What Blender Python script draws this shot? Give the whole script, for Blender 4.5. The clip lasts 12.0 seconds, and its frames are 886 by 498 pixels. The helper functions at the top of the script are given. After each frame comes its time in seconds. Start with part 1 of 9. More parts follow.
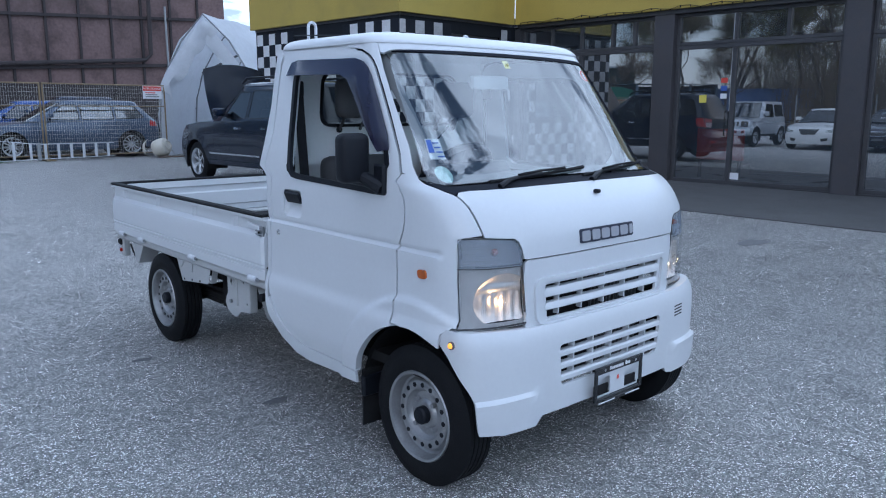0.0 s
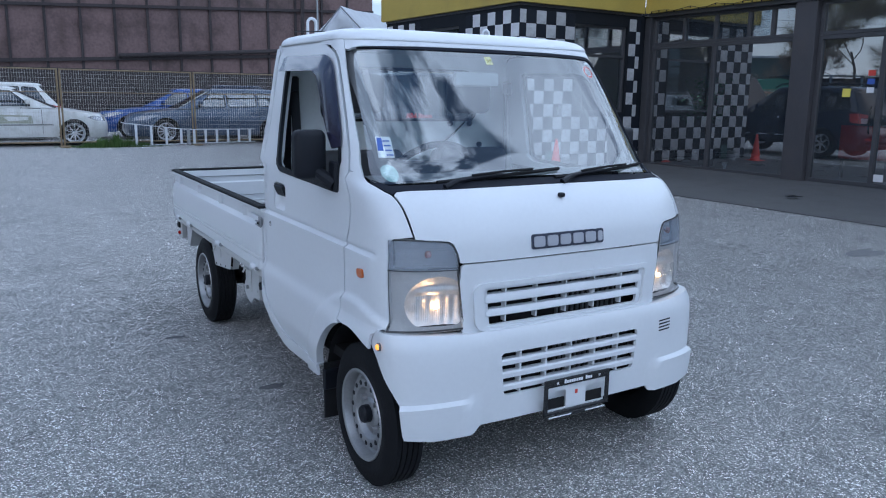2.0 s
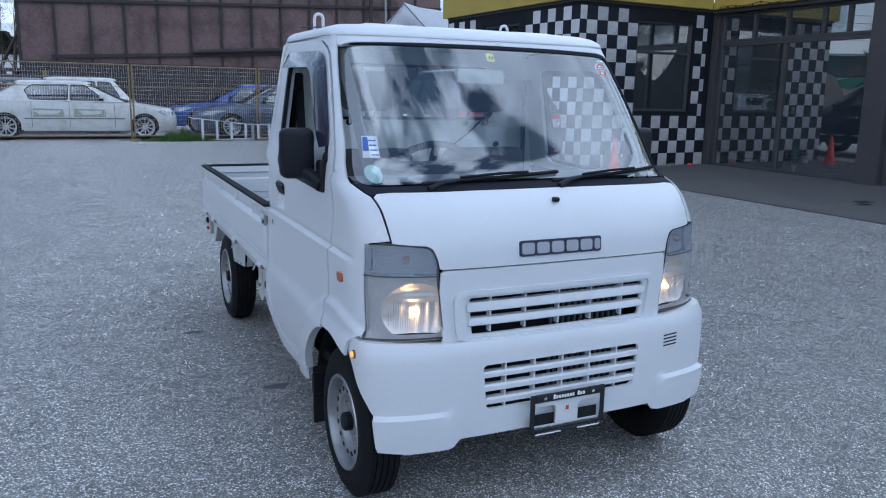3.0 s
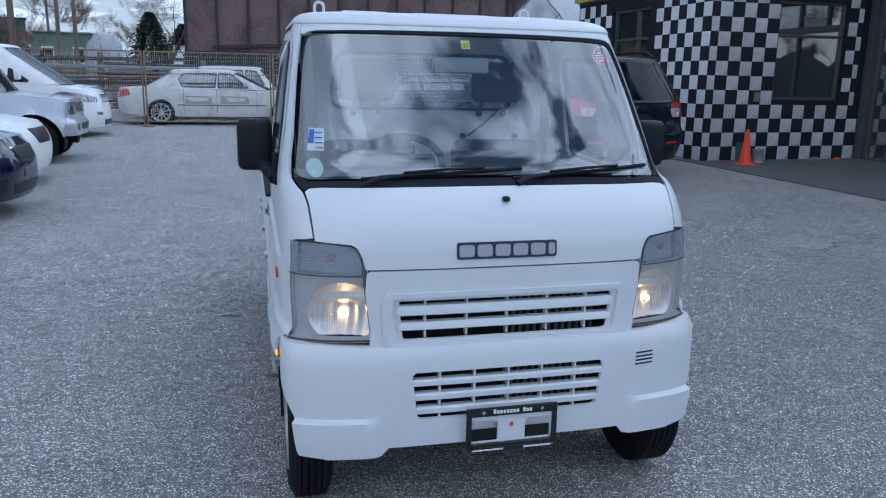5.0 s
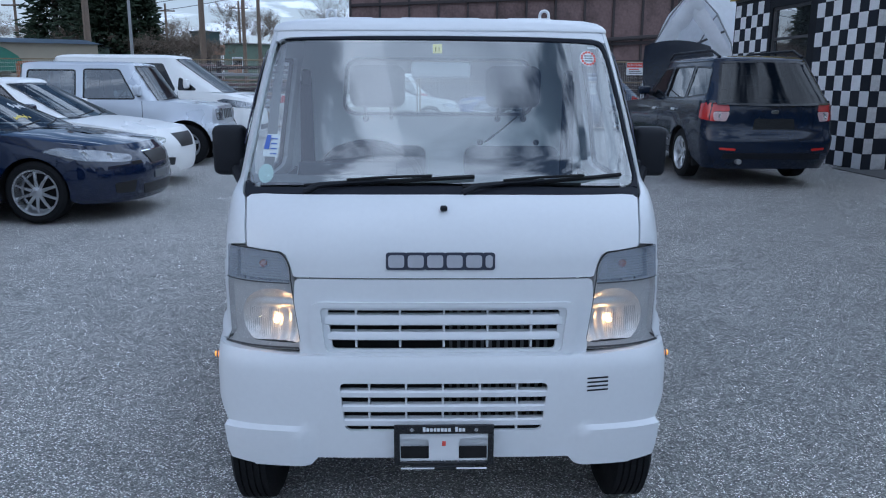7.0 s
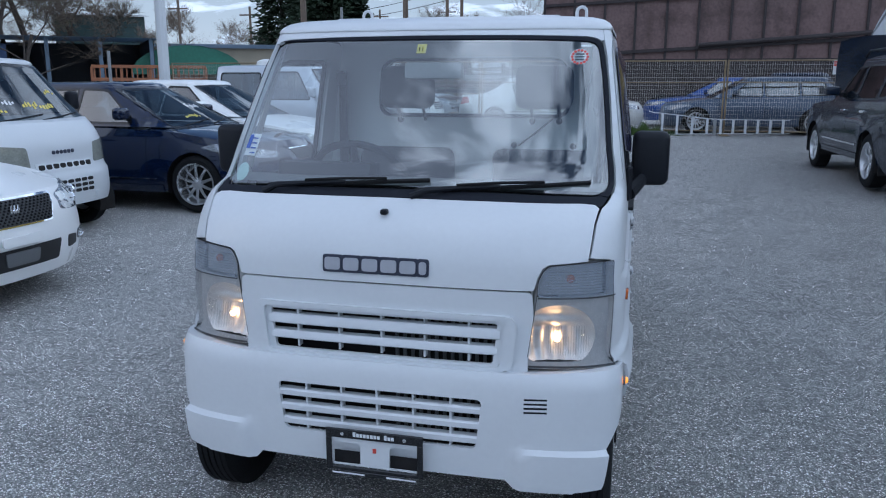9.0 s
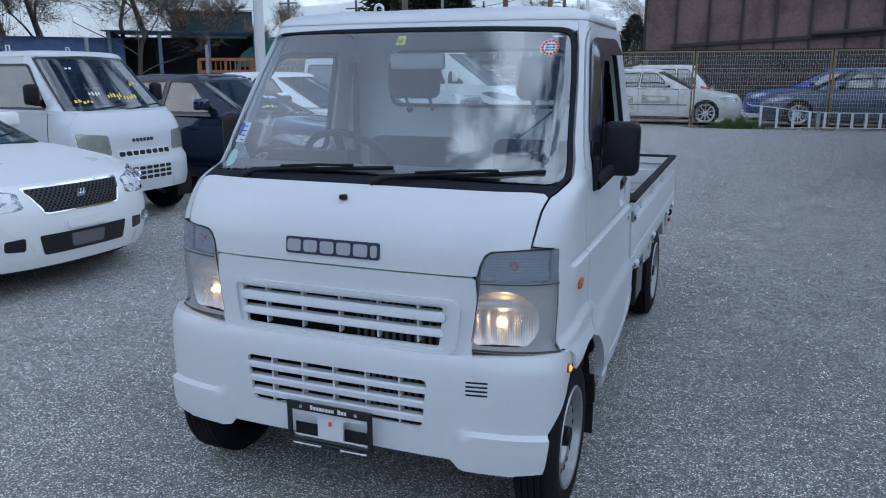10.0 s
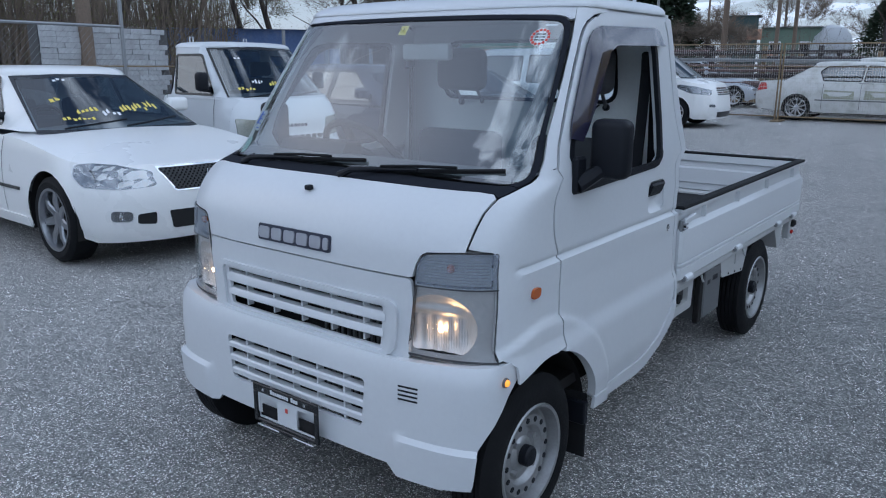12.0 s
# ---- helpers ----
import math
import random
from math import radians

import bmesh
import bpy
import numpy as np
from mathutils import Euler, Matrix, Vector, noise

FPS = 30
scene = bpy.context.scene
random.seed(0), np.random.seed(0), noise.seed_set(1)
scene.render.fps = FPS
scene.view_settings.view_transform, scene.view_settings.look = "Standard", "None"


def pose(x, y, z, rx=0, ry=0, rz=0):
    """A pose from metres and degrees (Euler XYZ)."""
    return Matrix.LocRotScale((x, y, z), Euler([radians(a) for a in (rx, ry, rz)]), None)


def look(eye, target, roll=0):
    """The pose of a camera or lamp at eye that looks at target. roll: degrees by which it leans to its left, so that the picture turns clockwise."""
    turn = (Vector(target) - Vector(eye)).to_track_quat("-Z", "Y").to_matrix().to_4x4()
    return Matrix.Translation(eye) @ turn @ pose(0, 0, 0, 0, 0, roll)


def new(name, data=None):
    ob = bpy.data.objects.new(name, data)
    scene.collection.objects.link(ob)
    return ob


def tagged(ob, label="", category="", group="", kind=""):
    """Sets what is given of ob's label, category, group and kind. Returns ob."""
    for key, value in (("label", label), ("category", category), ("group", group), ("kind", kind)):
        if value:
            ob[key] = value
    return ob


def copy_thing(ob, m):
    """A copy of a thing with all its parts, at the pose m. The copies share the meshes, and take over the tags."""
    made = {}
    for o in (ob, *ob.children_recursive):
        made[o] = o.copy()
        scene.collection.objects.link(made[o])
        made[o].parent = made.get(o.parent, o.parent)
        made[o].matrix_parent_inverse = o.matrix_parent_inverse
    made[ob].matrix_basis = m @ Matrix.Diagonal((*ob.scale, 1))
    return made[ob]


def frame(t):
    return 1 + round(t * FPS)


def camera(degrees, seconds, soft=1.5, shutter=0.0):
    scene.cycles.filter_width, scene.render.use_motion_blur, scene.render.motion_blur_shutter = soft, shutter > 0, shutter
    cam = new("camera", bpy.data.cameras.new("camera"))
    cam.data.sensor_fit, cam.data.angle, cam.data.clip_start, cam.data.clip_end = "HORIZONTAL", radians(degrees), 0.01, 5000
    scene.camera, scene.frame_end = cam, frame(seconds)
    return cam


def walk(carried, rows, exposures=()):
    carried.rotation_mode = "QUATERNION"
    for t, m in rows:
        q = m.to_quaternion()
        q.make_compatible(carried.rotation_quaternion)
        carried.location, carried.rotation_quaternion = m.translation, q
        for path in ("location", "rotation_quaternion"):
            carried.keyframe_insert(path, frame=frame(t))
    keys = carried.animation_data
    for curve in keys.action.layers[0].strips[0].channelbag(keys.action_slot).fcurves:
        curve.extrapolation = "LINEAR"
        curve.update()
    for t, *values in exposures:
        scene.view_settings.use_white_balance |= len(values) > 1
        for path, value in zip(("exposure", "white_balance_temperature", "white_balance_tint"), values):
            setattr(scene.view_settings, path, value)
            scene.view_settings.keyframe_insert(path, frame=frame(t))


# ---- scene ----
cam = camera(60.0, 12.0, 1.1)
PATH = [
    (0, (-2.44, -1.738, 1.388), (-1.135, -0.265, 1.034), 0.1),
    (0.5, (-2.324, -1.796, 1.394), (-1.088, -0.266, 1.029), 0.3),
    (1, (-2.146, -1.831, 1.406), (-0.99, -0.243, 1.031), 0.4),
    (1.5, (-1.988, -1.939, 1.415), (-0.916, -0.294, 1.034), 0.5),
    (2, (-1.812, -2.124, 1.422), (-0.821, -0.429, 1.04), 0.7),
    (2.5, (-1.671, -2.176, 1.424), (-0.76, -0.437, 1.039), 0.9),
    (3, (-1.496, -2.155, 1.431), (-0.663, -0.379, 1.039), 1.1),
    (3.2, (-1.435, -2.159, 1.437), (-0.634, -0.369, 1.042), 1.2),
    (4.8, (-0.87, -2.274, 1.444), (-0.362, -0.387, 1.015), 1.0),
    (5, (-0.784, -2.241, 1.453), (-0.319, -0.343, 1.023), 1.0),
    (5.5, (-0.612, -2.261, 1.458), (-0.253, -0.341, 1.025), 0.9),
    (6, (-0.384, -2.35, 1.459), (-0.13, -0.414, 1.027), 0.7),
    (6.5, (-0.227, -2.34, 1.451), (-0.081, -0.392, 1.022), 0.5),
    (7, (-0.048, -2.252, 1.462), (-0.011, -0.298, 1.039), 0.3),
    (7.2, (0.018, -2.227, 1.463), (0.011, -0.272, 1.041), 0.2),
    (9, (0.735, -2.088, 1.463), (0.258, -0.192, 1.041), 0.1),
    (9.5, (0.994, -2.074, 1.463), (0.393, -0.216, 1.031), 0.0),
    (10, (1.196, -2.024, 1.459), (0.469, -0.213, 1.017), 0.0),
    (10.5, (1.335, -1.878, 1.471), (0.483, -0.125, 1.019), 0.1),
    (11, (1.501, -1.764, 1.474), (0.524, -0.08, 1.015), 0.3),
    (11.5, (1.726, -1.691, 1.477), (0.635, -0.08, 1.013), 0.4),
    (12, (1.825, -1.553, 1.462), (0.635, -0.015, 0.997), 0.4),
]
walk(cam, [(t, look(eye, target, roll)) for t, eye, target, roll in PATH], [(0.0, 0.09, 5240, 10), (3.0, -0.02, 5290, 10), (5.0, -0.15, 5320, 10), (7.0, -0.20, 5340, 10), (10.0, -0.28, 5450, 10), (12.0, -0.31, 5510, 10)])

# ---- light ----
world = bpy.data.worlds.new("sky")
scene.world = world
world.use_nodes = True
wn, wl = world.node_tree.nodes, world.node_tree.links
sky = wn.new("ShaderNodeTexSky")
sky.sky_type = "NISHITA"
sky.sun_disc = False
SUN_EL, SUN_AZ = radians(30), radians(242)
sky.sun_elevation, sky.sun_rotation = SUN_EL, SUN_AZ
tc = wn.new("ShaderNodeTexCoord")
height = wn.new("ShaderNodeSeparateXYZ")
wl.new(tc.outputs["Generated"], height.inputs["Vector"])


def world_math(op, a, b):
    n = wn.new("ShaderNodeMath")
    n.operation = op
    for k, v in enumerate((a, b)):
        if isinstance(v, (int, float)):
            n.inputs[k].default_value = v
        else:
            wl.new(v, n.inputs[k])
    return n.outputs[0]


# a flat layer of broken cloud, denser towards the shop's side of the sky
lift = world_math("ADD", world_math("MAXIMUM", height.outputs["Z"], 0.0), 0.22)
layer = wn.new("ShaderNodeCombineXYZ")
wl.new(world_math("DIVIDE", height.outputs["X"], lift), layer.inputs["X"])
wl.new(world_math("DIVIDE", height.outputs["Y"], lift), layer.inputs["Y"])
shift = wn.new("ShaderNodeMapping")
shift.inputs["Location"].default_value = (3.1, 0.4, 0.0)
shift.inputs["Rotation"].default_value = (0, 0, radians(28))
shift.inputs["Scale"].default_value = (1.0, 1.7, 1.0)
wl.new(layer.outputs["Vector"], shift.inputs["Vector"])
clouds = wn.new("ShaderNodeTexNoise")
clouds.inputs["Scale"].default_value = 2.6
clouds.inputs["Detail"].default_value = 7
clouds.inputs["Roughness"].default_value = 0.55
clouds.inputs["Distortion"].default_value = 0.35
wl.new(shift.outputs["Vector"], clouds.inputs["Vector"])
cover = world_math("ADD", clouds.outputs["Fac"], world_math("MULTIPLY", height.outputs["X"], 0.20))
ramp = wn.new("ShaderNodeValToRGB")
ramp.color_ramp.elements[0].position, ramp.color_ramp.elements[1].position = 0.475, 0.545
wl.new(cover, ramp.inputs["Fac"])
cloud_tone = wn.new("ShaderNodeMixRGB")
cloud_tone.inputs["Color1"].default_value = (10.2, 11.2, 12.7, 1)
cloud_tone.inputs["Color2"].default_value = (18.0, 19.5, 21.2, 1)
puffs = wn.new("ShaderNodeTexNoise")
puffs.inputs["Scale"].default_value, puffs.inputs["Detail"].default_value, puffs.inputs["Roughness"].default_value = 4.2, 6, 0.6
puffs.inputs["Distortion"].default_value = 0.6
wl.new(shift.outputs["Vector"], puffs.inputs["Vector"])
body = wn.new("ShaderNodeMapRange")
body.inputs["From Min"].default_value, body.inputs["From Max"].default_value = 0.36, 0.62
wl.new(puffs.outputs["Fac"], body.inputs["Value"])
wl.new(body.outputs["Result"], cloud_tone.inputs["Fac"])
mixc = wn.new("ShaderNodeMixRGB")
wl.new(ramp.outputs["Color"], mixc.inputs["Fac"])
wl.new(sky.outputs["Color"], mixc.inputs["Color1"])
wl.new(cloud_tone.outputs["Color"], mixc.inputs["Color2"])
# pale haze low over the horizon
low = wn.new("ShaderNodeMapRange")
low.inputs["From Min"].default_value, low.inputs["From Max"].default_value = 0.0, 0.34
low.inputs["To Min"].default_value, low.inputs["To Max"].default_value = 0.75, 0.0
wl.new(height.outputs["Z"], low.inputs["Value"])
haze = wn.new("ShaderNodeMixRGB")
haze.inputs["Color2"].default_value = (8.6, 9.2, 9.9, 1)
wl.new(low.outputs["Result"], haze.inputs["Fac"])
wl.new(mixc.outputs["Color"], haze.inputs["Color1"])
wl.new(haze.outputs["Color"], wn["Background"].inputs["Color"])
wn["Background"].inputs["Strength"].default_value = 0.098

sun = new("sun", bpy.data.lights.new("sun", "SUN"))
sun.data.energy, sun.data.angle, sun.data.color = 0.80, radians(100), (0.97, 0.985, 1.0)
sun.matrix_world = look((math.sin(SUN_AZ) * 30, math.cos(SUN_AZ) * 30, 30 * math.tan(SUN_EL)), (0, 0, 0))
scene.view_settings.exposure = 0.0


# ---- materials ----
def mat(name, col, rough=0.5, metal=0.0, var=0.10, big=1.3, fine=60.0, bump=0.0, coat=0.0, spec=0.5, dirt=None, dirt_amount=0.0, glow=0.0, alpha=1.0, random_tone=0.0):
    m = bpy.data.materials.new(name)
    m.use_nodes = True
    n, l = m.node_tree.nodes, m.node_tree.links
    p = n["Principled BSDF"]
    co = n.new("ShaderNodeTexCoord")
    a = n.new("ShaderNodeTexNoise")
    a.inputs["Scale"].default_value, a.inputs["Detail"].default_value = big, 5
    b = n.new("ShaderNodeTexNoise")
    b.inputs["Scale"].default_value, b.inputs["Detail"].default_value = fine, 4
    for t in (a, b):
        l.new(co.outputs["Object"], t.inputs["Vector"])
    add = n.new("ShaderNodeMath")
    add.operation = "ADD"
    l.new(a.outputs["Fac"], add.inputs[0])
    l.new(b.outputs["Fac"], add.inputs[1])
    tone = n.new("ShaderNodeMapRange")
    tone.inputs["From Min"].default_value, tone.inputs["From Max"].default_value = 0.6, 1.4
    tone.inputs["To Min"].default_value, tone.inputs["To Max"].default_value = 1 - var, 1 + var
    l.new(add.outputs[0], tone.inputs["Value"])
    hsv = n.new("ShaderNodeHueSaturation")
    hsv.inputs["Color"].default_value = (*col, 1)
    value = tone.outputs["Result"]
    if random_tone:
        info = n.new("ShaderNodeObjectInfo")
        r = n.new("ShaderNodeMapRange")
        r.inputs["To Min"].default_value, r.inputs["To Max"].default_value = 1 - random_tone, 1 + random_tone
        l.new(info.outputs["Random"], r.inputs["Value"])
        mul = n.new("ShaderNodeMath")
        mul.operation = "MULTIPLY"
        l.new(value, mul.inputs[0])
        l.new(r.outputs["Result"], mul.inputs[1])
        value = mul.outputs[0]
    l.new(value, hsv.inputs["Value"])
    out = hsv.outputs["Color"]
    if dirt:
        d = n.new("ShaderNodeTexNoise")
        d.inputs["Scale"].default_value, d.inputs["Detail"].default_value = big * 2.7, 7
        d.inputs["Roughness"].default_value = 0.65
        l.new(co.outputs["Object"], d.inputs["Vector"])
        dr = n.new("ShaderNodeMapRange")
        dr.inputs["From Min"].default_value, dr.inputs["From Max"].default_value = 0.48, 0.68
        dr.inputs["To Max"].default_value = dirt_amount
        l.new(d.outputs["Fac"], dr.inputs["Value"])
        mx = n.new("ShaderNodeMixRGB")
        mx.inputs["Color2"].default_value = (*dirt, 1)
        l.new(dr.outputs["Result"], mx.inputs["Fac"])
        l.new(out, mx.inputs["Color1"])
        out = mx.outputs["Color"]
    l.new(out, p.inputs["Base Color"])
    rr = n.new("ShaderNodeMapRange")
    rr.inputs["From Min"].default_value, rr.inputs["From Max"].default_value = 0.3, 0.7
    rr.inputs["To Min"].default_value, rr.inputs["To Max"].default_value = max(0.02, rough * 0.85), min(1, rough * 1.15)
    l.new(a.outputs["Fac"], rr.inputs["Value"])
    l.new(rr.outputs["Result"], p.inputs["Roughness"])
    p.inputs["Metallic"].default_value = metal
    p.inputs["Specular IOR Level"].default_value = spec
    p.inputs["Coat Weight"].default_value = coat
    p.inputs["Coat Roughness"].default_value = 0.04
    if glow:
        p.inputs["Emission Color"].default_value = (*col, 1)
        p.inputs["Emission Strength"].default_value = glow
    if bump:
        bu = n.new("ShaderNodeBump")
        bu.inputs["Strength"].default_value = bump
        bu.inputs["Distance"].default_value = 0.01
        l.new(b.outputs["Fac"], bu.inputs["Height"])
        l.new(bu.outputs["Normal"], p.inputs["Normal"])
    return m


def glass(name, tint=(1, 1, 1), rough=0.0, reflect=0.09, max_reflect=0.75, veil=0.0):
    """Thin sheet: clear transmission with a mirror share that grows at grazing angles, and a pale blue diffuse veil
    that puts haze into the colour.
    """
    m = bpy.data.materials.new(name)
    m.use_nodes = True
    n, l = m.node_tree.nodes, m.node_tree.links
    n.remove(n["Principled BSDF"])
    tr = n.new("ShaderNodeBsdfTransparent")
    tr.inputs["Color"].default_value = (*tint, 1)
    df = n.new("ShaderNodeBsdfDiffuse")
    df.inputs["Color"].default_value = (0.42, 0.48, 0.58, 1)
    dm = n.new("ShaderNodeMixShader")
    dm.inputs["Fac"].default_value = veil
    l.new(tr.outputs[0], dm.inputs[1])
    l.new(df.outputs[0], dm.inputs[2])
    gl = n.new("ShaderNodeBsdfGlossy")
    gl.inputs["Roughness"].default_value = rough
    lw = n.new("ShaderNodeLayerWeight")
    lw.inputs["Blend"].default_value = 0.5
    pw = n.new("ShaderNodeMath")
    pw.operation = "POWER"
    pw.inputs[1].default_value = 4.0
    mp = n.new("ShaderNodeMapRange")
    mp.inputs["To Min"].default_value, mp.inputs["To Max"].default_value = reflect, max_reflect
    mx = n.new("ShaderNodeMixShader")
    l.new(lw.outputs["Facing"], pw.inputs[0])
    l.new(pw.outputs[0], mp.inputs["Value"])
    l.new(mp.outputs["Result"], mx.inputs["Fac"])
    l.new(dm.outputs[0], mx.inputs[1])
    l.new(gl.outputs[0], mx.inputs[2])
    l.new(mx.outputs[0], n["Material Output"].inputs["Surface"])
    return m


def asphalt_mat():
    m = bpy.data.materials.new("asphalt")
    m.use_nodes = True
    n, l = m.node_tree.nodes, m.node_tree.links
    p = n["Principled BSDF"]
    co = n.new("ShaderNodeTexCoord")

    def noise_tex(scale, detail=4, rough=0.55):
        t = n.new("ShaderNodeTexNoise")
        t.inputs["Scale"].default_value, t.inputs["Detail"].default_value, t.inputs["Roughness"].default_value = scale, detail, rough
        l.new(co.outputs["Object"], t.inputs["Vector"])
        return t

    stones = n.new("ShaderNodeTexVoronoi")
    stones.inputs["Scale"].default_value = 230
    l.new(co.outputs["Object"], stones.inputs["Vector"])
    sep = n.new("ShaderNodeSeparateColor")
    l.new(stones.outputs["Color"], sep.inputs["Color"])
    bright = n.new("ShaderNodeValToRGB")
    cr = bright.color_ramp
    cr.elements[0].position, cr.elements[0].color = 0.0, (0.062, 0.062, 0.061, 1)
    cr.elements[1].position, cr.elements[1].color = 1.0, (0.86, 0.845, 0.82, 1)
    for pos, v in ((0.45, 0.125), (0.80, 0.19), (0.93, 0.39)):
        e = cr.elements.new(pos)
        e.color = (v, v * 0.98, v * 0.94, 1)
    l.new(sep.outputs["Red"], bright.inputs["Fac"])
    # worn patches and tyre-polished lanes
    large, mid = noise_tex(0.22, 5, 0.6), noise_tex(1.7, 6, 0.6)
    add = n.new("ShaderNodeMath")
    add.operation = "ADD"
    l.new(large.outputs["Fac"], add.inputs[0])
    l.new(mid.outputs["Fac"], add.inputs[1])
    tone = n.new("ShaderNodeMapRange")
    tone.inputs["From Min"].default_value, tone.inputs["From Max"].default_value = 0.65, 1.35
    tone.inputs["To Min"].default_value, tone.inputs["To Max"].default_value = 1.80, 2.50
    l.new(add.outputs[0], tone.inputs["Value"])
    # the tone runs from paler on the parked row's side to darker towards the shop
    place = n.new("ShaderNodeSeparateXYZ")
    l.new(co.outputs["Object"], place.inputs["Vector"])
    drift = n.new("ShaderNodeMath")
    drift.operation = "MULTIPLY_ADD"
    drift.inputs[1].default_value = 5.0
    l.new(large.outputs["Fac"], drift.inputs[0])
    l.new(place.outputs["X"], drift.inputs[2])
    side_tone = n.new("ShaderNodeMapRange")
    side_tone.interpolation_type = "SMOOTHSTEP"
    side_tone.inputs["From Min"].default_value, side_tone.inputs["From Max"].default_value = 0.6, 6.5
    side_tone.inputs["To Min"].default_value, side_tone.inputs["To Max"].default_value = 1.20, 0.86
    l.new(drift.outputs[0], side_tone.inputs["Value"])
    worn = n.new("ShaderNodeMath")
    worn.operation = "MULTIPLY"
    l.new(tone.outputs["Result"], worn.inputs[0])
    l.new(side_tone.outputs["Result"], worn.inputs[1])
    # clumps of aggregate between the single stones and the large patches
    value = worn.outputs[0]
    for scale, depth, amount in ((70, 2, 0.20), (24, 2, 0.16), (6.0, 4, 0.10)):
        clump = noise_tex(scale, depth, 0.6)
        cr2 = n.new("ShaderNodeMapRange")
        cr2.inputs["From Min"].default_value, cr2.inputs["From Max"].default_value = 0.3, 0.7
        cr2.inputs["To Min"].default_value, cr2.inputs["To Max"].default_value = 1 - amount, 1 + amount
        l.new(clump.outputs["Fac"], cr2.inputs["Value"])
        mul = n.new("ShaderNodeMath")
        mul.operation = "MULTIPLY"
        l.new(value, mul.inputs[0])
        l.new(cr2.outputs["Result"], mul.inputs[1])
        value = mul.outputs[0]
    hsv = n.new("ShaderNodeHueSaturation")
    l.new(bright.outputs["Color"], hsv.inputs["Color"])
    l.new(value, hsv.inputs["Value"])
    # oil stains
    oil = noise_tex(0.9, 3, 0.5)
    om = n.new("ShaderNodeMapRange")
    om.inputs["From Min"].default_value, om.inputs["From Max"].default_value = 0.66, 0.76
    om.inputs["To Max"].default_value = 0.30
    l.new(oil.outputs["Fac"], om.inputs["Value"])
    mx = n.new("ShaderNodeMixRGB")
    mx.inputs["Color2"].default_value = (0.035, 0.035, 0.037, 1)
    l.new(om.outputs["Result"], mx.inputs["Fac"])
    l.new(hsv.outputs["Color"], mx.inputs["Color1"])
    # hairline cracks
    warp = n.new("ShaderNodeMixRGB")
    warp.inputs["Fac"].default_value = 0.35
    l.new(co.outputs["Object"], warp.inputs["Color1"])
    l.new(mid.outputs["Color"], warp.inputs["Color2"])
    crack = n.new("ShaderNodeTexVoronoi")
    crack.feature = "DISTANCE_TO_EDGE"
    crack.inputs["Scale"].default_value = 0.32
    l.new(warp.outputs["Color"], crack.inputs["Vector"])
    cm = n.new("ShaderNodeMapRange")
    cm.inputs["From Min"].default_value, cm.inputs["From Max"].default_value = 0.0, 0.0035
    cm.inputs["To Min"].default_value, cm.inputs["To Max"].default_value = 0.55, 0.0
    l.new(crack.outputs["Distance"], cm.inputs["Value"])
    gate = n.new("ShaderNodeMath")
    gate.operation = "MULTIPLY"
    gm = n.new("ShaderNodeMapRange")
    gm.inputs["From Min"].default_value, gm.inputs["From Max"].default_value = 0.50, 0.60
    l.new(large.outputs["Fac"], gm.inputs["Value"])
    l.new(cm.outputs["Result"], gate.inputs[0])
    l.new(gm.outputs["Result"], gate.inputs[1])
    mx2 = n.new("ShaderNodeMixRGB")
    mx2.inputs["Color2"].default_value = (0.03, 0.03, 0.032, 1)
    l.new(gate.outputs[0], mx2.inputs["Fac"])
    l.new(mx.outputs["Color"], mx2.inputs["Color1"])
    l.new(mx2.outputs["Color"], p.inputs["Base Color"])
    p.inputs["Roughness"].default_value = 0.85
    p.inputs["Specular IOR Level"].default_value = 0.25
    bu = n.new("ShaderNodeBump")
    bu.inputs["Strength"].default_value, bu.inputs["Distance"].default_value = 1.0, 0.008
    l.new(stones.outputs["Distance"], bu.inputs["Height"])
    l.new(bu.outputs["Normal"], p.inputs["Normal"])
    return m


ASPHALT = asphalt_mat()
CONCRETE = mat("concrete", (0.095, 0.094, 0.094), 0.9, var=0.22, big=0.9, fine=70, bump=0.3, spec=0.3, dirt=(0.07, 0.068, 0.065), dirt_amount=0.5)
WHITE_PAINT = mat("white_paint", (0.64, 0.66, 0.68), 0.34, var=0.025, coat=0.28, big=2, spec=0.35)
WHITE_BED = mat("bed_paint", (0.46, 0.47, 0.47), 0.42, var=0.05, big=3, dirt=(0.45, 0.44, 0.42), dirt_amount=0.25)
INNER_WHITE = mat("cab_inner_paint", (0.86, 0.88, 0.88), 0.5, var=0.04)
BLACK_PLASTIC = mat("black_plastic", (0.008, 0.0095, 0.014), 0.5, var=0.2, fine=300, bump=0.15, spec=0.25)
BLACK_GLOSS = mat("black_gloss", (0.012, 0.013, 0.015), 0.25, var=0.15)
RUBBER = mat("rubber", (0.012, 0.0125, 0.014), 0.85, var=0.25, fine=200, bump=0.2, spec=0.25, dirt=(0.035, 0.034, 0.033), dirt_amount=0.35)
TYRE = mat("tyre", (0.007, 0.0075, 0.009), 0.7, var=0.2, fine=150, bump=0.2, spec=0.2, dirt=(0.02, 0.0195, 0.019), dirt_amount=0.3)
STEEL_RIM = mat("steel_rim", (0.37, 0.375, 0.38), 0.40, 0.7, var=0.12, big=9, fine=120, dirt=(0.26, 0.24, 0.22), dirt_amount=0.3)
ALLOY = mat("alloy", (0.62, 0.63, 0.65), 0.28, 0.85, var=0.06)
DARK_ALLOY = mat("dark_alloy", (0.30, 0.31, 0.33), 0.3, 0.85, var=0.06)
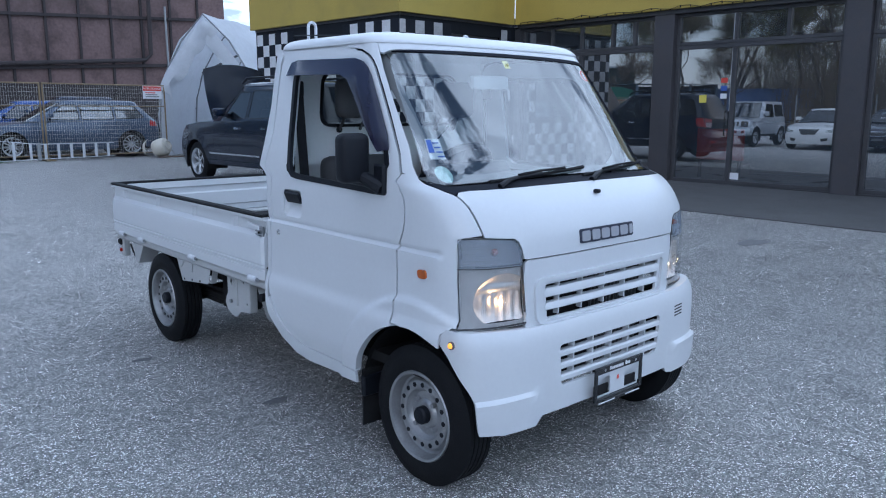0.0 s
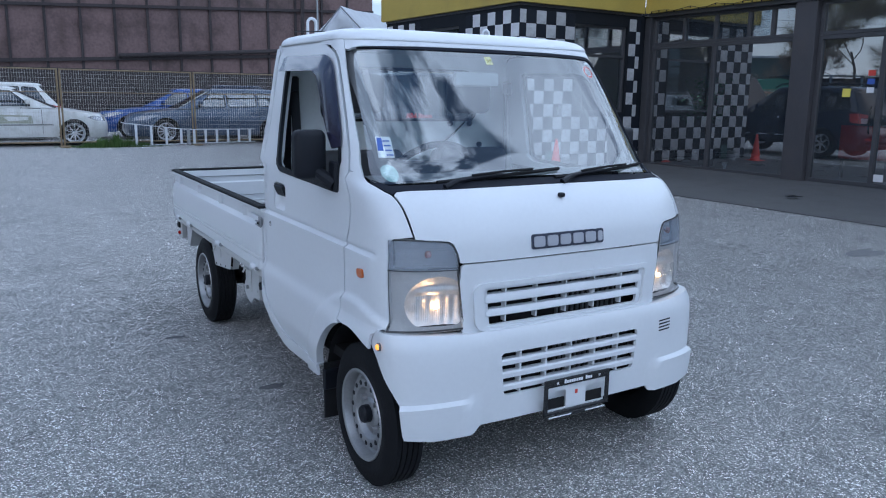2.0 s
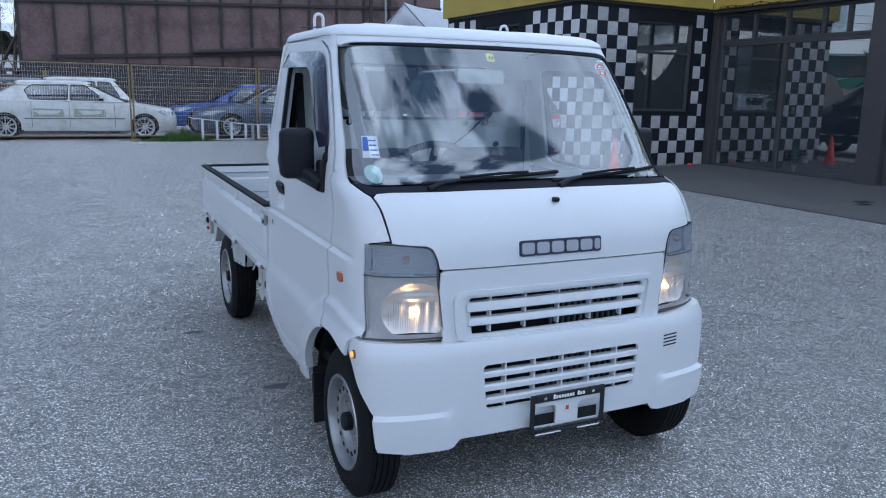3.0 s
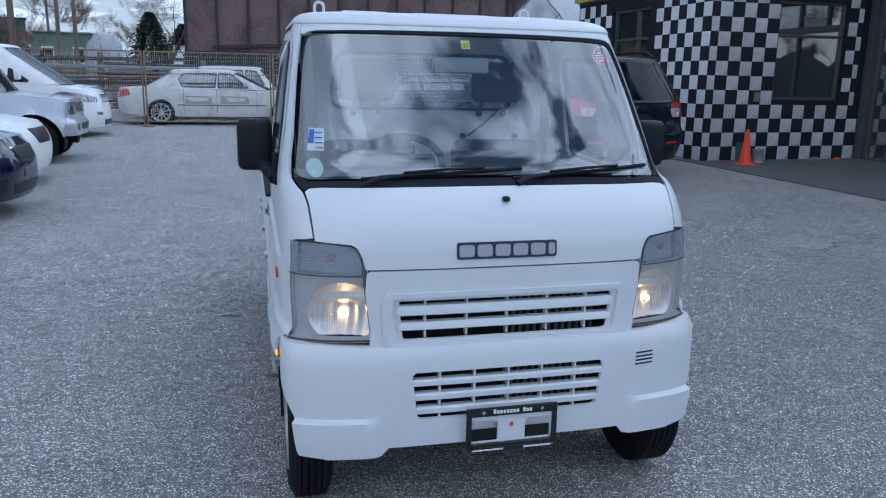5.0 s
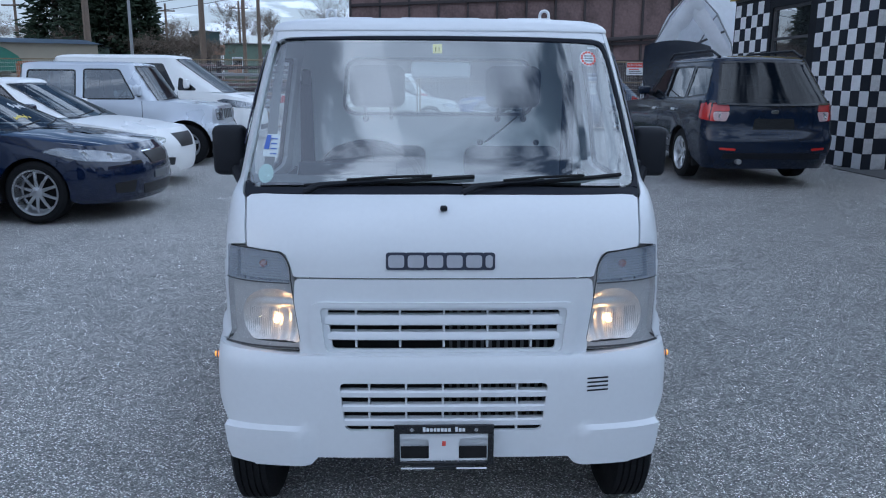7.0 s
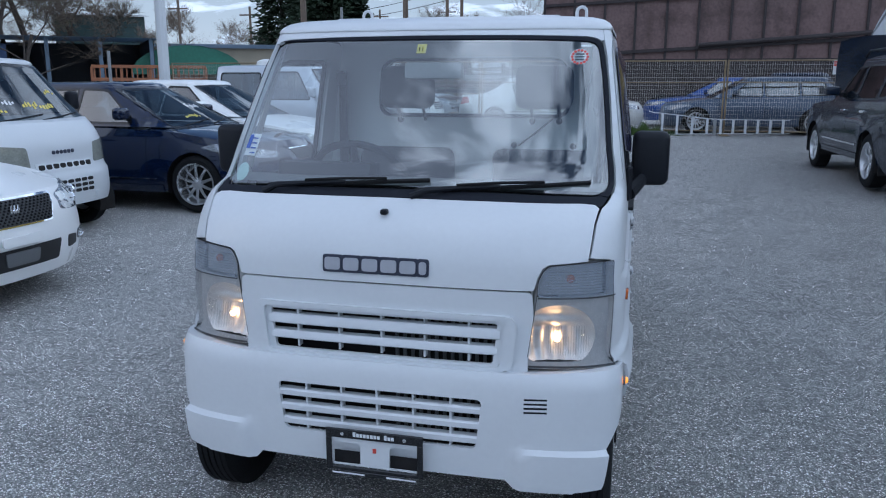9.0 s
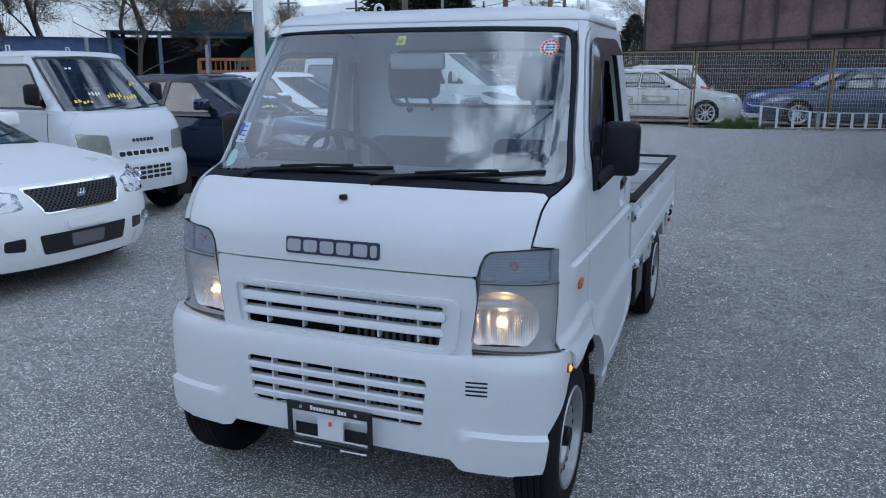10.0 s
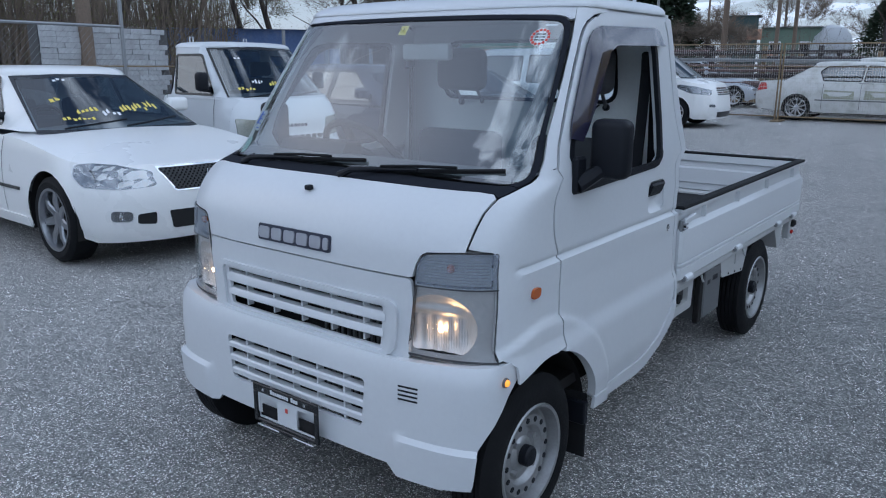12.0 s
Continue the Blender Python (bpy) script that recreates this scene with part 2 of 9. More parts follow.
CHROME = mat("chrome", (0.82, 0.83, 0.85), 0.08, 1.0, var=0.03)
GREY_PLASTIC = mat("grey_plastic", (0.13, 0.135, 0.14), 0.6, var=0.12, fine=250, bump=0.15)
SEAT_CLOTH = mat("seat_cloth", (0.055, 0.058, 0.065), 0.95, var=0.25, fine=400, bump=0.3)
SEAT_GREY = mat("headrest_cloth", (0.11, 0.112, 0.118), 0.95, var=0.15, fine=400, bump=0.3)
CHASSIS = mat("chassis_black", (0.011, 0.011, 0.012), 0.7, var=0.3, spec=0.25, dirt=(0.035, 0.03, 0.026), dirt_amount=0.4)
AMBER = mat("amber_lens", (0.48, 0.10, 0.006), 0.15, var=0.05, coat=0.5)
AMBER_LIT = mat("amber_lamp_lit", (1.0, 0.36, 0.04), 0.2, glow=1.3)
RED_LENS = mat("red_lens", (0.45, 0.02, 0.015), 0.15, var=0.05, coat=0.5)
CLEAR_LENS = glass("clear_lens", (0.93, 0.94, 0.95), 0.03, 0.10, 0.5)
LAMP_GREY = mat("lamp_grey", (0.50, 0.50, 0.50), 0.35, 0.2, var=0.12)
LAMP_EDGE = mat("lamp_edge", (0.045, 0.047, 0.05), 0.5, var=0.12)
MIRROR_BACK = mat("mirror_back", (0.45, 0.46, 0.47), 0.5, var=0.08)
SMOKE_LENS = glass("smoked_lens", (0.74, 0.75, 0.76), 0.12, 0.08, 0.4, 0.35)
REFLECTOR = mat("reflector", (0.74, 0.73, 0.71), 0.36, 0.55, var=0.14, big=30, fine=45, bump=0.25)
BULB = mat("headlamp_bulb", (1.0, 0.53, 0.20), 0.3, glow=38.0)
WINDSCREEN = glass("windscreen_glass", (0.90, 0.975, 0.97), 0.0, 0.25, 0.50, 0.02)
CLEAR_GLASS = glass("clear_glass", (0.86, 0.90, 0.89), 0.0, 0.10, 0.7)
CAR_GLASS = glass("car_glass", (0.30, 0.36, 0.39), 0.0, 0.20, 0.42)
DARK_GLASS = glass("privacy_glass", (0.05, 0.055, 0.06), 0.0, 0.05, 0.5)
SHOP_GLASS = glass("shop_glass", (0.44, 0.55, 0.62), 0.0, 0.44, 0.88, 0.07)
VISOR = mat("smoked_acrylic", (0.020, 0.019, 0.040), 0.16, var=0.06, coat=0.5)
SEAL = mat("windscreen_rubber", (0.018, 0.020, 0.027), 0.75, var=0.15, spec=0.1)
STICKER_WHITE = mat("sticker_white", (0.72, 0.73, 0.75), 0.5, var=0.05)
STICKER_BLUE = mat("sticker_blue", (0.06, 0.12, 0.42), 0.5, var=0.05)
STICKER_GREEN = mat("sticker_pale_green", (0.42, 0.58, 0.55), 0.5, var=0.05)
STICKER_YELLOW = mat("sticker_yellow", (0.70, 0.60, 0.10), 0.5, var=0.05)
STICKER_RED = mat("sticker_red", (0.60, 0.07, 0.05), 0.5, var=0.05)
EMBLEM_SILVER = mat("emblem_silver", (0.40, 0.41, 0.45), 0.35, 0.2, var=0.04)
EMBLEM_EDGE = mat("emblem_edge", (0.03, 0.035, 0.06), 0.4)
YELLOW_FASCIA = mat("yellow_fascia", (0.44, 0.33, 0.065), 0.6, var=0.12, big=0.6, dirt=(0.30, 0.24, 0.06), dirt_amount=0.35)
BLACK_WALL = mat("black_wall", (0.010, 0.012, 0.016), 0.7, spec=0.25, var=0.3, fine=40, bump=0.3)
DARK_FRAME = mat("bronze_frame", (0.055, 0.055, 0.06), 0.5, var=0.2)
BROWN_COLUMN = mat("brown_column", (0.058, 0.056, 0.062), 0.6, var=0.25, dirt=(0.075, 0.065, 0.062), dirt_amount=0.4)
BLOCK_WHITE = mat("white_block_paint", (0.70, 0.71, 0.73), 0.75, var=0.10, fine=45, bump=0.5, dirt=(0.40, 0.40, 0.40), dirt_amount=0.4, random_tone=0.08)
# front wall's white blocks: a darker, more mottled base than the side wall's
BLOCK_GREY = mat("front_block_paint", (0.47, 0.47, 0.475), 0.8, var=0.18, big=3, fine=45, bump=0.6, dirt=(0.18, 0.18, 0.18), dirt_amount=0.5, random_tone=0.10)
BLOCK_BLACK = mat("black_block_paint", (0.010, 0.013, 0.020), 0.6, spec=0.25, var=0.25, fine=45, bump=0.5, random_tone=0.15)
RUST = mat("rusty_steel", (0.165, 0.110, 0.104), 0.85, var=0.35, big=0.25, fine=9, bump=0.4, dirt=(0.028, 0.02, 0.018), dirt_amount=0.7)
RUST_DARK = mat("dark_rusty_steel", (0.042, 0.034, 0.035), 0.85, var=0.35, big=0.6, fine=12, bump=0.3)
FENCE_STEEL = mat("fence_steel", (0.26, 0.20, 0.12), 0.6, 0.3, var=0.3, big=3, fine=30, dirt=(0.16, 0.07, 0.03), dirt_amount=0.6)
FENCE_WIRE = mat("fence_wire", (0.60, 0.58, 0.54), 0.6, 0.0, var=0.3, big=3, fine=30, dirt=(0.22, 0.12, 0.07), dirt_amount=0.5)
GALV = mat("galvanised_steel", (0.30, 0.31, 0.32), 0.5, 0.6, var=0.15)
ALUMINIUM = mat("ladder_aluminium", (0.66, 0.68, 0.71), 0.4, 0.4, var=0.1)
TARP_WHITE = mat("white_tarp", (0.72, 0.74, 0.77), 0.6, var=0.10, big=1.2, fine=14, bump=0.5, dirt=(0.46, 0.46, 0.46), dirt_amount=0.35)
tn, tl = TARP_WHITE.node_tree.nodes, TARP_WHITE.node_tree.links
thin = tn.new("ShaderNodeBsdfTranslucent")
thin.inputs["Color"].default_value = (0.72, 0.74, 0.77, 1)
both_sides = tn.new("ShaderNodeMixShader")
both_sides.inputs["Fac"].default_value = 0.45
tl.new(tn["Principled BSDF"].outputs[0], both_sides.inputs[1])
tl.new(thin.outputs[0], both_sides.inputs[2])
tl.new(both_sides.outputs[0], tn["Material Output"].inputs["Surface"])
CONE_ORANGE = mat("cone_orange", (0.72, 0.055, 0.03), 0.5, var=0.12)
WOOD_POLE = mat("wooden_pole", (0.16, 0.12, 0.09), 0.85, var=0.3, fine=30, bump=0.4)
BARK = mat("bark", (0.075, 0.06, 0.05), 0.95, var=0.35, fine=25, bump=0.6)
TWIGS = mat("bare_twigs", (0.16, 0.125, 0.095), 0.95, var=0.3)
SPRING_LEAF = mat("budding_leaf", (0.17, 0.16, 0.06), 0.8, var=0.35, random_tone=0.2)
CONIFER = mat("conifer_needles", (0.020, 0.036, 0.016), 0.9, var=0.4)
GRASS = mat("grass", (0.055, 0.10, 0.02), 0.9, var=0.4)


# ---- mesh tools ----
def link(name, bm, material, parent=None, label="", smooth=35):
    me = bpy.data.meshes.new(name)
    bmesh.ops.recalc_face_normals(bm, faces=bm.faces)
    bm.to_mesh(me)
    bm.free()
    for m in material if isinstance(material, (list, tuple)) else [material]:
        me.materials.append(m)
    if smooth:
        me.shade_smooth()
        me.set_sharp_from_angle(angle=radians(smooth))
    ob = new(name, me)
    if parent is not None:
        ob.parent = parent
    if label:
        ob["label"] = label
    return ob


def part(name, bm, material, parent, label="", smooth=35):
    return link(name, bm, material, parent, label, smooth)


def thing(name, label, category, at=(0, 0, 0), turn=0.0, group="", kind=""):
    ob = new(name)
    ob.empty_display_size = 0.2
    ob.matrix_basis = pose(*at, 0, 0, turn)
    return tagged(ob, label, category, group, kind)


def curve(keys):
    """A smooth monotone curve through the keys."""
    xs, ys = np.array([k[0] for k in keys], float), np.array([k[1] for k in keys], float)
    h = np.diff(xs)
    d = np.diff(ys) / h
    m = np.zeros(len(xs))
    m[0], m[-1] = d[0], d[-1]
    for i in range(1, len(xs) - 1):
        if d[i - 1] * d[i] > 0:
            w1, w2 = 2 * h[i] + h[i - 1], h[i] + 2 * h[i - 1]
            m[i] = (w1 + w2) / (w1 / d[i - 1] + w2 / d[i])

    def f(x):
        x = min(max(x, xs[0]), xs[-1])
        i = max(min(int(np.searchsorted(xs, x, side="right")) - 1, len(xs) - 2), 0)
        t = (x - xs[i]) / h[i]
        return float((2 * t**3 - 3 * t * t + 1) * ys[i] + (t**3 - 2 * t * t + t) * h[i] * m[i] + (3 * t * t - 2 * t**3) * ys[i + 1] + (t**3 - t * t) * h[i] * m[i + 1])

    return f


def box(bm, x0, x1, y0, y1, z0, z1, bevel=0.0, m=None, seg=1):
    r = bmesh.ops.create_cube(bm, size=1)
    vs = r["verts"]
    bmesh.ops.scale(bm, vec=(x1 - x0, y1 - y0, z1 - z0), verts=vs)
    bmesh.ops.translate(bm, vec=((x0 + x1) / 2, (y0 + y1) / 2, (z0 + z1) / 2), verts=vs)
    if m is not None:
        bmesh.ops.transform(bm, matrix=m, verts=vs)
    if bevel:
        es = list({e for v in vs for e in v.link_edges})
        bmesh.ops.bevel(bm, geom=es, offset=bevel, segments=seg, affect="EDGES", profile=0.5)
    return bm


def boxes(*specs, bevel=0.0):
    bm = bmesh.new()
    for s in specs:
        box(bm, *s, bevel=bevel)
    return bm


def cyl(bm, r, p, q, seg=16, r2=None):
    """A cylinder or cone from p to q."""
    p, q = Vector(p), Vector(q)
    d = q - p
    rot = d.to_track_quat("Z", "Y").to_matrix().to_4x4()
    bmesh.ops.create_cone(bm, cap_ends=True, segments=seg, radius1=r, radius2=r if r2 is None else r2, depth=d.length, matrix=Matrix.Translation((p + q) / 2) @ rot)
    return bm


def tube(bm, pts, r, seg=8):
    """A round rod along a line of points; r: one radius or one for each point."""
    pts = [Vector(p) for p in pts]
    rings = []
    for i, p in enumerate(pts):
        d = (pts[min(i + 1, len(pts) - 1)] - pts[max(i - 1, 0)]).normalized()
        side = d.orthogonal().normalized() if i == 0 else (rings_side - d * rings_side.dot(d)).normalized()
        rings_side = side
        up = d.cross(side)
        rr = r[i] if isinstance(r, (list, tuple)) else r
        rings.append([bm.verts.new(p + (side * math.cos(a) + up * math.sin(a)) * rr) for a in (2 * math.pi * k / seg for k in range(seg))])
    for a, b in zip(rings, rings[1:]):
        for k in range(seg):
            bm.faces.new((a[k], a[(k + 1) % seg], b[(k + 1) % seg], b[k]))
    bm.faces.new(rings[0])
    bm.faces.new(rings[-1])
    return bm


def lathe(bm, profile, m, seg=32):
    """Turn (radius, height) pairs round the axis z of m."""
    rings = [[bm.verts.new(m @ Vector((r * math.cos(a), r * math.sin(a), h))) for a in (2 * math.pi * k / seg for k in range(seg))] for r, h in profile]
    for a, b in zip(rings, rings[1:]):
        for k in range(seg):
            bm.faces.new((a[k], a[(k + 1) % seg], b[(k + 1) % seg], b[k]))
    return rings


def loft(bm, rows, closed=False):
    """Quads between rows of points."""
    vs = [[bm.verts.new(p) for p in row] for row in rows]
    for a, b in zip(vs, vs[1:]):
        for k in range(len(a) if closed else len(a) - 1):
            bm.faces.new((a[k], a[(k + 1) % len(a)], b[(k + 1) % len(a)], b[k]))
    return vs


def rounded(poly, radii, seg=5):
    """A polygon with its corners rounded. radii: one, or one for each corner."""
    out = []
    n = len(poly)
    for i in range(n):
        r = radii[i] if isinstance(radii, (list, tuple)) else radii
        p, a, b = Vector(poly[i]), Vector(poly[i - 1]), Vector(poly[(i + 1) % n])
        if r <= 0:
            out.append(tuple(p))
            continue
        u, v = (a - p), (b - p)
        r1, r2 = min(r, u.length * 0.49), min(r, v.length * 0.49)
        u, v = p + u.normalized() * r1, p + v.normalized() * r2
        for k in range(seg + 1):
            t = k / seg
            out.append(tuple(u * (1 - t) ** 2 + p * 2 * t * (1 - t) + v * t * t))
    return out


def patch(outline, surf, step=0.06, holes=(), thick=0.0, inward=(0, 0, 1), ucuts=(), vcuts=()):
    """A sheet with a 2D outline, cut on a grid and laid on surf(u, v). With thick, a shell with its back at that depth towards surf(u, v, thick)."""
    bm = bmesh.new()
    edges = []
    for loop in (outline, *holes):
        vs = [bm.verts.new((u, v, 0)) for u, v in loop]
        edges += [bm.edges.new((vs[i], vs[(i + 1) % len(vs)])) for i in range(len(vs))]
    bmesh.ops.triangle_fill(bm, edges=edges, use_beauty=True, normal=(0, 0, 1))
    us, vs_ = [p[0] for p in outline], [p[1] for p in outline]
    for lo, hi, axis, extra in ((min(us), max(us), 0, ucuts), (min(vs_), max(vs_), 1, vcuts)):
        k = max(1, int((hi - lo) / step))
        lines = [c for c in extra if lo + 0.002 < c < hi - 0.002]
        lines += [c for c in (lo + (hi - lo) * i / k for i in range(1, k)) if all(abs(c - e) > step * 0.35 for e in lines)]
        for c in lines:
            co, no = ((c, 0, 0), (1, 0, 0)) if axis == 0 else ((0, c, 0), (0, 1, 0))
            bmesh.ops.bisect_plane(bm, geom=bm.verts[:] + bm.edges[:] + bm.faces[:], dist=1e-5, plane_co=co, plane_no=no)
    # merge the slanted pieces of the fill back into grid cells
    slant = [e for e in bm.edges if len(e.link_faces) == 2 and abs(e.verts[0].co.x - e.verts[1].co.x) > 1e-5 and abs(e.verts[0].co.y - e.verts[1].co.y) > 1e-5]
    bmesh.ops.dissolve_edges(bm, edges=slant, use_verts=False)
    loose = [v for v in bm.verts if len(v.link_edges) == 2 and all(len(e.link_faces) == 2 for e in v.link_edges)]
    bmesh.ops.dissolve_verts(bm, verts=loose)
    flat = {v: (v.co.x, v.co.y) for v in bm.verts}
    for v in bm.verts:
        v.co = surf(*flat[v])
    if thick:
        bmesh.ops.recalc_face_normals(bm, faces=bm.faces)
        front = bm.faces[:]
        edge = [e for e in bm.edges if len(e.link_faces) == 1]
        back = {}
        for v in list(bm.verts):
            n = Vector(inward(*flat[v])) if callable(inward) else Vector(inward)
            back[v] = bm.verts.new(v.co + n * thick)
        for f in front:
            bm.faces.new([back[v] for v in reversed(f.verts)])
        for e in edge:
            a, b = e.verts
            bm.faces.new((a, b, back[b], back[a]))
    return bm


def mirror_x(bm):
    for v in bm.verts:
        v.co.x = -v.co.x
    bmesh.ops.reverse_faces(bm, faces=bm.faces)
    return bm


def text_mesh(name, body, size, m, material, parent, depth=0.001, label=""):
    cu = bpy.data.curves.new(name, "FONT")
    cu.body, cu.size, cu.extrude = body, size, depth
    cu.align_x, cu.align_y = "CENTER", "CENTER"
    tmp = bpy.data.objects.new(name, cu)
    scene.collection.objects.link(tmp)
    bpy.context.view_layer.update()
    me = bpy.data.meshes.new_from_object(tmp.evaluated_get(bpy.context.evaluated_depsgraph_get()))
    bpy.data.objects.remove(tmp)
    me.materials.append(material)
    ob = new(name, me)
    ob.parent = parent
    ob.matrix_basis = m
    if label:
        ob["label"] = label
    return ob


# ---- the large structure ----
SLOPE = 0.0096


def rise(y):
    """The lot climbs a little towards the back fence."""
    t = min(max(y + 0.5, 0.0), 26.0)
    return 0.0096 * max(0.0, t - 1.5) if t > 3 else 0.0096 * t * t / 6


def ground():
    bm = bmesh.new()
    ys = [-300, -60, -20] + [i * 1.0 for i in range(-8, 26)] + [40, 80, 300]
    loft(bm, [[(x, y, rise(y)) for x in (-300, -60, -12, -4, 0, 4, 12, 60, 300)] for y in ys])
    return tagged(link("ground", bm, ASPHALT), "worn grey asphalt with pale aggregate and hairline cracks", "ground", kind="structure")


ground()

# shop frames: A for the chequered block (local x along its front), G for the glazed front (local -y runs towards the street)
SHOP = Matrix.Translation((7.05, 10.25, 0.0)) @ Matrix.Rotation(radians(3.5), 4, "Z")
INNER = 3.44
SHOP_G = Matrix.Translation(SHOP @ Vector((INNER, 0, 0))) @ Matrix.Rotation(radians(3.0), 4, "Z")
SQ = 0.2533
FLOOR = 0.10
SOFFIT = FLOOR + 12 * SQ + 0.07


def shop_bm(*specs, bevel=0.0, m=None):
    bm = boxes(*specs, bevel=bevel)
    bmesh.ops.transform(bm, matrix=SHOP if m is None else m, verts=bm.verts)
    return bm


def setting(name, bm, material, label, category, smooth=35):
    return tagged(link(name, bm, material, smooth=smooth), label, category, kind="structure")


bm = bmesh.new()
edge_rows = []
for k in range(26):
    yl = 0.3 - k
    ys = [(SHOP_G @ Vector((xl, yl, 0))) for xl in (-3.75, -1.5, 0.3)]
    tops = [(p.x, p.y, rise(p.y) + 0.014) for p in ys]
    edge_rows.append([(ys[0].x, ys[0].y, -0.1)] + tops + [(ys[2].x, ys[2].y, -0.1)])
loft(bm, edge_rows)
pavement = setting("pavement", bm, CONCRETE, "smooth grey concrete apron along the shop front", "pavement")
W0, W1, WZ0, WZ1 = 1.43, 2.93, FLOOR + 4.35 * SQ, FLOOR + 11.3 * SQ
wall_front = setting("wall_front", shop_bm(
    (0, W0, 0.0, 0.2, 0, SOFFIT), (W1, INNER + 0.02, 0.0, 0.2, 0, SOFFIT),
    (W0, W1, 0.0, 0.2, 0, WZ0), (W0, W1, 0.0, 0.2, WZ1, SOFFIT)), BLACK_WALL, "black painted block wall with white chequers", "wall", 0)
V0, V1, VEND = 2.02, 3.45, 5.1
wall_side = setting("wall_side", shop_bm(
    (0, 0.2, 0.2, V0, 0, SOFFIT), (0, 0.2, V1, VEND, 0, SOFFIT), (0, 0.2, V0, V1, 0, WZ0), (0, 0.2, V0, V1, WZ1, SOFFIT)),
    BLACK_WALL, "black painted block side wall with white chequers", "wall", 0)
SHOP_IN = mat("shop_inner_wall", (0.20, 0.195, 0.19), 0.8, var=0.15)
setting("wall_inner", shop_bm((0.2, 8.5, VEND - 0.2, VEND, 0, SOFFIT), (8.3, 8.5, -1.0, VEND - 0.2, 0, SOFFIT)), SHOP_IN, "grey inner walls of the shop", "wall", 0)
setting("wall_back", shop_bm((5.2, 5.4, -15, 1.0, 0, SOFFIT), (0.1, 5.2, -15.2, -15.0, 0, SOFFIT), m=SHOP_G), SHOP_IN, "grey back wall of the showroom", "wall", 0)
SHOP_FLOOR = mat("shop_floor", (0.13, 0.125, 0.12), 0.3, var=0.15)
setting("floor", shop_bm((0.2, 8.3, 0.2, VEND - 0.2, 0.0, FLOOR + 0.01)), SHOP_FLOOR, "dull grey office floor", "floor", 0)
setting("floor_showroom", shop_bm((0.22, 5.2, -15, 0.0, 0.0, FLOOR + 0.006), m=SHOP_G), SHOP_FLOOR, "dull grey showroom floor", "floor", 0)
setting("roof", shop_bm((0.0, 8.5, 0.0, VEND, SOFFIT + 0.02, SOFFIT + 0.2)), BLACK_WALL, "flat dark office roof", "roof", 0)
setting("ceiling", shop_bm((0.0, 5.4, -15.2, 0.0, SOFFIT - 0.002, SOFFIT + 0.018), m=SHOP_G), SHOP_IN, "pale showroom ceiling", "ceiling", 0)
setting("fascia_band", shop_bm((-0.02, INNER - 0.1, -0.02, 0.05, SOFFIT + 0.001, SOFFIT + 0.10), (-0.02, 0.05, 0.05, VEND, SOFFIT + 0.001, SOFFIT + 0.10)), DARK_FRAME, "dark band under the yellow fascia", "trim", 0)
# the unseen upper part of both boards is raised to cut skylight below
setting("fascia", shop_bm((-0.10, INNER - 0.12, -0.10, -0.02, SOFFIT + 0.05, SOFFIT + 1.8), (-0.10, -0.02, -0.02, VEND + 0.1, SOFFIT + 0.05, SOFFIT + 1.8)), YELLOW_FASCIA, "weathered mustard yellow fascia board", "trim", 0)
setting("fascia_front", shop_bm((-0.12, -0.04, -15.2, -0.12, SOFFIT + 0.05, SOFFIT + 1.8), m=SHOP_G), YELLOW_FASCIA, "weathered mustard yellow fascia board above the shop front", "trim", 0)


def window_unit(name, axis, at, a0, a1, z0, z1, mullions=(), rails=(), glass_mat=None, label="", width=0.05, depth=0.08, category="window", m=None):
    """A framed glazed opening. axis 'x': it runs along local x at local y = at; 'y': the other way."""
    ob = thing(name, label, category, kind="structure")
    ob.matrix_basis = SHOP if m is None else m

    def bar(p0, p1, q0, q1, extra=0.0):
        d0, d1 = at - depth / 2 - extra, at + depth / 2
        return (p0, p1, d0, d1, q0, q1) if axis == "x" else (d0, d1, p0, p1, q0, q1)

    part("window_frame", boxes(bar(a0, a0 + width, z0, z1), bar(a1 - width, a1, z0, z1), bar(a0 + width, a1 - width, z0, z0 + width), bar(a0 + width, a1 - width, z1 - width, z1), bevel=0.004), DARK_FRAME, ob)
    for mpos in mullions:
        part("mullion", boxes(bar(mpos - width / 2, mpos + width / 2, z0 + width, z1 - width, 0.003), bevel=0.004), DARK_FRAME, ob)
    edges = [a0 + width] + [v for mpos in mullions for v in (mpos - width / 2, mpos + width / 2)] + [a1 - width]
    levels = [z0 + width] + [v for r in rails for v in (r - width / 2, r + width / 2)] + [z1 - width]
    for r in rails:
        for i in range(0, len(edges), 2):
            part("rail", boxes(bar(edges[i], edges[i + 1], r - width / 2, r + width / 2), bevel=0.004), DARK_FRAME, ob)
    for i in range(0, len(edges), 2):
        for k in range(0, len(levels), 2):
            bm = bmesh.new()
            pts = [(edges[i], levels[k]), (edges[i + 1], levels[k]), (edges[i + 1], levels[k + 1]), (edges[i], levels[k + 1])]
            bm.faces.new([bm.verts.new((p, at, q) if axis == "x" else (at, p, q)) for p, q in pts])
            g = part("pane", bm, glass_mat or SHOP_GLASS, ob, smooth=0)
            g.visible_shadow = False
    return ob


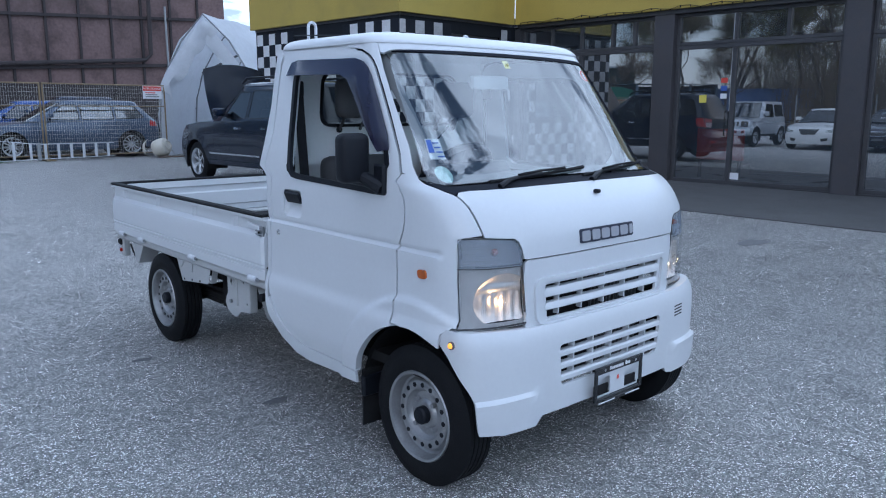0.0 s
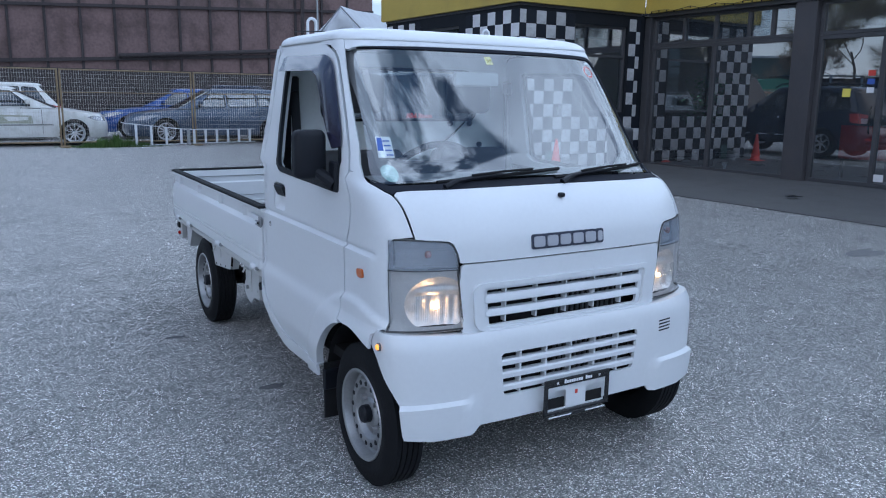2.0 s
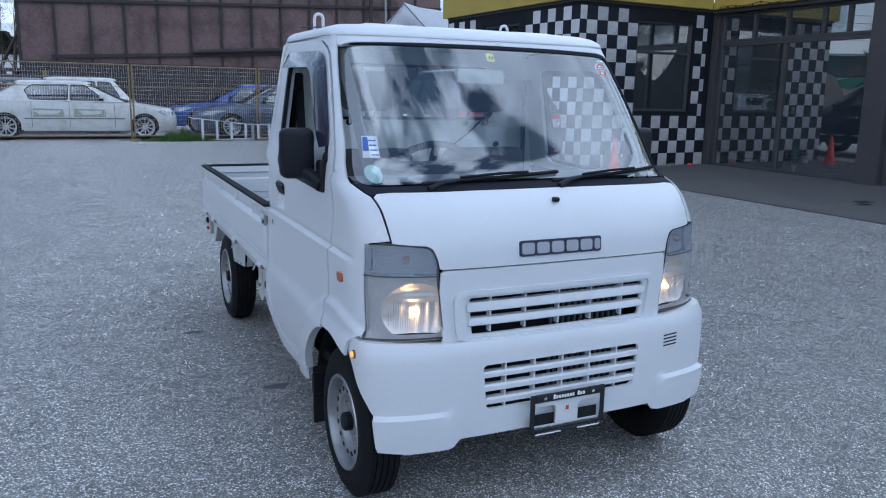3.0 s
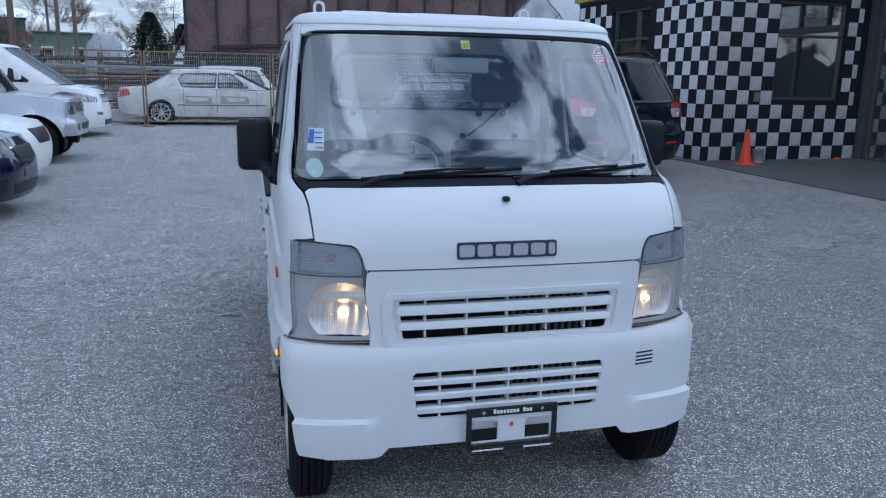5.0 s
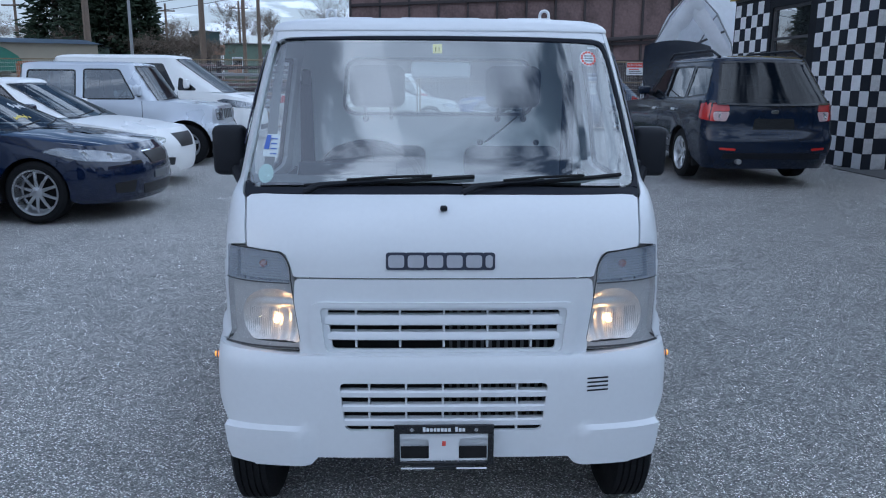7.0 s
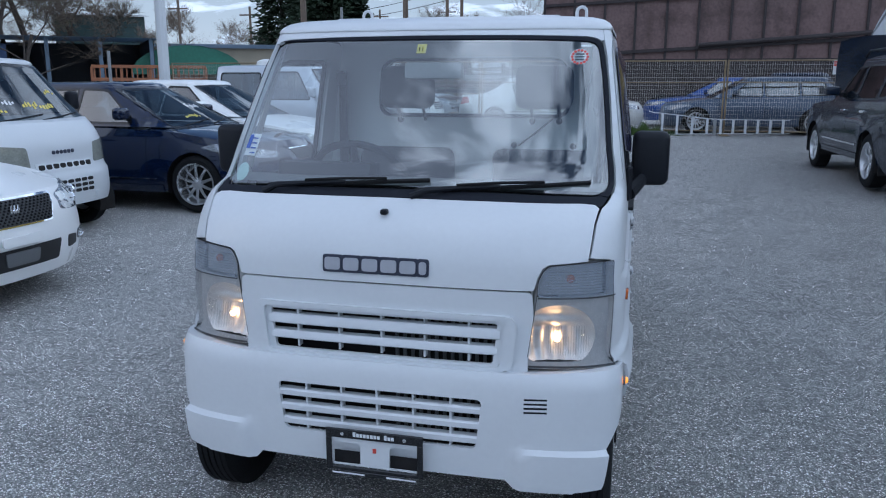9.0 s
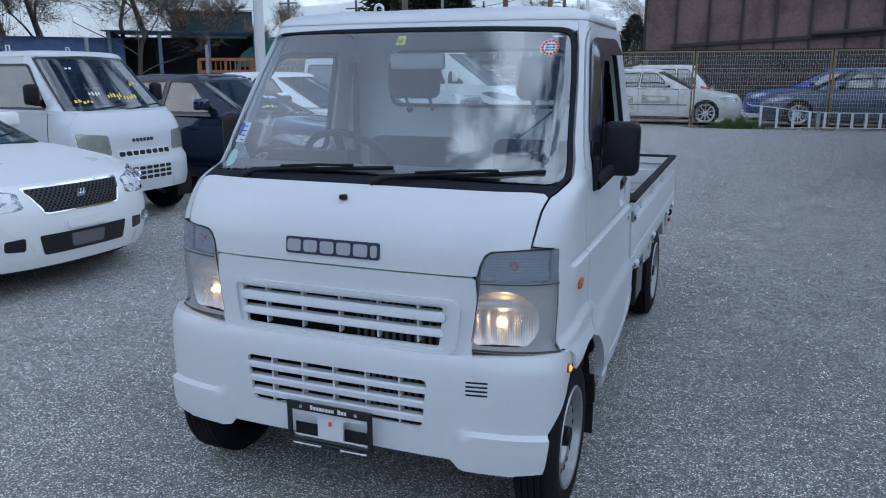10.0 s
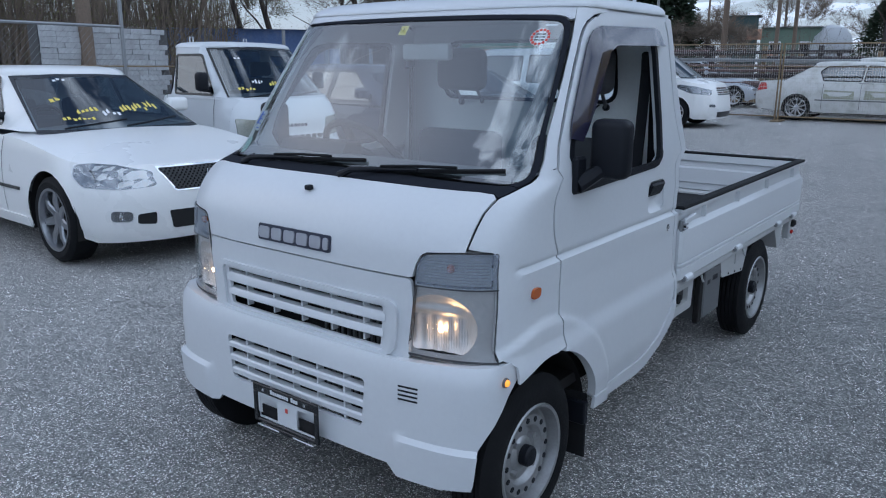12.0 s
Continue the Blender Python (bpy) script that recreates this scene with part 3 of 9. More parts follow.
window_unit("window_1", "x", 0.08, W0, W1, WZ0, WZ1, rails=(FLOOR + 8.9 * SQ,), label="dark framed office window in the chequered wall")
window_unit("window_2", "y", 0.08, V0, V1, WZ0, WZ1, rails=(FLOOR + 8.9 * SQ,), label="dark framed side window in the chequered wall")
GX = 0.15
HEAD, LINTEL = 2.60, SOFFIT - 0.03
for i, (b0, b1, mull, top) in enumerate(((-3.51, -0.16, (-1.74,), (-0.98, -2.5, -3.0)), (-6.93, -3.93, (-5.08,), (-6.0,)), (-10.73, -7.33, (-9.0,), (-8.2, -9.9)), (-15.0, -11.13, (-13.0,), ()))):
    window_unit(f"window_{i + 3}", "y", GX, b0, b1, 0.062, HEAD - 0.002, mullions=mull, label="full-height dark framed shop window reflecting the lot", width=0.07, depth=0.1, m=SHOP_G)
    window_unit(f"window_{i + 7}", "y", GX, b0, b1, HEAD + 0.002, LINTEL, mullions=(*mull, *top), label="dark framed transom lights above the shop window", width=0.06, depth=0.1, m=SHOP_G)
setting("lintel", shop_bm((-0.03, 0.3, -15.2, -0.125, LINTEL + 0.002, SOFFIT + 0.08), bevel=0.003, m=SHOP_G), DARK_FRAME, "dark lintel above the shop windows", "trim", 0)
for k, y0 in enumerate((-3.925, -7.325, -11.125)):
    setting(f"column_{k + 1}", shop_bm((-0.02, 0.30, y0, y0 + (0.41 if k == 0 else 0.39), -0.02, LINTEL), bevel=0.006, m=SHOP_G), BROWN_COLUMN, "dark brown boxed column between the shop windows", "column")
setting("threshold", shop_bm((0.09, 0.21, -15.0, -0.16, -0.05, 0.060), m=SHOP_G), DARK_FRAME, "dark metal threshold under the shop windows", "trim", 0)
setting("corner_post", shop_bm((0.022, 0.24, -0.155, 0.0, FLOOR - 0.02, LINTEL), bevel=0.004, m=SHOP_G), DARK_FRAME, "dark corner post of the shop front", "column")


# ---- rusty steel building behind the fence ----
def rust_building():
    ob = thing("steel_building", "tall rusty brown steel-clad building with dark ribs and a pipe", "building", (0, 33.0, 0.3), 0)
    part("wall", boxes((-3.55, 14.6, 0, 14, 0, 8.8)), RUST, ob, smooth=0)

    def beam(name, x0, z0, x1, z1, h, d, m_=RUST_DARK):
        bm = bmesh.new()
        loft(bm, [[(x, -d, z), (x, -d, z + h), (x, 0.0, z + h), (x, 0.0, z)] for x, z in ((x0, z0), (x1, z1))], closed=True)
        part(name, bm, m_, ob)

    x = -3.5
    while x < 14.5:
        part("rib", boxes((x - 0.05, x + 0.05, -0.10, 0.0, 0.0, 8.8), bevel=0.01), RUST_DARK, ob)
        x += 1.29
    beam("girt", -2.4, 2.30, 14.6, 3.15, 0.14, 0.14)
    beam("dark_band", -3.55, 0.0, 14.6, 0.0, 2.2, 0.04)
    beam("girt", -3.55, 4.40, 14.6, 5.15, 0.12, 0.13)
    beam("girt", -3.55, 7.2, 14.6, 7.9, 0.12, 0.13)
    part("pipe", tube(bmesh.new(), [(3.0, -0.25, 2.75), (10.7, -0.25, 3.26), (10.95, -0.25, 3.5), (11.0, -0.25, 8.6)], 0.09, 10), RUST_DARK, ob, "dark rusty pipe")
    part("downpipe", tube(bmesh.new(), [(11.75, -0.2, 0.2), (11.7, -0.2, 5.6)], 0.05, 8), GALV, ob, "pale downpipe")
    return ob


rust_building()


# ---- wheels ----
def tyre_bm(r, w, rim, tread=True):
    bm = bmesh.new()
    h = w / 2
    prof = [(rim, -h * 0.82), (rim + 0.012, -h * 0.95), (rim + (r - rim) * 0.55, -h * 1.0), (r - 0.025, -h * 0.9), (r - 0.006, -h * 0.74)]
    if tread:
        for k in range(5):
            c = -h * 0.60 + k * h * 0.30
            prof += [(r, c - h * 0.11), (r, c + h * 0.11), (r - 0.007, c + h * 0.125), (r - 0.007, c + h * 0.175)]
        prof = prof[:-2]
    prof += [(r - 0.006, h * 0.74), (r - 0.025, h * 0.9), (rim + (r - rim) * 0.55, h), (rim + 0.012, h * 0.95), (rim, h * 0.82), (rim - 0.02, 0), (rim, -h * 0.82)]
    lathe(bm, prof, Matrix.Rotation(radians(90), 4, "Y"), 48)
    return bm


def disc(bm, r, z, m, seg=24):
    c = bm.verts.new(m @ Vector((0, 0, z)))
    ring = [bm.verts.new(m @ Vector((r * math.cos(2 * math.pi * k / seg), r * math.sin(2 * math.pi * k / seg), z))) for k in range(seg)]
    for k in range(seg):
        bm.faces.new((c, ring[k], ring[(k + 1) % seg]))


def steel_wheel(parent, x, y, z, side, r=0.268, w=0.145, rim=0.165):
    """A pressed steel wheel whose outer face looks to side (-1 or 1) along x."""
    ob = new("wheel")
    ob.parent = parent
    ob.location = (x, y, z)
    part("tyre", tyre_bm(r, w, rim), TYRE, ob)
    m = Matrix.Rotation(radians(90 * side), 4, "Y")
    bm = bmesh.new()
    o = w / 2
    prof = [(rim + 0.012, o * 0.86), (rim + 0.006, o), (rim - 0.003, o * 0.96), (rim - 0.008, o * 0.70), (rim - 0.012, o * 0.42), (rim - 0.020, o * 0.36), (rim - 0.028, o * 0.46), (rim - 0.034, o * 0.60), (rim - 0.042, o * 0.65), (rim - 0.058, o * 0.66), (rim - 0.066, o * 0.60), (rim - 0.072, o * 0.40), (rim - 0.080, o * 0.32), (0.058, o * 0.34), (0.050, o * 0.46), (0.043, o * 0.50), (0.038, o * 0.50)]
    lathe(bm, prof, m, 48)
    disc(bm, 0.039, o * 0.50, m)
    part("rim", bm, STEEL_RIM, ob, "scuffed silver pressed steel rim")
    for k in range(16):
        a = 2 * math.pi * k / 16
        p = m @ Vector(((rim - 0.048) * math.cos(a), (rim - 0.048) * math.sin(a), o * 0.60))
        up = m.to_3x3() @ Vector((0, 0, 0.006))
        part("vent_hole", cyl(bmesh.new(), 0.0092, p - up, p + up, 10), BLACK_PLASTIC, ob)
    for k in range(4):
        a = 2 * math.pi * (k + 0.5) / 4
        p = m @ Vector((0.068 * math.cos(a), 0.068 * math.sin(a), o * 0.32))
        bm = cyl(bmesh.new(), 0.011, p, p + m.to_3x3() @ Vector((0, 0, 0.022)), 6)
        part("nut", bm, STEEL_RIM, ob)
    bm = bmesh.new()
    lathe(bm, [(0.034, o * 0.46), (0.034, o * 0.82), (0.028, o * 0.92), (0.0005, o * 0.94)], m, 20)
    part("hub_cap", bm, BLACK_PLASTIC, ob, "black hub cap")
    return ob


# ---- the white kei truck: it faces -y, its nose at y = 0 ----
def arc_table(n):
    q = np.linspace(0, 1, 4001)
    a = q * math.pi / 2
    x, y = np.sin(a) ** (2 / n) * 0.73, (1 - np.cos(a) ** (2 / n)) * 0.30
    s = np.concatenate([[0], np.cumsum(np.hypot(np.diff(x), np.diff(y)))])
    return s, x / 0.73, y / 0.30


TAB_A, TAB_B = arc_table(3.7), arc_table(3.1)
S0 = 0.93
K_F = curve([(.2, .047), (.6, .047), (.87, .046), (.95, .052), (1.02, .078), (1.075, .117), (1.10, .15), (1.118, .198), (1.133, .247), (1.16, .276), (1.25, .346), (1.4, .461), (1.583, .601), (1.70, .69)])
K_D = curve([(.2, .30), (1.10, .30), (1.15, .27), (1.35, .215), (1.65, .16)])
K_W = curve([(.25, .715), (.35, .727), (.45, .741), (.585, .742), (.60, .741), (.640, .7285), (.652, .7255), (.72, .7250), (.80, .7245), (.86, .7215), (.90, .718), (.95, .7165), (1.03, .715), (1.1, .7125), (1.2, .701), (1.4, .673), (1.55, .648), (1.66, .625), (1.7, .615)])
K_B = curve([(.2, .020), (.27, .010), (.36, .004), (.5, .0), (.58, .003), (.62, .012), (.645, .035), (.66, .06)])
ARCH = (0.372, 0.262)
CREASES = (0.585, 0.600, 0.640, 0.652, 0.884, 0.892, 0.898, 0.905)


def plan_at(s, z):
    """Unit plan curve of the nose: 0 at the middle, S0 where the corner ends."""
    k = min(max((z - 0.95) / 0.25, 0), 1)
    k = k * k * (3 - 2 * k)
    q = min(abs(s) / S0, 1.0)
    out = []
    for tab in (TAB_A, TAB_B):
        out.append((np.interp(q * tab[0][-1], tab[0], tab[1]), np.interp(q * tab[0][-1], tab[0], tab[2])))
    return out[0][0] * (1 - k) + out[1][0] * k, out[0][1] * (1 - k) + out[1][1] * k


def skin(s, z, off=0.0):
    """The cab's outer skin; off: metres outwards, roughly along the normal."""
    tx, ty = plan_at(s, z)
    sg = -1 if s < 0 else 1
    w, d = K_W(z) + off, K_D(z) + off
    x, y = w * tx * sg, K_F(z) - off + d * ty
    if abs(s) > S0:
        y += abs(s) - S0
    if 0.80 < z < 0.906 and y > 0.22:
        # waist crease, which dies out short of the headlamp
        f = min((y - 0.22) / 0.03, 1.0)
        x += sg * f * float(np.interp(z, (0.80, 0.884, 0.892, 0.898, 0.906), (0.0, 0.008, -0.006, -0.008, 0.0)))
    if z < 0.78 and y > 0.08:
        r = math.hypot(y - ARCH[0], z - ARCH[1])
        t = min(max((0.460 - r) / 0.020, 0), 1)
        f = min(max((y - 0.08) / 0.12, 0), 1)
        x += sg * 0.017 * t * t * (3 - 2 * t) * f * f * (3 - 2 * f)
    return (x, y, z)


def bump_table():
    a = np.linspace(0, math.pi / 2, 4001)
    x, y = np.sin(a) ** (2 / 3.2) * 0.733, (1 - np.cos(a) ** (2 / 3.2)) * 0.165
    return np.concatenate([[0], np.cumsum(np.hypot(np.diff(x), np.diff(y)))]), x / 0.733, y / 0.165


TAB_C = bump_table()
SB = float(TAB_C[0][-1])


def b_y(y):
    """The bumper's measure at that depth behind its front."""
    return SB + y - 0.165 if y > 0.165 else float(np.interp(y / 0.165, TAB_C[2], TAB_C[0]))


def bump_skin(s, z, off=0.0):
    tx, ty = float(np.interp(abs(s), TAB_C[0], TAB_C[1])), float(np.interp(abs(s), TAB_C[0], TAB_C[2]))
    sg = -1 if s < 0 else 1
    step = min(max((0.398 - z) / 0.012, 0), 1) * min(max((abs(s) - 0.425) / 0.019, 0), 1) * 0.015
    w = 0.732 + off + step - max(0, (z - 0.60)) * 0.12 - max(0, 0.30 - z) * 0.25
    y = K_B(z) - off - step + (0.165 + off) * ty + max(0, abs(s) - SB)
    return (w * tx * sg, y, z)


def s_x(x, z):
    lo, hi = 0.0, S0
    for _ in range(40):
        m = (lo + hi) / 2
        if plan_at(m, z)[0] * K_W(z) < abs(x):
            lo = m
        else:
            hi = m
    return lo if x >= 0 else -lo


def s_y(y, z):
    t = y - K_F(z)
    if t >= K_D(z):
        return S0 + t - K_D(z)
    lo, hi = 0.0, S0
    for _ in range(40):
        m = (lo + hi) / 2
        if plan_at(m, z)[1] * K_D(z) < t:
            lo = m
        else:
            hi = m
    return lo


def dense(poly, step=0.05):
    out = []
    for i, p in enumerate(poly):
        q = poly[(i + 1) % len(poly)]
        k = max(1, int(math.hypot(q[0] - p[0], q[1] - p[1]) / step))
        out += [(p[0] + (q[0] - p[0]) * j / k, p[1] + (q[1] - p[1]) * j / k) for j in range(k)]
    return out


def fx(pts):
    """Outline points given as (x, z) on the front, in the skin's own measure."""
    return [(s_x(x, z), z) for x, z in pts]


def fy(pts):
    """Outline points given as (y, z) on the side."""
    return [(s_y(y, z), z) for y, z in pts]


def rounded_path(pts, turns=2):
    """Cut the corners of an open outline; its ends stay."""
    for _ in range(turns):
        out = [pts[0]]
        for p, q in zip(pts, pts[1:]):
            out += [(p[0] * 0.75 + q[0] * 0.25, p[1] * 0.75 + q[1] * 0.25), (p[0] * 0.25 + q[0] * 0.75, p[1] * 0.25 + q[1] * 0.75)]
        pts = out + [pts[-1]]
    return pts


def both(half):
    """A symmetric outline from its right half, given from bottom middle to top middle."""
    return half + [(-x, z) for x, z in reversed(half)]


def shell(name, outline, material, parent, surf=skin, off=0.0, thick=0.012, holes=(), step=0.045, label="", flip=False, smooth=30, ucuts=(), vcuts=()):
    def normal(s, z):
        a, b = Vector(surf(s + 0.004, z, off)) - Vector(surf(s - 0.004, z, off)), Vector(surf(s, z + 0.004, off)) - Vector(surf(s, z - 0.004, off))
        n = a.cross(b)
        n.normalize()
        return n if n.dot(Vector((0, 1.0, z)) - Vector(surf(s, z))) > 0 else -n

    bm = patch(dense(outline), lambda s, z: surf(s, z, off), step, [dense(h) for h in holes], thick, normal, ucuts, vcuts)
    if flip:
        mirror_x(bm)
    return part(name, bm, material, parent, label, smooth)


truck = thing("kei_truck", "small white flatbed kei truck with cab, drop sides and lit headlamps", "truck")
truck.matrix_basis = pose(0, 0, 0, 0.37, 0, 0.3)


def arch_arc(a0, a1, r=0.335, k=14):
    """Points (y, z) on the front wheel arch, angles in degrees from the tail."""
    return [(ARCH[0] + r * math.cos(radians(a0 + (a1 - a0) * i / k)), ARCH[1] + r * math.sin(radians(a0 + (a1 - a0) * i / k))) for i in range(k + 1)]


# hood
shell("hood", fx(both([(0.0, 0.873), (0.457, 0.873), (0.467, 0.876), (0.476, 0.912), (0.489, 0.940), (0.507, 0.951), (0.615, 0.959), (0.622, 1.02), (0.626, 1.06), (0.631, 1.08), (0.636, 1.096), (0.622, 1.105), (0.58, 1.109), (0.3, 1.112), (0.0, 1.113)])), WHITE_PAINT, truck)
part("washer_nozzle", boxes((-0.012, 0.010, 0.100, 0.125, 1.072, 1.088), bevel=0.004), BLACK_PLASTIC, truck)
# cowl and windscreen
shell("cowl", fx(both([(0.0, 1.114), (0.3, 1.113), (0.58, 1.110), (0.624, 1.106), (0.640, 1.0985), (0.652, 1.107), (0.670, 1.130), (0.660, 1.137), (0.625, 1.122), (0.3, 1.130), (0.0, 1.132)])), SEAL, truck, off=-0.003)
GASKET = rounded_path([(0.0, 1.128), (0.3, 1.126), (0.585, 1.118), (0.645, 1.113), (0.672, 1.134), (0.668, 1.19), (0.655, 1.26), (0.637, 1.42), (0.616, 1.55), (0.600, 1.604), (0.555, 1.616), (0.3, 1.622), (0.0, 1.624)])
GLASS = rounded_path([(0.0, 1.138), (0.3, 1.136), (0.577, 1.128), (0.634, 1.124), (0.659, 1.144), (0.655, 1.19), (0.643, 1.26), (0.625, 1.42), (0.604, 1.546), (0.589, 1.593), (0.549, 1.604), (0.3, 1.610), (0.0, 1.612)])
shell("windscreen_seal", fx(both(GASKET)), SEAL, truck, off=0.002, thick=0.01, holes=[fx(both(GLASS))])
HEADER = [(0.0, 1.6255), (0.3, 1.6235), (0.555, 1.6175), (0.585, 1.612), (0.601, 1.6035), (0.611, 1.606), (0.602, 1.649)]
shell("windscreen_header", fx(HEADER + [(0.0, 1.651)] + [(-x, z) for x, z in reversed(HEADER[1:])]), WHITE_PAINT, truck, off=-0.001, step=0.05)
ws = shell("windscreen", fx(both([(x * 0.999, z) for x, z in GLASS])), WINDSCREEN, truck, off=-0.003, thick=0.0)
ws.visible_shadow = False
# grille panel with raised ring and slats
G_HOLE = rounded([(-0.364, 0.770), (0.364, 0.770), (0.350, 0.642), (-0.350, 0.642)], 0.012)
shell("grille_panel", fx(both([(0.0, 0.622), (0.455, 0.622), (0.468, 0.80), (0.463, 0.860), (0.452, 0.868), (0.0, 0.868)])), WHITE_PAINT, truck, holes=[fx(G_HOLE)])
shell("grille_ring", fx(rounded([(-0.418, 0.797), (0.418, 0.797), (0.404, 0.6235), (-0.404, 0.6235)], 0.045)), WHITE_PAINT, truck, off=0.011, thick=0.013, holes=[fx(rounded([(-0.380, 0.780), (0.380, 0.780), (0.366, 0.634), (-0.366, 0.634)], 0.02))])
for z0, z1, hw in ((0.720, 0.753, 0.371), (0.671, 0.698, 0.364)):
    bm = bmesh.new()
    loft(bm, [[(x, skin(s_x(x, z), z)[1] + dy, z) for x in np.linspace(-hw, hw, 17)] for z, dy in ((z1, 0.03), (z1, 0.004), (z1 - 0.008, -0.002), (z0 + 0.004, -0.004), (z0, 0.002), (z0, 0.03))])
    part("grille_slat", bm, WHITE_PAINT, truck)
for x in (-0.276, -0.138, 0.0, 0.138, 0.276):
    part("grille_bar", boxes((x - 0.0035, x + 0.0035, 0.060, 0.085, 0.644, 0.769), bevel=0.001), WHITE_PAINT, truck)
part("radiator", boxes((-0.42, 0.42, 0.15, 0.19, 0.32, 0.80)), CHASSIS, truck, "dark radiator behind the grille")
for k in range(13):
    part("radiator_fin", boxes((0.02 + k * 0.026, 0.030 + k * 0.026, 0.140, 0.15, 0.36, 0.78)), GREY_PLASTIC, truck)
# emblem: plain blocks
for k in range(6):
    x0 = -0.172 + k * 0.0590
    wd = 0.0525 if k < 5 else 0.026
    for nm, e, dy, mm in (("emblem_edge", 0.006, 0.0045, EMBLEM_EDGE), ("emblem_block", -0.002, 0.008, EMBLEM_SILVER)):
        shell(nm, fx(rounded([(x0 - e, 0.906 - e), (x0 + wd + e, 0.906 - e), (x0 + wd + e, 0.948 + e), (x0 - e, 0.948 + e)], 0.010)), mm, truck, off=dy, thick=0.006, step=0.03)

# bumper
B_HOLE = rounded([(-0.328, 0.545), (0.328, 0.545), (0.310, 0.385), (-0.310, 0.385)], 0.02)
half = [(0.0, 0.292), (0.402, 0.290), (0.428, 0.264), (0.60, 0.262), (b_y(0.035), 0.266), (b_y(0.062), 0.275), (b_y(0.070), 0.392), (b_y(0.090), 0.440), (b_y(0.125), 0.490), (b_y(0.172), 0.545), (b_y(0.230), 0.595), (b_y(0.222), 0.618), (b_y(0.17), 0.640), (b_y(0.11), 0.640), (0.60, 0.636), (0.45, 0.628), (0.0, 0.628)]
shell("bumper", half + [(-s, z) for s, z in reversed(half)], WHITE_PAINT, truck, surf=bump_skin, thick=0.014, holes=[B_HOLE], step=0.03, ucuts=(-0.444, -0.425, 0.425, 0.444), vcuts=(0.386, 0.398), smooth=40)
# closing shelf behind the bumper's upper edge
bm = bmesh.new()
rows = []
for k in range(-40, 41):
    s_ = k / 40 * b_y(0.20)
    z_ = float(np.interp(abs(s_), (0.0, 0.45, 0.60, b_y(0.11), b_y(0.20)), (0.626, 0.626, 0.633, 0.637, 0.634)))
    p_ = bump_skin(s_, z_, -0.003)
    q_ = bump_skin(s_, z_, -0.020)
    rows.append([p_, (q_[0] * 0.93, q_[1] + 0.07 * max(0.15, 1 - abs(s_) / b_y(0.20)), z_ - 0.004)])
loft(bm, rows)
part("bumper_shelf", bm, WHITE_PAINT, truck)
bm = bmesh.new()
for z0, z1, hw in ((0.497, 0.520, 0.326), (0.448, 0.473, 0.322), (0.400, 0.425, 0.318)):
    loft(bm, [[(x, bump_skin(x, z)[1] + dy, z) for x in np.linspace(-hw, hw, 15)] for z, dy in ((z1, 0.03), (z1, 0.006), (z1 - 0.006, 0.001), (z0 + 0.003, 0.001), (z0, 0.006), (z0, 0.03))])
part("lower_grille", bm, WHITE_PAINT, truck)
for x in (-0.235, -0.119, -0.003, 0.113, 0.231):
    part("lower_grille_bar", boxes((x - 0.0035, x + 0.0035, 0.012, 0.04, 0.386, 0.545), bevel=0.001), WHITE_PAINT, truck)
for k in range(4):
    z = 0.513 + k * 0.0133
    shell("bumper_vent", [(0.452, z), (0.520, z + 0.002), (0.520, z + 0.0075), (0.452, z + 0.0055)], BLACK_PLASTIC, truck, surf=bump_skin, off=0.001, thick=0.004)
for sg in (-1, 1):
    p = bump_skin(sg * b_y(0.146), 0.592)
    p = Vector(p)
    bm = bmesh.new()
    lathe(bm, [(0.0145, 0.0), (0.0145, 0.006), (0.010, 0.007)], Matrix.Translation(p) @ Matrix.Rotation(radians(90 * sg), 4, "Y"), 18)
    part("lamp_rim", bm, GREY_PLASTIC, truck)
    bm = bmesh.new()
    lathe(bm, [(0.0105, 0.0), (0.0105, 0.008), (0.008, 0.013), (0.0005, 0.015)], Matrix.Translation(p) @ Matrix.Rotation(radians(90 * sg), 4, "Y"), 18)
    part("side_lamp", bm, AMBER_LIT, truck, "small lit amber lamp")
# plate holder
plate = part("plate_holder", boxes((-0.156, 0.156, -0.034, -0.026, 0.392, 0.422), (-0.156, -0.138, -0.034, -0.026, 0.285, 0.392), (0.138, 0.156, -0.034, -0.026, 0.285, 0.392), (-0.138, 0.138, -0.034, -0.026, 0.285, 0.296), (-0.10, 0.10, -0.036, -0.026, 0.270, 0.285), bevel=0.002), BLACK_GLOSS, truck, "black dealer plate frame with white bracket")
for sg in (-1, 1):
    part("plate_backing", boxes((min(sg * 0.047, sg * 0.136), max(sg * 0.047, sg * 0.136), -0.014, -0.010, 0.296, 0.340)), CHASSIS, plate)
bm = patch(rounded([(-0.137, 0.297), (0.137, 0.297), (0.137, 0.391), (-0.137, 0.391)], 0.004), lambda u, v: (u, -0.024, v), 0.5, [rounded([(-0.136, 0.303), (-0.047, 0.303), (-0.047, 0.374), (-0.136, 0.374)], [0.004, 0.004, 0.018, 0.004]), rounded([(0.047, 0.303), (0.136, 0.303), (0.136, 0.374), (0.047, 0.374)], [0.004, 0.004, 0.004, 0.018])], 0.004, (0, 1, 0))
part("plate_bracket", bm, WHITE_PAINT, plate, "white plate bracket with two openings")
for k in range(12):
    if k != 8:
        part("print_bar", boxes((-0.066 + k * 0.0112, -0.0575 + k * 0.0112, -0.0355, -0.034, 0.401, 0.416 if k in (0, 9) else 0.412)), STICKER_WHITE, plate)
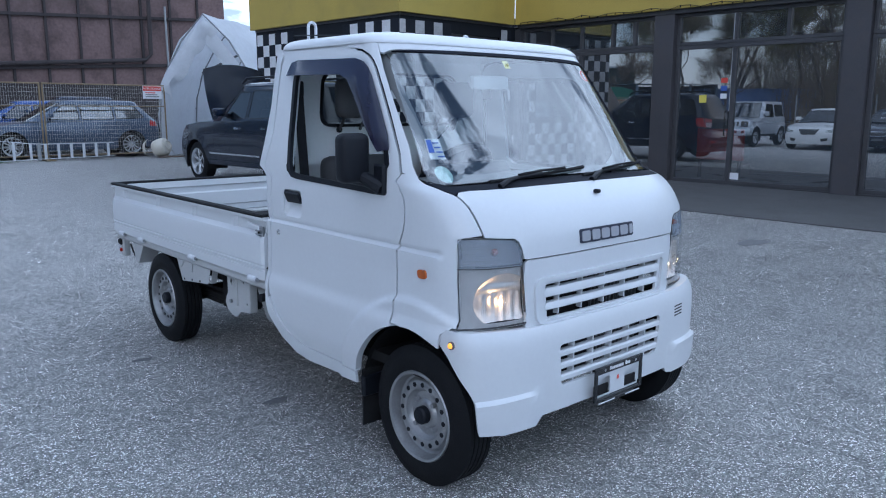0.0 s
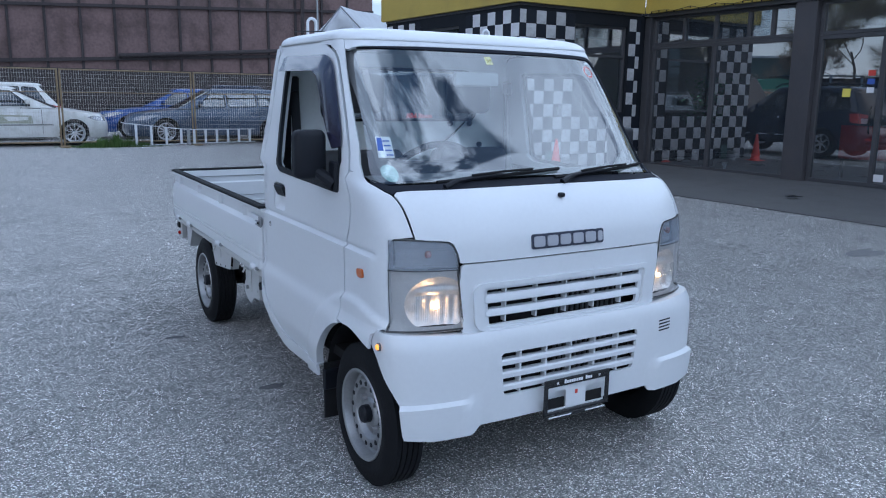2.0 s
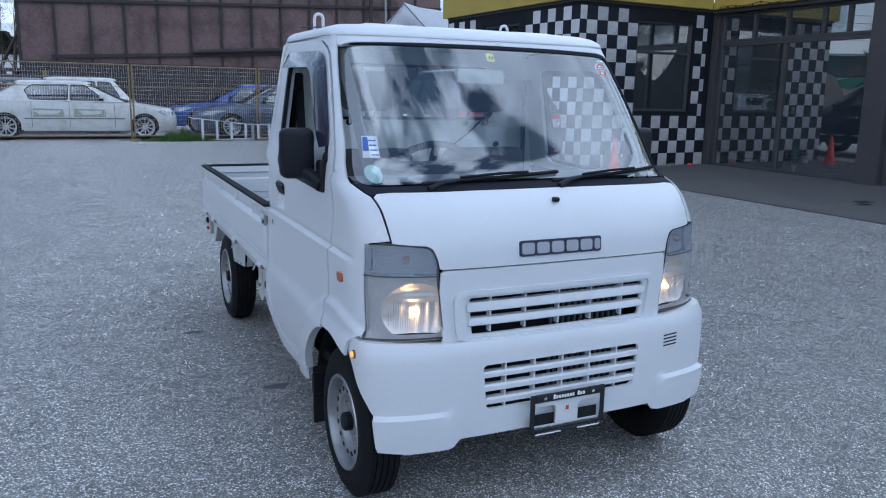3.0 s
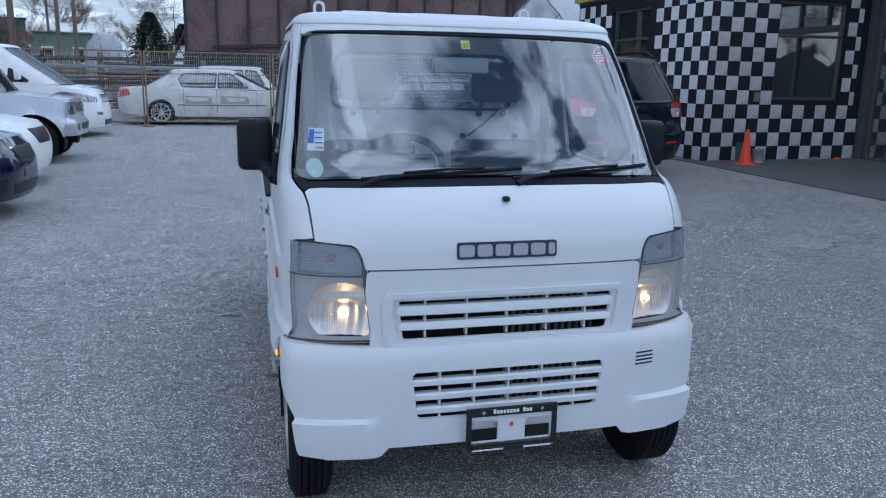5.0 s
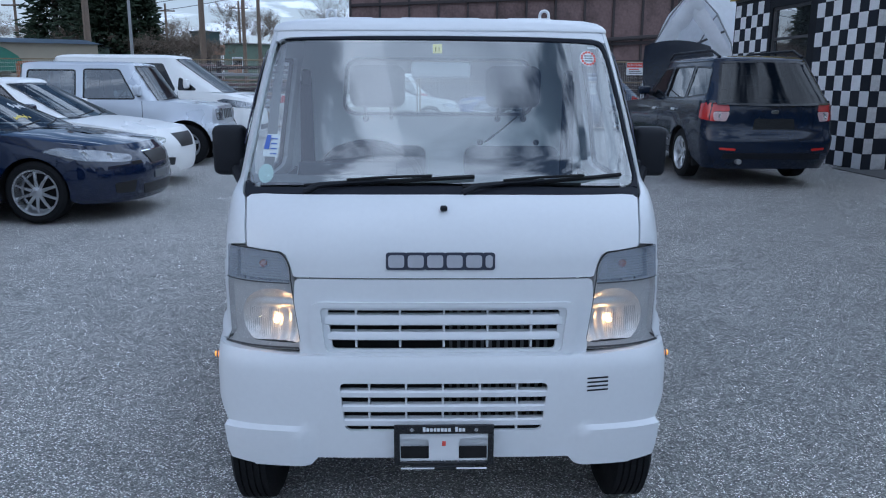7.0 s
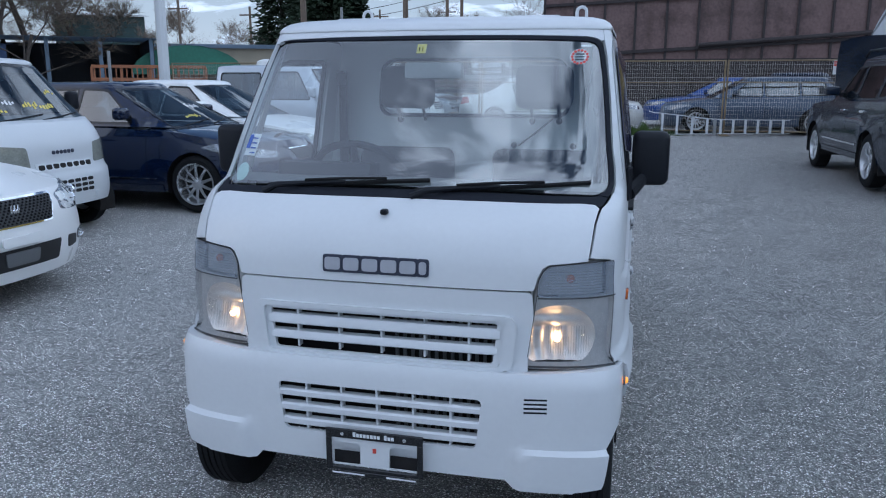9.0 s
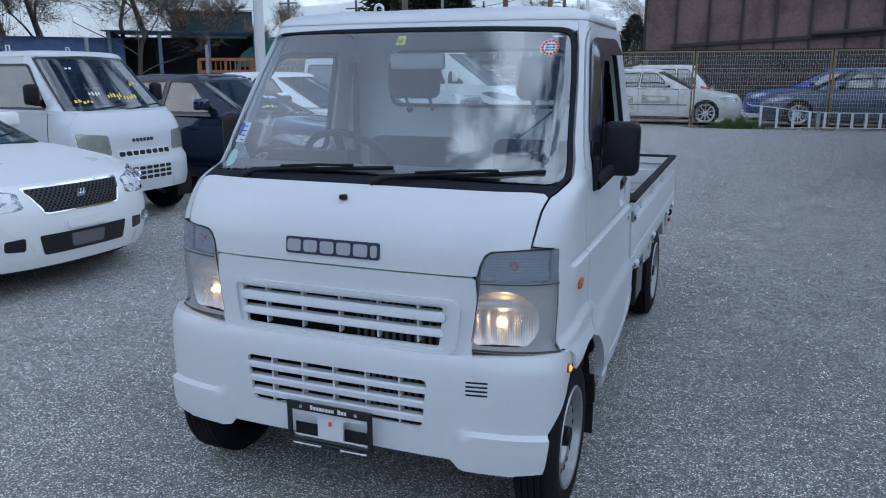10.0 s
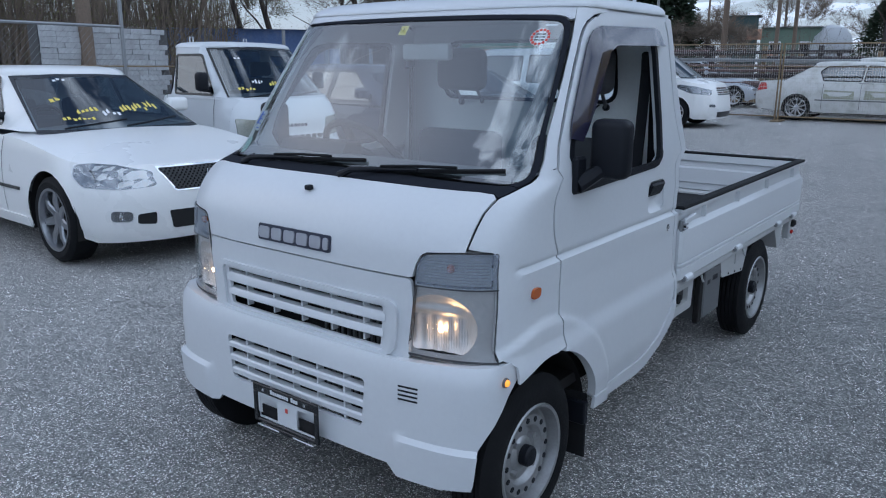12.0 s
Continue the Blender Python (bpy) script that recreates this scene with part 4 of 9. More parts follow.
for a, b in ((-0.135, -0.03), (0.04, 0.135)):
    part("print_bar", boxes((a, b, -0.0375, -0.036, 0.2745, 0.2795)), STICKER_WHITE, plate)
for x in (-0.10, 0.10):
    bm = cyl(bmesh.new(), 0.006, (x, -0.038, 0.408), (x, -0.032, 0.408), 10)
    part("screw", bm, CHROME, plate)
part("plate_badge", boxes((-0.006, 0.006, -0.0265, -0.025, 0.348, 0.364), bevel=0.0005), STICKER_RED, plate)


# headlamps
def headlamp(sg):
    ob = new("headlamp")
    ob.parent = truck
    ob["label"] = "lit headlamp with grey upper indicator lens"
    out = rounded([(0.449, 0.635), (0.690, 0.632), (0.692, 0.80), (0.688, 0.956), (0.60, 0.9555), (0.506, 0.947), (0.490, 0.932), (0.478, 0.905)], 0.008)
    ring = dense(fx(out), 0.015)
    c = (sum(p[0] for p in ring) / len(ring), sum(p[1] for p in ring) / len(ring))
    inner = [(c[0] + (u - c[0]) * 0.983, c[1] + (v - c[1]) * 0.987) for u, v in ring]
    shell("lamp_seal", ring, LAMP_EDGE, ob, off=0.0, thick=0.012, holes=[inner], flip=sg < 0)
    cut = 0.853

    def clip(poly, keep_above):
        res = []
        for i, p in enumerate(poly):
            q = poly[(i + 1) % len(poly)]
            if (p[1] > cut) == keep_above:
                res.append(p)
            if (p[1] > cut) != (q[1] > cut):
                t = (cut - p[1]) / (q[1] - p[1])
                res.append((p[0] + (q[0] - p[0]) * t, cut))
        return res

    up = shell("upper_lens", clip(inner, True), SMOKE_LENS, ob, off=0.003, thick=0.0, flip=sg < 0, label="grey indicator lens")
    up.visible_shadow = False
    bm = patch(dense(clip(inner, True), 0.02), lambda u, v: skin(u, v, -0.034), 0.03)
    if sg < 0:
        mirror_x(bm)
    part("indicator_back", bm, LAMP_GREY, ob, smooth=80)
    bm = bmesh.new()
    p_ = Vector(skin(s_x(0.585, 0.905), 0.905, -0.022))
    p_.x *= sg
    bmesh.ops.create_uvsphere(bm, u_segments=12, v_segments=8, radius=0.013, matrix=Matrix.Translation(p_))
    part("indicator_bulb", bm, AMBER, ob, "amber indicator bulb")
    for k in range(9):
        z = 0.864 + k * 0.0082
        part("lens_rib", tube(bmesh.new(), [(sg * x, skin(s_x(x, z), z, 0.0)[1] + 0.0015, z) for x in np.linspace(0.505, 0.672, 9)], 0.0009, 4), CLEAR_LENS, ob).visible_shadow = False
    bm = patch(dense([(u, cut + dv) for dv, us in ((-0.002, (0, 1)), (0.002, (1, 0))) for u in (lambda e: [e[k] for k in us])([min(p[0] for p in clip(inner, True)), max(p[0] for p in clip(inner, True))])], 0.02), lambda u, v: skin(u, v, 0.0045), 0.03)
    if sg < 0:
        mirror_x(bm)
    part("lens_joint", bm, LAMP_EDGE, ob)
    lip = [(u, v) for u, v in inner if v < 0.70]
    u0, u1 = min(p[0] for p in lip), max(p[0] for p in lip)
    bm = patch(dense([(u0, 0.640), (u1, 0.637), (u1, 0.644), (u0 + 0.002, 0.647)], 0.02), lambda u, v: skin(u, v, 0.0048), 0.03)
    if sg < 0:
        mirror_x(bm)
    part("lens_lip", bm, LAMP_EDGE, ob, "dark lower lip of the lens")
    lens = shell("lower_lens", clip(inner, False), CLEAR_LENS, ob, off=0.004, thick=0.0, flip=sg < 0, label="clear fluted lens")
    lens.visible_shadow = False
    low = clip(inner, False)
    u0, u1 = min(p[0] for p in low), max(p[0] for p in low)
    mid = (u0 + 0.37 * (u1 - u0), 0.730)
    rim = []
    for a in range(0, 360, 6):
        v = max(mid[1] + 0.098 * math.sin(radians(a)), 0.653)
        rim.append((max(mid[0] + 0.122 * math.cos(radians(a)), u0 + 0.010 + 0.107 * (v - 0.635)), v))

    def bowl(u, v, off=0.0):
        """A shallow dish with pressed steps: upright ones below, level ones above."""
        q = min(1.0, ((u - mid[0]) / 0.122) ** 2 + ((v - mid[1]) / 0.098) ** 2)
        step = 0.0035 * math.cos((u - mid[0]) * 170) if v < mid[1] + 0.020 else 0.005 * math.cos((v - mid[1]) * 150)
        return skin(u, v, -0.014 - 0.034 * (1 - q) ** 0.7 + step * min(1.0, (1 - q) * 2))

    bm = patch(dense(low, 0.02), lambda u, v: skin(u, v, -0.014), 0.02, [rim])
    if sg < 0:
        mirror_x(bm)
    part("lamp_bezel", bm, LAMP_GREY, ob, "grey plastic lamp surround", smooth=80)
    bm = patch(rim, bowl, 0.007)
    if sg < 0:
        mirror_x(bm)
    part("reflector", bm, REFLECTOR, ob, "silver stepped round reflector", smooth=80)
    bm = bmesh.new()
    for i in range(len(inner)):
        a, b = inner[i], inner[(i + 1) % len(inner)]
        bm.faces.new([bm.verts.new(p) for p in (skin(*a, 0.0), skin(*b, 0.0), skin(*b, -0.024), skin(*a, -0.024))])
    if sg < 0:
        mirror_x(bm)
    part("lamp_wall", bm, LAMP_GREY, ob)
    c3 = Vector(skin(mid[0] + 0.012, mid[1] - 0.012, -0.034))
    c3.x *= sg
    bm = bmesh.new()
    bmesh.ops.create_uvsphere(bm, u_segments=14, v_segments=10, radius=0.0085, matrix=Matrix.Translation(c3))
    part("bulb", bm, BULB, ob, "warm glowing bulb")
    # flutes of the lens
    bm = bmesh.new()
    for k in range(17):
        x = 0.512 + k * 0.0072
        top = 0.768 if k % 9 < 6 else 0.735
        tube(bm, [(sg * x, skin(s_x(x, z), z, 0.0)[1] + 0.004, z) for z in (0.672 + 0.002 * abs(k - 8), 0.70, 0.73, top)], 0.0012, 5)
    fl = part("lens_flutes", bm, CLEAR_LENS, ob)
    fl.visible_shadow = False
    return ob


headlamp(-1)
headlamp(1)

# ---- sides of the cab ----
DOOR_FRONT = [(0.470, 0.612), (0.466, 0.72), (0.462, 0.90), (0.460, 1.10), (0.468, 1.155), (0.492, 1.225), (0.562, 1.345), (0.636, 1.46), (0.694, 1.545), (0.715, 1.570), (0.742, 1.592), (0.79, 1.612), (0.88, 1.624)]
DOOR_TOP = [(1.00, 1.630), (1.25, 1.636), (1.32, 1.634), (1.36, 1.618), (1.378, 1.58)]
DOOR_REAR = [(1.388, 1.30), (1.392, 1.0), (1.395, 0.62), (1.385, 0.55), (1.35, 0.492), (1.26, 0.415), (1.165, 0.374), (1.10, 0.362)]
ARC_BACK = [p for p in arch_arc(76, 14, 0.348, 10)]
WIN = [(0.540, 1.085), (0.536, 1.19), (0.563, 1.275), (0.632, 1.39), (0.692, 1.485), (0.722, 1.520), (0.755, 1.541), (0.82, 1.553), (1.205, 1.560), (1.238, 1.553), (1.254, 1.536), (1.258, 1.50), (1.250, 1.25), (1.243, 1.155), (1.232, 1.120), (1.208, 1.102), (1.17, 1.096), (1.08, 1.093), (0.60, 1.078)]


GRIP = rounded([(1.128, 0.922), (1.276, 0.922), (1.276, 1.042), (1.128, 1.042)], 0.03)


def inset(poly, d):
    """Move an outline inwards by about d."""
    cx, cy = sum(p[0] for p in poly) / len(poly), sum(p[1] for p in poly) / len(poly)
    out = []
    n = len(poly)
    area = sum(poly[i][0] * poly[(i + 1) % n][1] - poly[(i + 1) % n][0] * poly[i][1] for i in range(n))
    sg = 1 if area > 0 else -1
    for i in range(n):
        a, b = Vector(poly[i - 1]), Vector(poly[(i + 1) % n])
        t = (b - a).normalized()
        out.append((poly[i][0] - sg * t.y * d, poly[i][1] + sg * t.x * d))
    return out


def band(path, w):
    """A strip of half width w along a path."""
    a, b = [], []
    for i, p in enumerate(path):
        t = (Vector(path[min(i + 1, len(path) - 1)]) - Vector(path[max(i - 1, 0)])).normalized()
        a.append((p[0] - t.y * w, p[1] + t.x * w))
        b.append((p[0] + t.y * w, p[1] - t.x * w))
    return a + b[::-1]


def cab_side(sg):
    fl = sg < 0
    gap = 0.004
    front = [(y, z) for y, z in DOOR_FRONT]
    # fender between hood, headlamp, bumper and door
    fen = [(s_x(x, z) + 0.0025, z) for x, z in ((0.690, 0.642), (0.692, 0.80), (0.688, 0.935), (0.676, 0.958))] + fx([(0.622, 0.968), (0.629, 1.02), (0.633, 1.06), (0.638, 1.078), (0.644, 1.096), (0.656, 1.105), (0.674, 1.129), (0.678, 1.145), (0.682, 1.160)]) + fy([(0.459, 1.160), (0.452, 1.10), (0.454, 0.90), (0.458, 0.72), (0.462, 0.612)]) + fy(arch_arc(77, 118, 0.348, 6)[1:]) + fy([(0.205, 0.622), (0.17, 0.646)])
    shell("fender", fen, WHITE_PAINT, truck, flip=fl, step=0.011, smooth=48, vcuts=CREASES)
    # windscreen pillar
    pil = fx([(0.678, 1.148), (0.675, 1.19), (0.662, 1.26), (0.644, 1.42), (0.624, 1.55), (0.612, 1.605), (0.603, 1.647)]) + fy([(0.90, 1.647), (0.88, 1.632), (0.785, 1.620), (0.735, 1.599), (0.708, 1.576), (0.686, 1.55), (0.627, 1.465), (0.553, 1.35), (0.483, 1.229), (0.460, 1.165)])
    shell("pillar", pil, WHITE_PAINT, truck, flip=fl, step=0.035)
    shell("cant_rail", fy([(0.80, 1.600), (1.0, 1.612), (1.3, 1.626), (1.40, 1.60), (1.432, 1.647), (1.0, 1.648), (0.88, 1.648)]), WHITE_PAINT, truck, off=-0.006, flip=fl, step=0.05)
    door = new("door")
    door.parent = truck
    shell("door_skin", fy(front + DOOR_TOP + DOOR_REAR + [(0.70, 0.358)] + list(reversed(ARC_BACK))), WHITE_PAINT, door, holes=[fy(WIN), fy(GRIP)], flip=fl, step=0.011, thick=0.03, smooth=48, vcuts=CREASES)
    shell("window_seal", fy(inset(WIN, -0.004)), BLACK_PLASTIC, door, off=0.004, thick=0.016, holes=[fy(inset(WIN, 0.018))], flip=fl)
    shell("inner_trim", fy(inset([(0.76, 0.45), (0.76, 0.67), (0.50, 0.72), (0.50, 1.07), (1.36, 1.08), (1.37, 0.60), (1.2, 0.42), (0.80, 0.40)], 0.01)), GREY_PLASTIC, door, off=-0.05, thick=0.01, flip=fl)
    cup = lambda u, v: 0.022 * min(1.0, max(0.0, min(u - s_y(1.128, v), s_y(1.276, v) - u, v - 0.922, 1.042 - v) / 0.026)) ** 0.6
    recess = patch(dense(fy(GRIP), 0.01), lambda u, v: skin(u, v, -0.0005 - cup(u, v)), 0.010)
    # dark strips added behind the gaps round the door, in place of their shade
    for path in (DOOR_FRONT, DOOR_FRONT[-2:] + DOOR_TOP[:3], DOOR_TOP[2:] + DOOR_REAR[:3], DOOR_REAR[2:]):
        shell("door_seal", fy(band(path, 0.011)), SEAL, truck, off=-0.015, thick=0.004, flip=fl, step=0.02)
    # smoked rain visor
    vis = [(0.537, 1.245), (0.556, 1.300), (0.627, 1.415), (0.694, 1.518), (0.722, 1.550), (0.752, 1.571), (0.81, 1.586), (1.24, 1.594), (1.285, 1.585), (1.292, 1.530), (1.24, 1.530), (0.88, 1.525), (0.825, 1.505), (0.765, 1.44), (0.68, 1.335), (0.585, 1.235)]
    rim = [Vector(p) for p in vis[:9]]

    def awning(s, z, off=0.0):
        """The visor stands further off the door the further it is from its fixed edge."""
        p = Vector((skin(s, z)[1], z))
        away = 1.0
        for a, b in zip(rim, rim[1:]):
            k = min(max((p - a).dot(b - a) / (b - a).length_squared, 0.0), 1.0)
            away = min(away, (p - a.lerp(b, k)).length)
        return skin(s, z, 0.010 + 0.013 * min(away / 0.05, 1.3) + off)

    shell("rain_visor", fy(vis), VISOR, door, surf=awning, thick=0.004, step=0.02, flip=fl, label="smoked plastic rain visor", smooth=60)
    part("handle_recess", mirror_x(recess) if fl else recess, WHITE_PAINT, door, smooth=60)
    bm = boxes((-0.006, 0.010, 1.138, 1.268, 0.984, 1.036), bevel=0.010)
    for q in bm.verts:
        q.co.x = sg * (K_W(1.0) + q.co.x - (0.012 if q.co.z < 1.0 and q.co.x > 0 else 0.0))
    part("door_handle", bm, BLACK_PLASTIC, door, "black pull handle over a scooped recess")
    bm = bmesh.new()
    lathe(bm, [(0.014, -0.002), (0.014, 0.003), (0.009, 0.005), (0.0005, 0.005)], Matrix.Translation((sg * (K_W(0.843) + 0.003), 1.312, 0.843)) @ Matrix.Rotation(radians(90 * sg), 4, "Y"), 16)
    part("lock", bm, CHROME, door)
    # mirror
    mir = new("mirror")
    mir.parent = door
    bm = bmesh.new()
    box(bm, sg * 0.722 if sg > 0 else -0.846, 0.846 if sg > 0 else -0.722, 0.612, 0.688, 1.118, 1.302, bevel=0.026, seg=3)
    part("mirror_housing", bm, BLACK_PLASTIC, mir)
    bm = bmesh.new()
    tube(bm, [(sg * 0.715, 0.560, 1.10), (sg * 0.74, 0.60, 1.125), (sg * 0.765, 0.64, 1.15)], [0.028, 0.026, 0.022], 10)
    box(bm, min(sg * 0.705, sg * 0.728), max(sg * 0.705, sg * 0.728), 0.535, 0.60, 1.075, 1.19, bevel=0.008)
    part("mirror_arm", bm, BLACK_PLASTIC, mir)
    # rear pillar, sill, flap
    rear = fy([(1.382, 1.62), (1.392, 1.58), (1.3925, 1.30), (1.3965, 1.0), (1.3995, 0.60), (1.41, 0.50), (1.428, 0.50), (1.431, 1.0), (1.433, 1.40), (1.433, 1.63), (1.40, 1.636)])
    shell("rear_pillar", rear, WHITE_PAINT, truck, flip=fl, step=0.02, vcuts=CREASES)
    sill = fy([(0.702, 0.354), (1.10, 0.357), (1.167, 0.369), (1.264, 0.411), (1.355, 0.489), (1.388, 0.535), (1.418, 0.50), (1.40, 0.455), (1.30, 0.360), (1.18, 0.309), (1.08, 0.298), (0.702, 0.308)])
    shell("sill", sill, WHITE_PAINT, truck, off=0.005, flip=fl)
    # side repeater
    rp = [(s_y(0.312, 0.816) + a, b) for a, b in rounded([(-0.022, 0.800), (0.022, 0.800), (0.024, 0.832), (-0.02, 0.832)], 0.014)]
    shell("side_repeater", rp, AMBER, truck, off=0.008, thick=0.01, flip=fl, label="orange side repeater")
    # arch liner and flaps
    bm = bmesh.new()
    rows = []
    for y, z in arch_arc(-15, 140, 0.345, 24):
        rows.append([(sg * 0.70, y, z), (sg * 0.45, y, z)])
    loft(bm, rows)
    loft(bm, [[(sg * 0.45, y, z), (sg * 0.45, ARCH[0], ARCH[1])] for y, z in arch_arc(-15, 140, 0.345, 24)])
    part("arch_liner", bm, CHASSIS, truck)
    part("mud_flap", boxes((min(sg * 0.54, sg * 0.72), max(sg * 0.54, sg * 0.72), 0.69, 0.70, 0.12, 0.36), bevel=0.003), RUBBER, truck, "black rubber mud flap")
    part("sill_end", boxes((min(sg * 0.60, sg * 0.725), max(sg * 0.60, sg * 0.725), 0.672, 0.70, 0.25, 0.335), bevel=0.004), BLACK_PLASTIC, truck)


cab_side(-1)
cab_side(1)


# roof
def roof():
    base = []
    zt = 1.646
    for k in range(-24, 25):
        s = k / 24 * S0
        x, y, _ = skin(s, zt, 0.004)
        base.append((x, y))
    for y in (0.95, 1.1, 1.25, 1.35):
        base.append((K_W(zt) + 0.004, y))
    for k in range(0, 7):
        a = radians(90 * k / 6)
        base.append((K_W(zt) - 0.076 + 0.08 * math.cos(a), 1.363 + 0.075 * math.sin(a)))
    base += [(x, 1.438) for x in (0.3, 0.0, -0.3)]
    for k in range(0, 7):
        a = radians(90 + 90 * k / 6)
        base.append((-K_W(zt) + 0.076 + 0.08 * math.cos(a), 1.363 + 0.075 * math.sin(a)))
    for y in (1.35, 1.25, 1.1, 0.95):
        base.append((-K_W(zt) - 0.004, y))
    c = (0.0, 1.08)
    bm = bmesh.new()
    rings = []
    for sc, z in ((1.0, zt - 0.003), (1.0, zt), (0.998, zt + 0.010), (0.985, zt + 0.022), (0.955, zt + 0.034), (0.90, zt + 0.043), (0.8, zt + 0.049), (0.6, zt + 0.055), (0.3, zt + 0.058)):
        rings.append([(c[0] + (x - c[0]) * sc, c[1] + (y - c[1]) * sc + max(0, z - zt) * 0.75 * min(1, max(0, c[1] - y) / 0.3), z) for x, y in base])
    vs = loft(bm, rings, closed=True)
    bm.faces.new(vs[-1])
    part("roof", bm, WHITE_PAINT, truck, smooth=50)
    # pressed ribs
    for x0, x1 in ((-0.44, -0.26), (-0.16, 0.16), (0.26, 0.44)):
        bm = bmesh.new()
        box(bm, x0, x1, 0.88, 1.35, zt + 0.030, zt + 0.060, bevel=0.010, seg=2)
        part("roof_rib", bm, WHITE_PAINT, truck)
    for x in (-0.482, 0.482):
        bm = tube(bmesh.new(), [(x - 0.020, 1.38, zt + 0.030)] + [(x + 0.020 * math.cos(radians(a)), 1.38, zt + 0.108 + 0.020 * math.sin(radians(a))) for a in (180, 150, 120, 90, 60, 30, 0)] + [(x + 0.020, 1.38, zt + 0.030)], 0.007, 8)
        part("roof_hook", bm, WHITE_PAINT, truck, "white rope hook")
    bm = bmesh.new()
    lathe(bm, [(0.030, 0.0), (0.024, 0.010), (0.010, 0.018), (0.0005, 0.02)], Matrix.Translation((-0.565, 0.86, zt + 0.020)) @ Matrix.Diagonal((0.8, 1.3, 1, 1)), 16)
    tube(bm, [(-0.565, 0.86, zt + 0.034), (-0.555, 1.30, zt + 0.062), (-0.55, 1.42, zt + 0.068)], 0.0025, 6)
    part("antenna", bm, BLACK_PLASTIC, truck, "black roof antenna folded back")


roof()

# ---- cab interior ----
part("cab_floor", boxes((-0.68, 0.68, 0.32, 1.44, 0.40, 0.44), (-0.44, 0.44, 0.20, 0.34, 0.40, 0.85)), CHASSIS, truck, smooth=0)
back_hole = rounded([(-0.43, 1.318), (0.435, 1.318), (0.415, 1.552), (-0.41, 1.552)], 0.06)
bm = patch(dense([(-0.70, 0.45), (0.70, 0.45), (0.705, 1.1), (0.62, 1.64), (-0.62, 1.64), (-0.705, 1.1)], 0.2), lambda u, v: (u, 1.430, v), 0.3, [back_hole], 0.03, (0, -1, 0))
part("cab_back", bm, INNER_WHITE, truck)
bm = patch(rounded([(-0.444, 1.303), (0.449, 1.303), (0.429, 1.566), (-0.424, 1.566)], 0.07), lambda u, v: (u, 1.393, v), 0.5, [back_hole], 0.05, (0, 1, 0))
part("rear_window_seal", bm, BLACK_PLASTIC, truck)
bm = patch(back_hole, lambda u, v: (u, 1.418, v), 0.5)
part("rear_window", bm, CLEAR_GLASS, truck).visible_shadow = False
bm = bmesh.new()
loft(bm, [[(x, y, z) for x in np.linspace(-0.6, 0.6, 7)] for y, z in ((0.70, 1.615), (1.0, 1.66), (1.41, 1.63))])
part("headliner", bm, INNER_WHITE, truck)
bm = bmesh.new()
prof = [(0.34, 1.13), (0.42, 1.145), (0.52, 1.135), (0.56, 1.10), (0.57, 1.0), (0.55, 0.90), (0.50, 0.86), (0.36, 0.86)]
loft(bm, [[(x, y, z) for y, z in prof] for x in (-0.66, -0.2, 0.2, 0.66)])
part("dashboard", bm, GREY_PLASTIC, truck, "grey dashboard")
bm = bmesh.new()
loft(bm, [[(x, y, z) for y, z in ((0.42, 1.14), (0.45, 1.185), (0.52, 1.185), (0.55, 1.12))] for x in (-0.50, -0.47, -0.19, -0.16)])
part("instrument_hood", bm, BLACK_PLASTIC, truck)
wheel_m = Matrix.Translation((-0.265, 0.66, 1.10)) @ Matrix.Rotation(radians(-52), 4, "X")
bm = bmesh.new()
ring = [wheel_m @ Vector((0.185 * math.cos(2 * math.pi * k / 36), 0.185 * math.sin(2 * math.pi * k / 36), 0)) for k in range(37)]
tube(bm, ring, 0.014, 8)
for a in (20, 160, 270):
    tube(bm, [wheel_m @ Vector((0, 0, -0.03)), wheel_m @ Vector((0.18 * math.cos(radians(a)), 0.18 * math.sin(radians(a)), 0))], 0.016, 8)
lathe(bm, [(0.07, -0.05), (0.075, -0.02), (0.06, 0.005), (0.0005, 0.01)], wheel_m, 20)
part("steering_wheel", bm, BLACK_PLASTIC, truck, "dark steering wheel")
for x in (-0.275, 0.34):
    seat = new("seat")
    seat.parent = truck
    bm = bmesh.new()
    box(bm, x - 0.23, x + 0.23, 0.78, 1.27, 0.70, 0.84, bevel=0.05, seg=3)
    part("seat_cushion", bm, SEAT_CLOTH, seat)
    bm = bmesh.new()
    box(bm, x - 0.22, x + 0.22, 1.24, 1.35, 0.78, 1.172, bevel=0.045, seg=3, m=None)
    part("backrest", bm, SEAT_CLOTH, seat)
    bm = bmesh.new()
    box(bm, x - 0.125, x + 0.125, 1.265, 1.355, 1.345, 1.530, bevel=0.04, seg=3)
    for dx in (-0.06, 0.06):
        tube(bm, [(x + dx, 1.39, 1.290), (x + dx, 1.34, 1.36)], 0.008, 6)
    part("headrest", bm, SEAT_GREY, seat, "dark grey headrest")
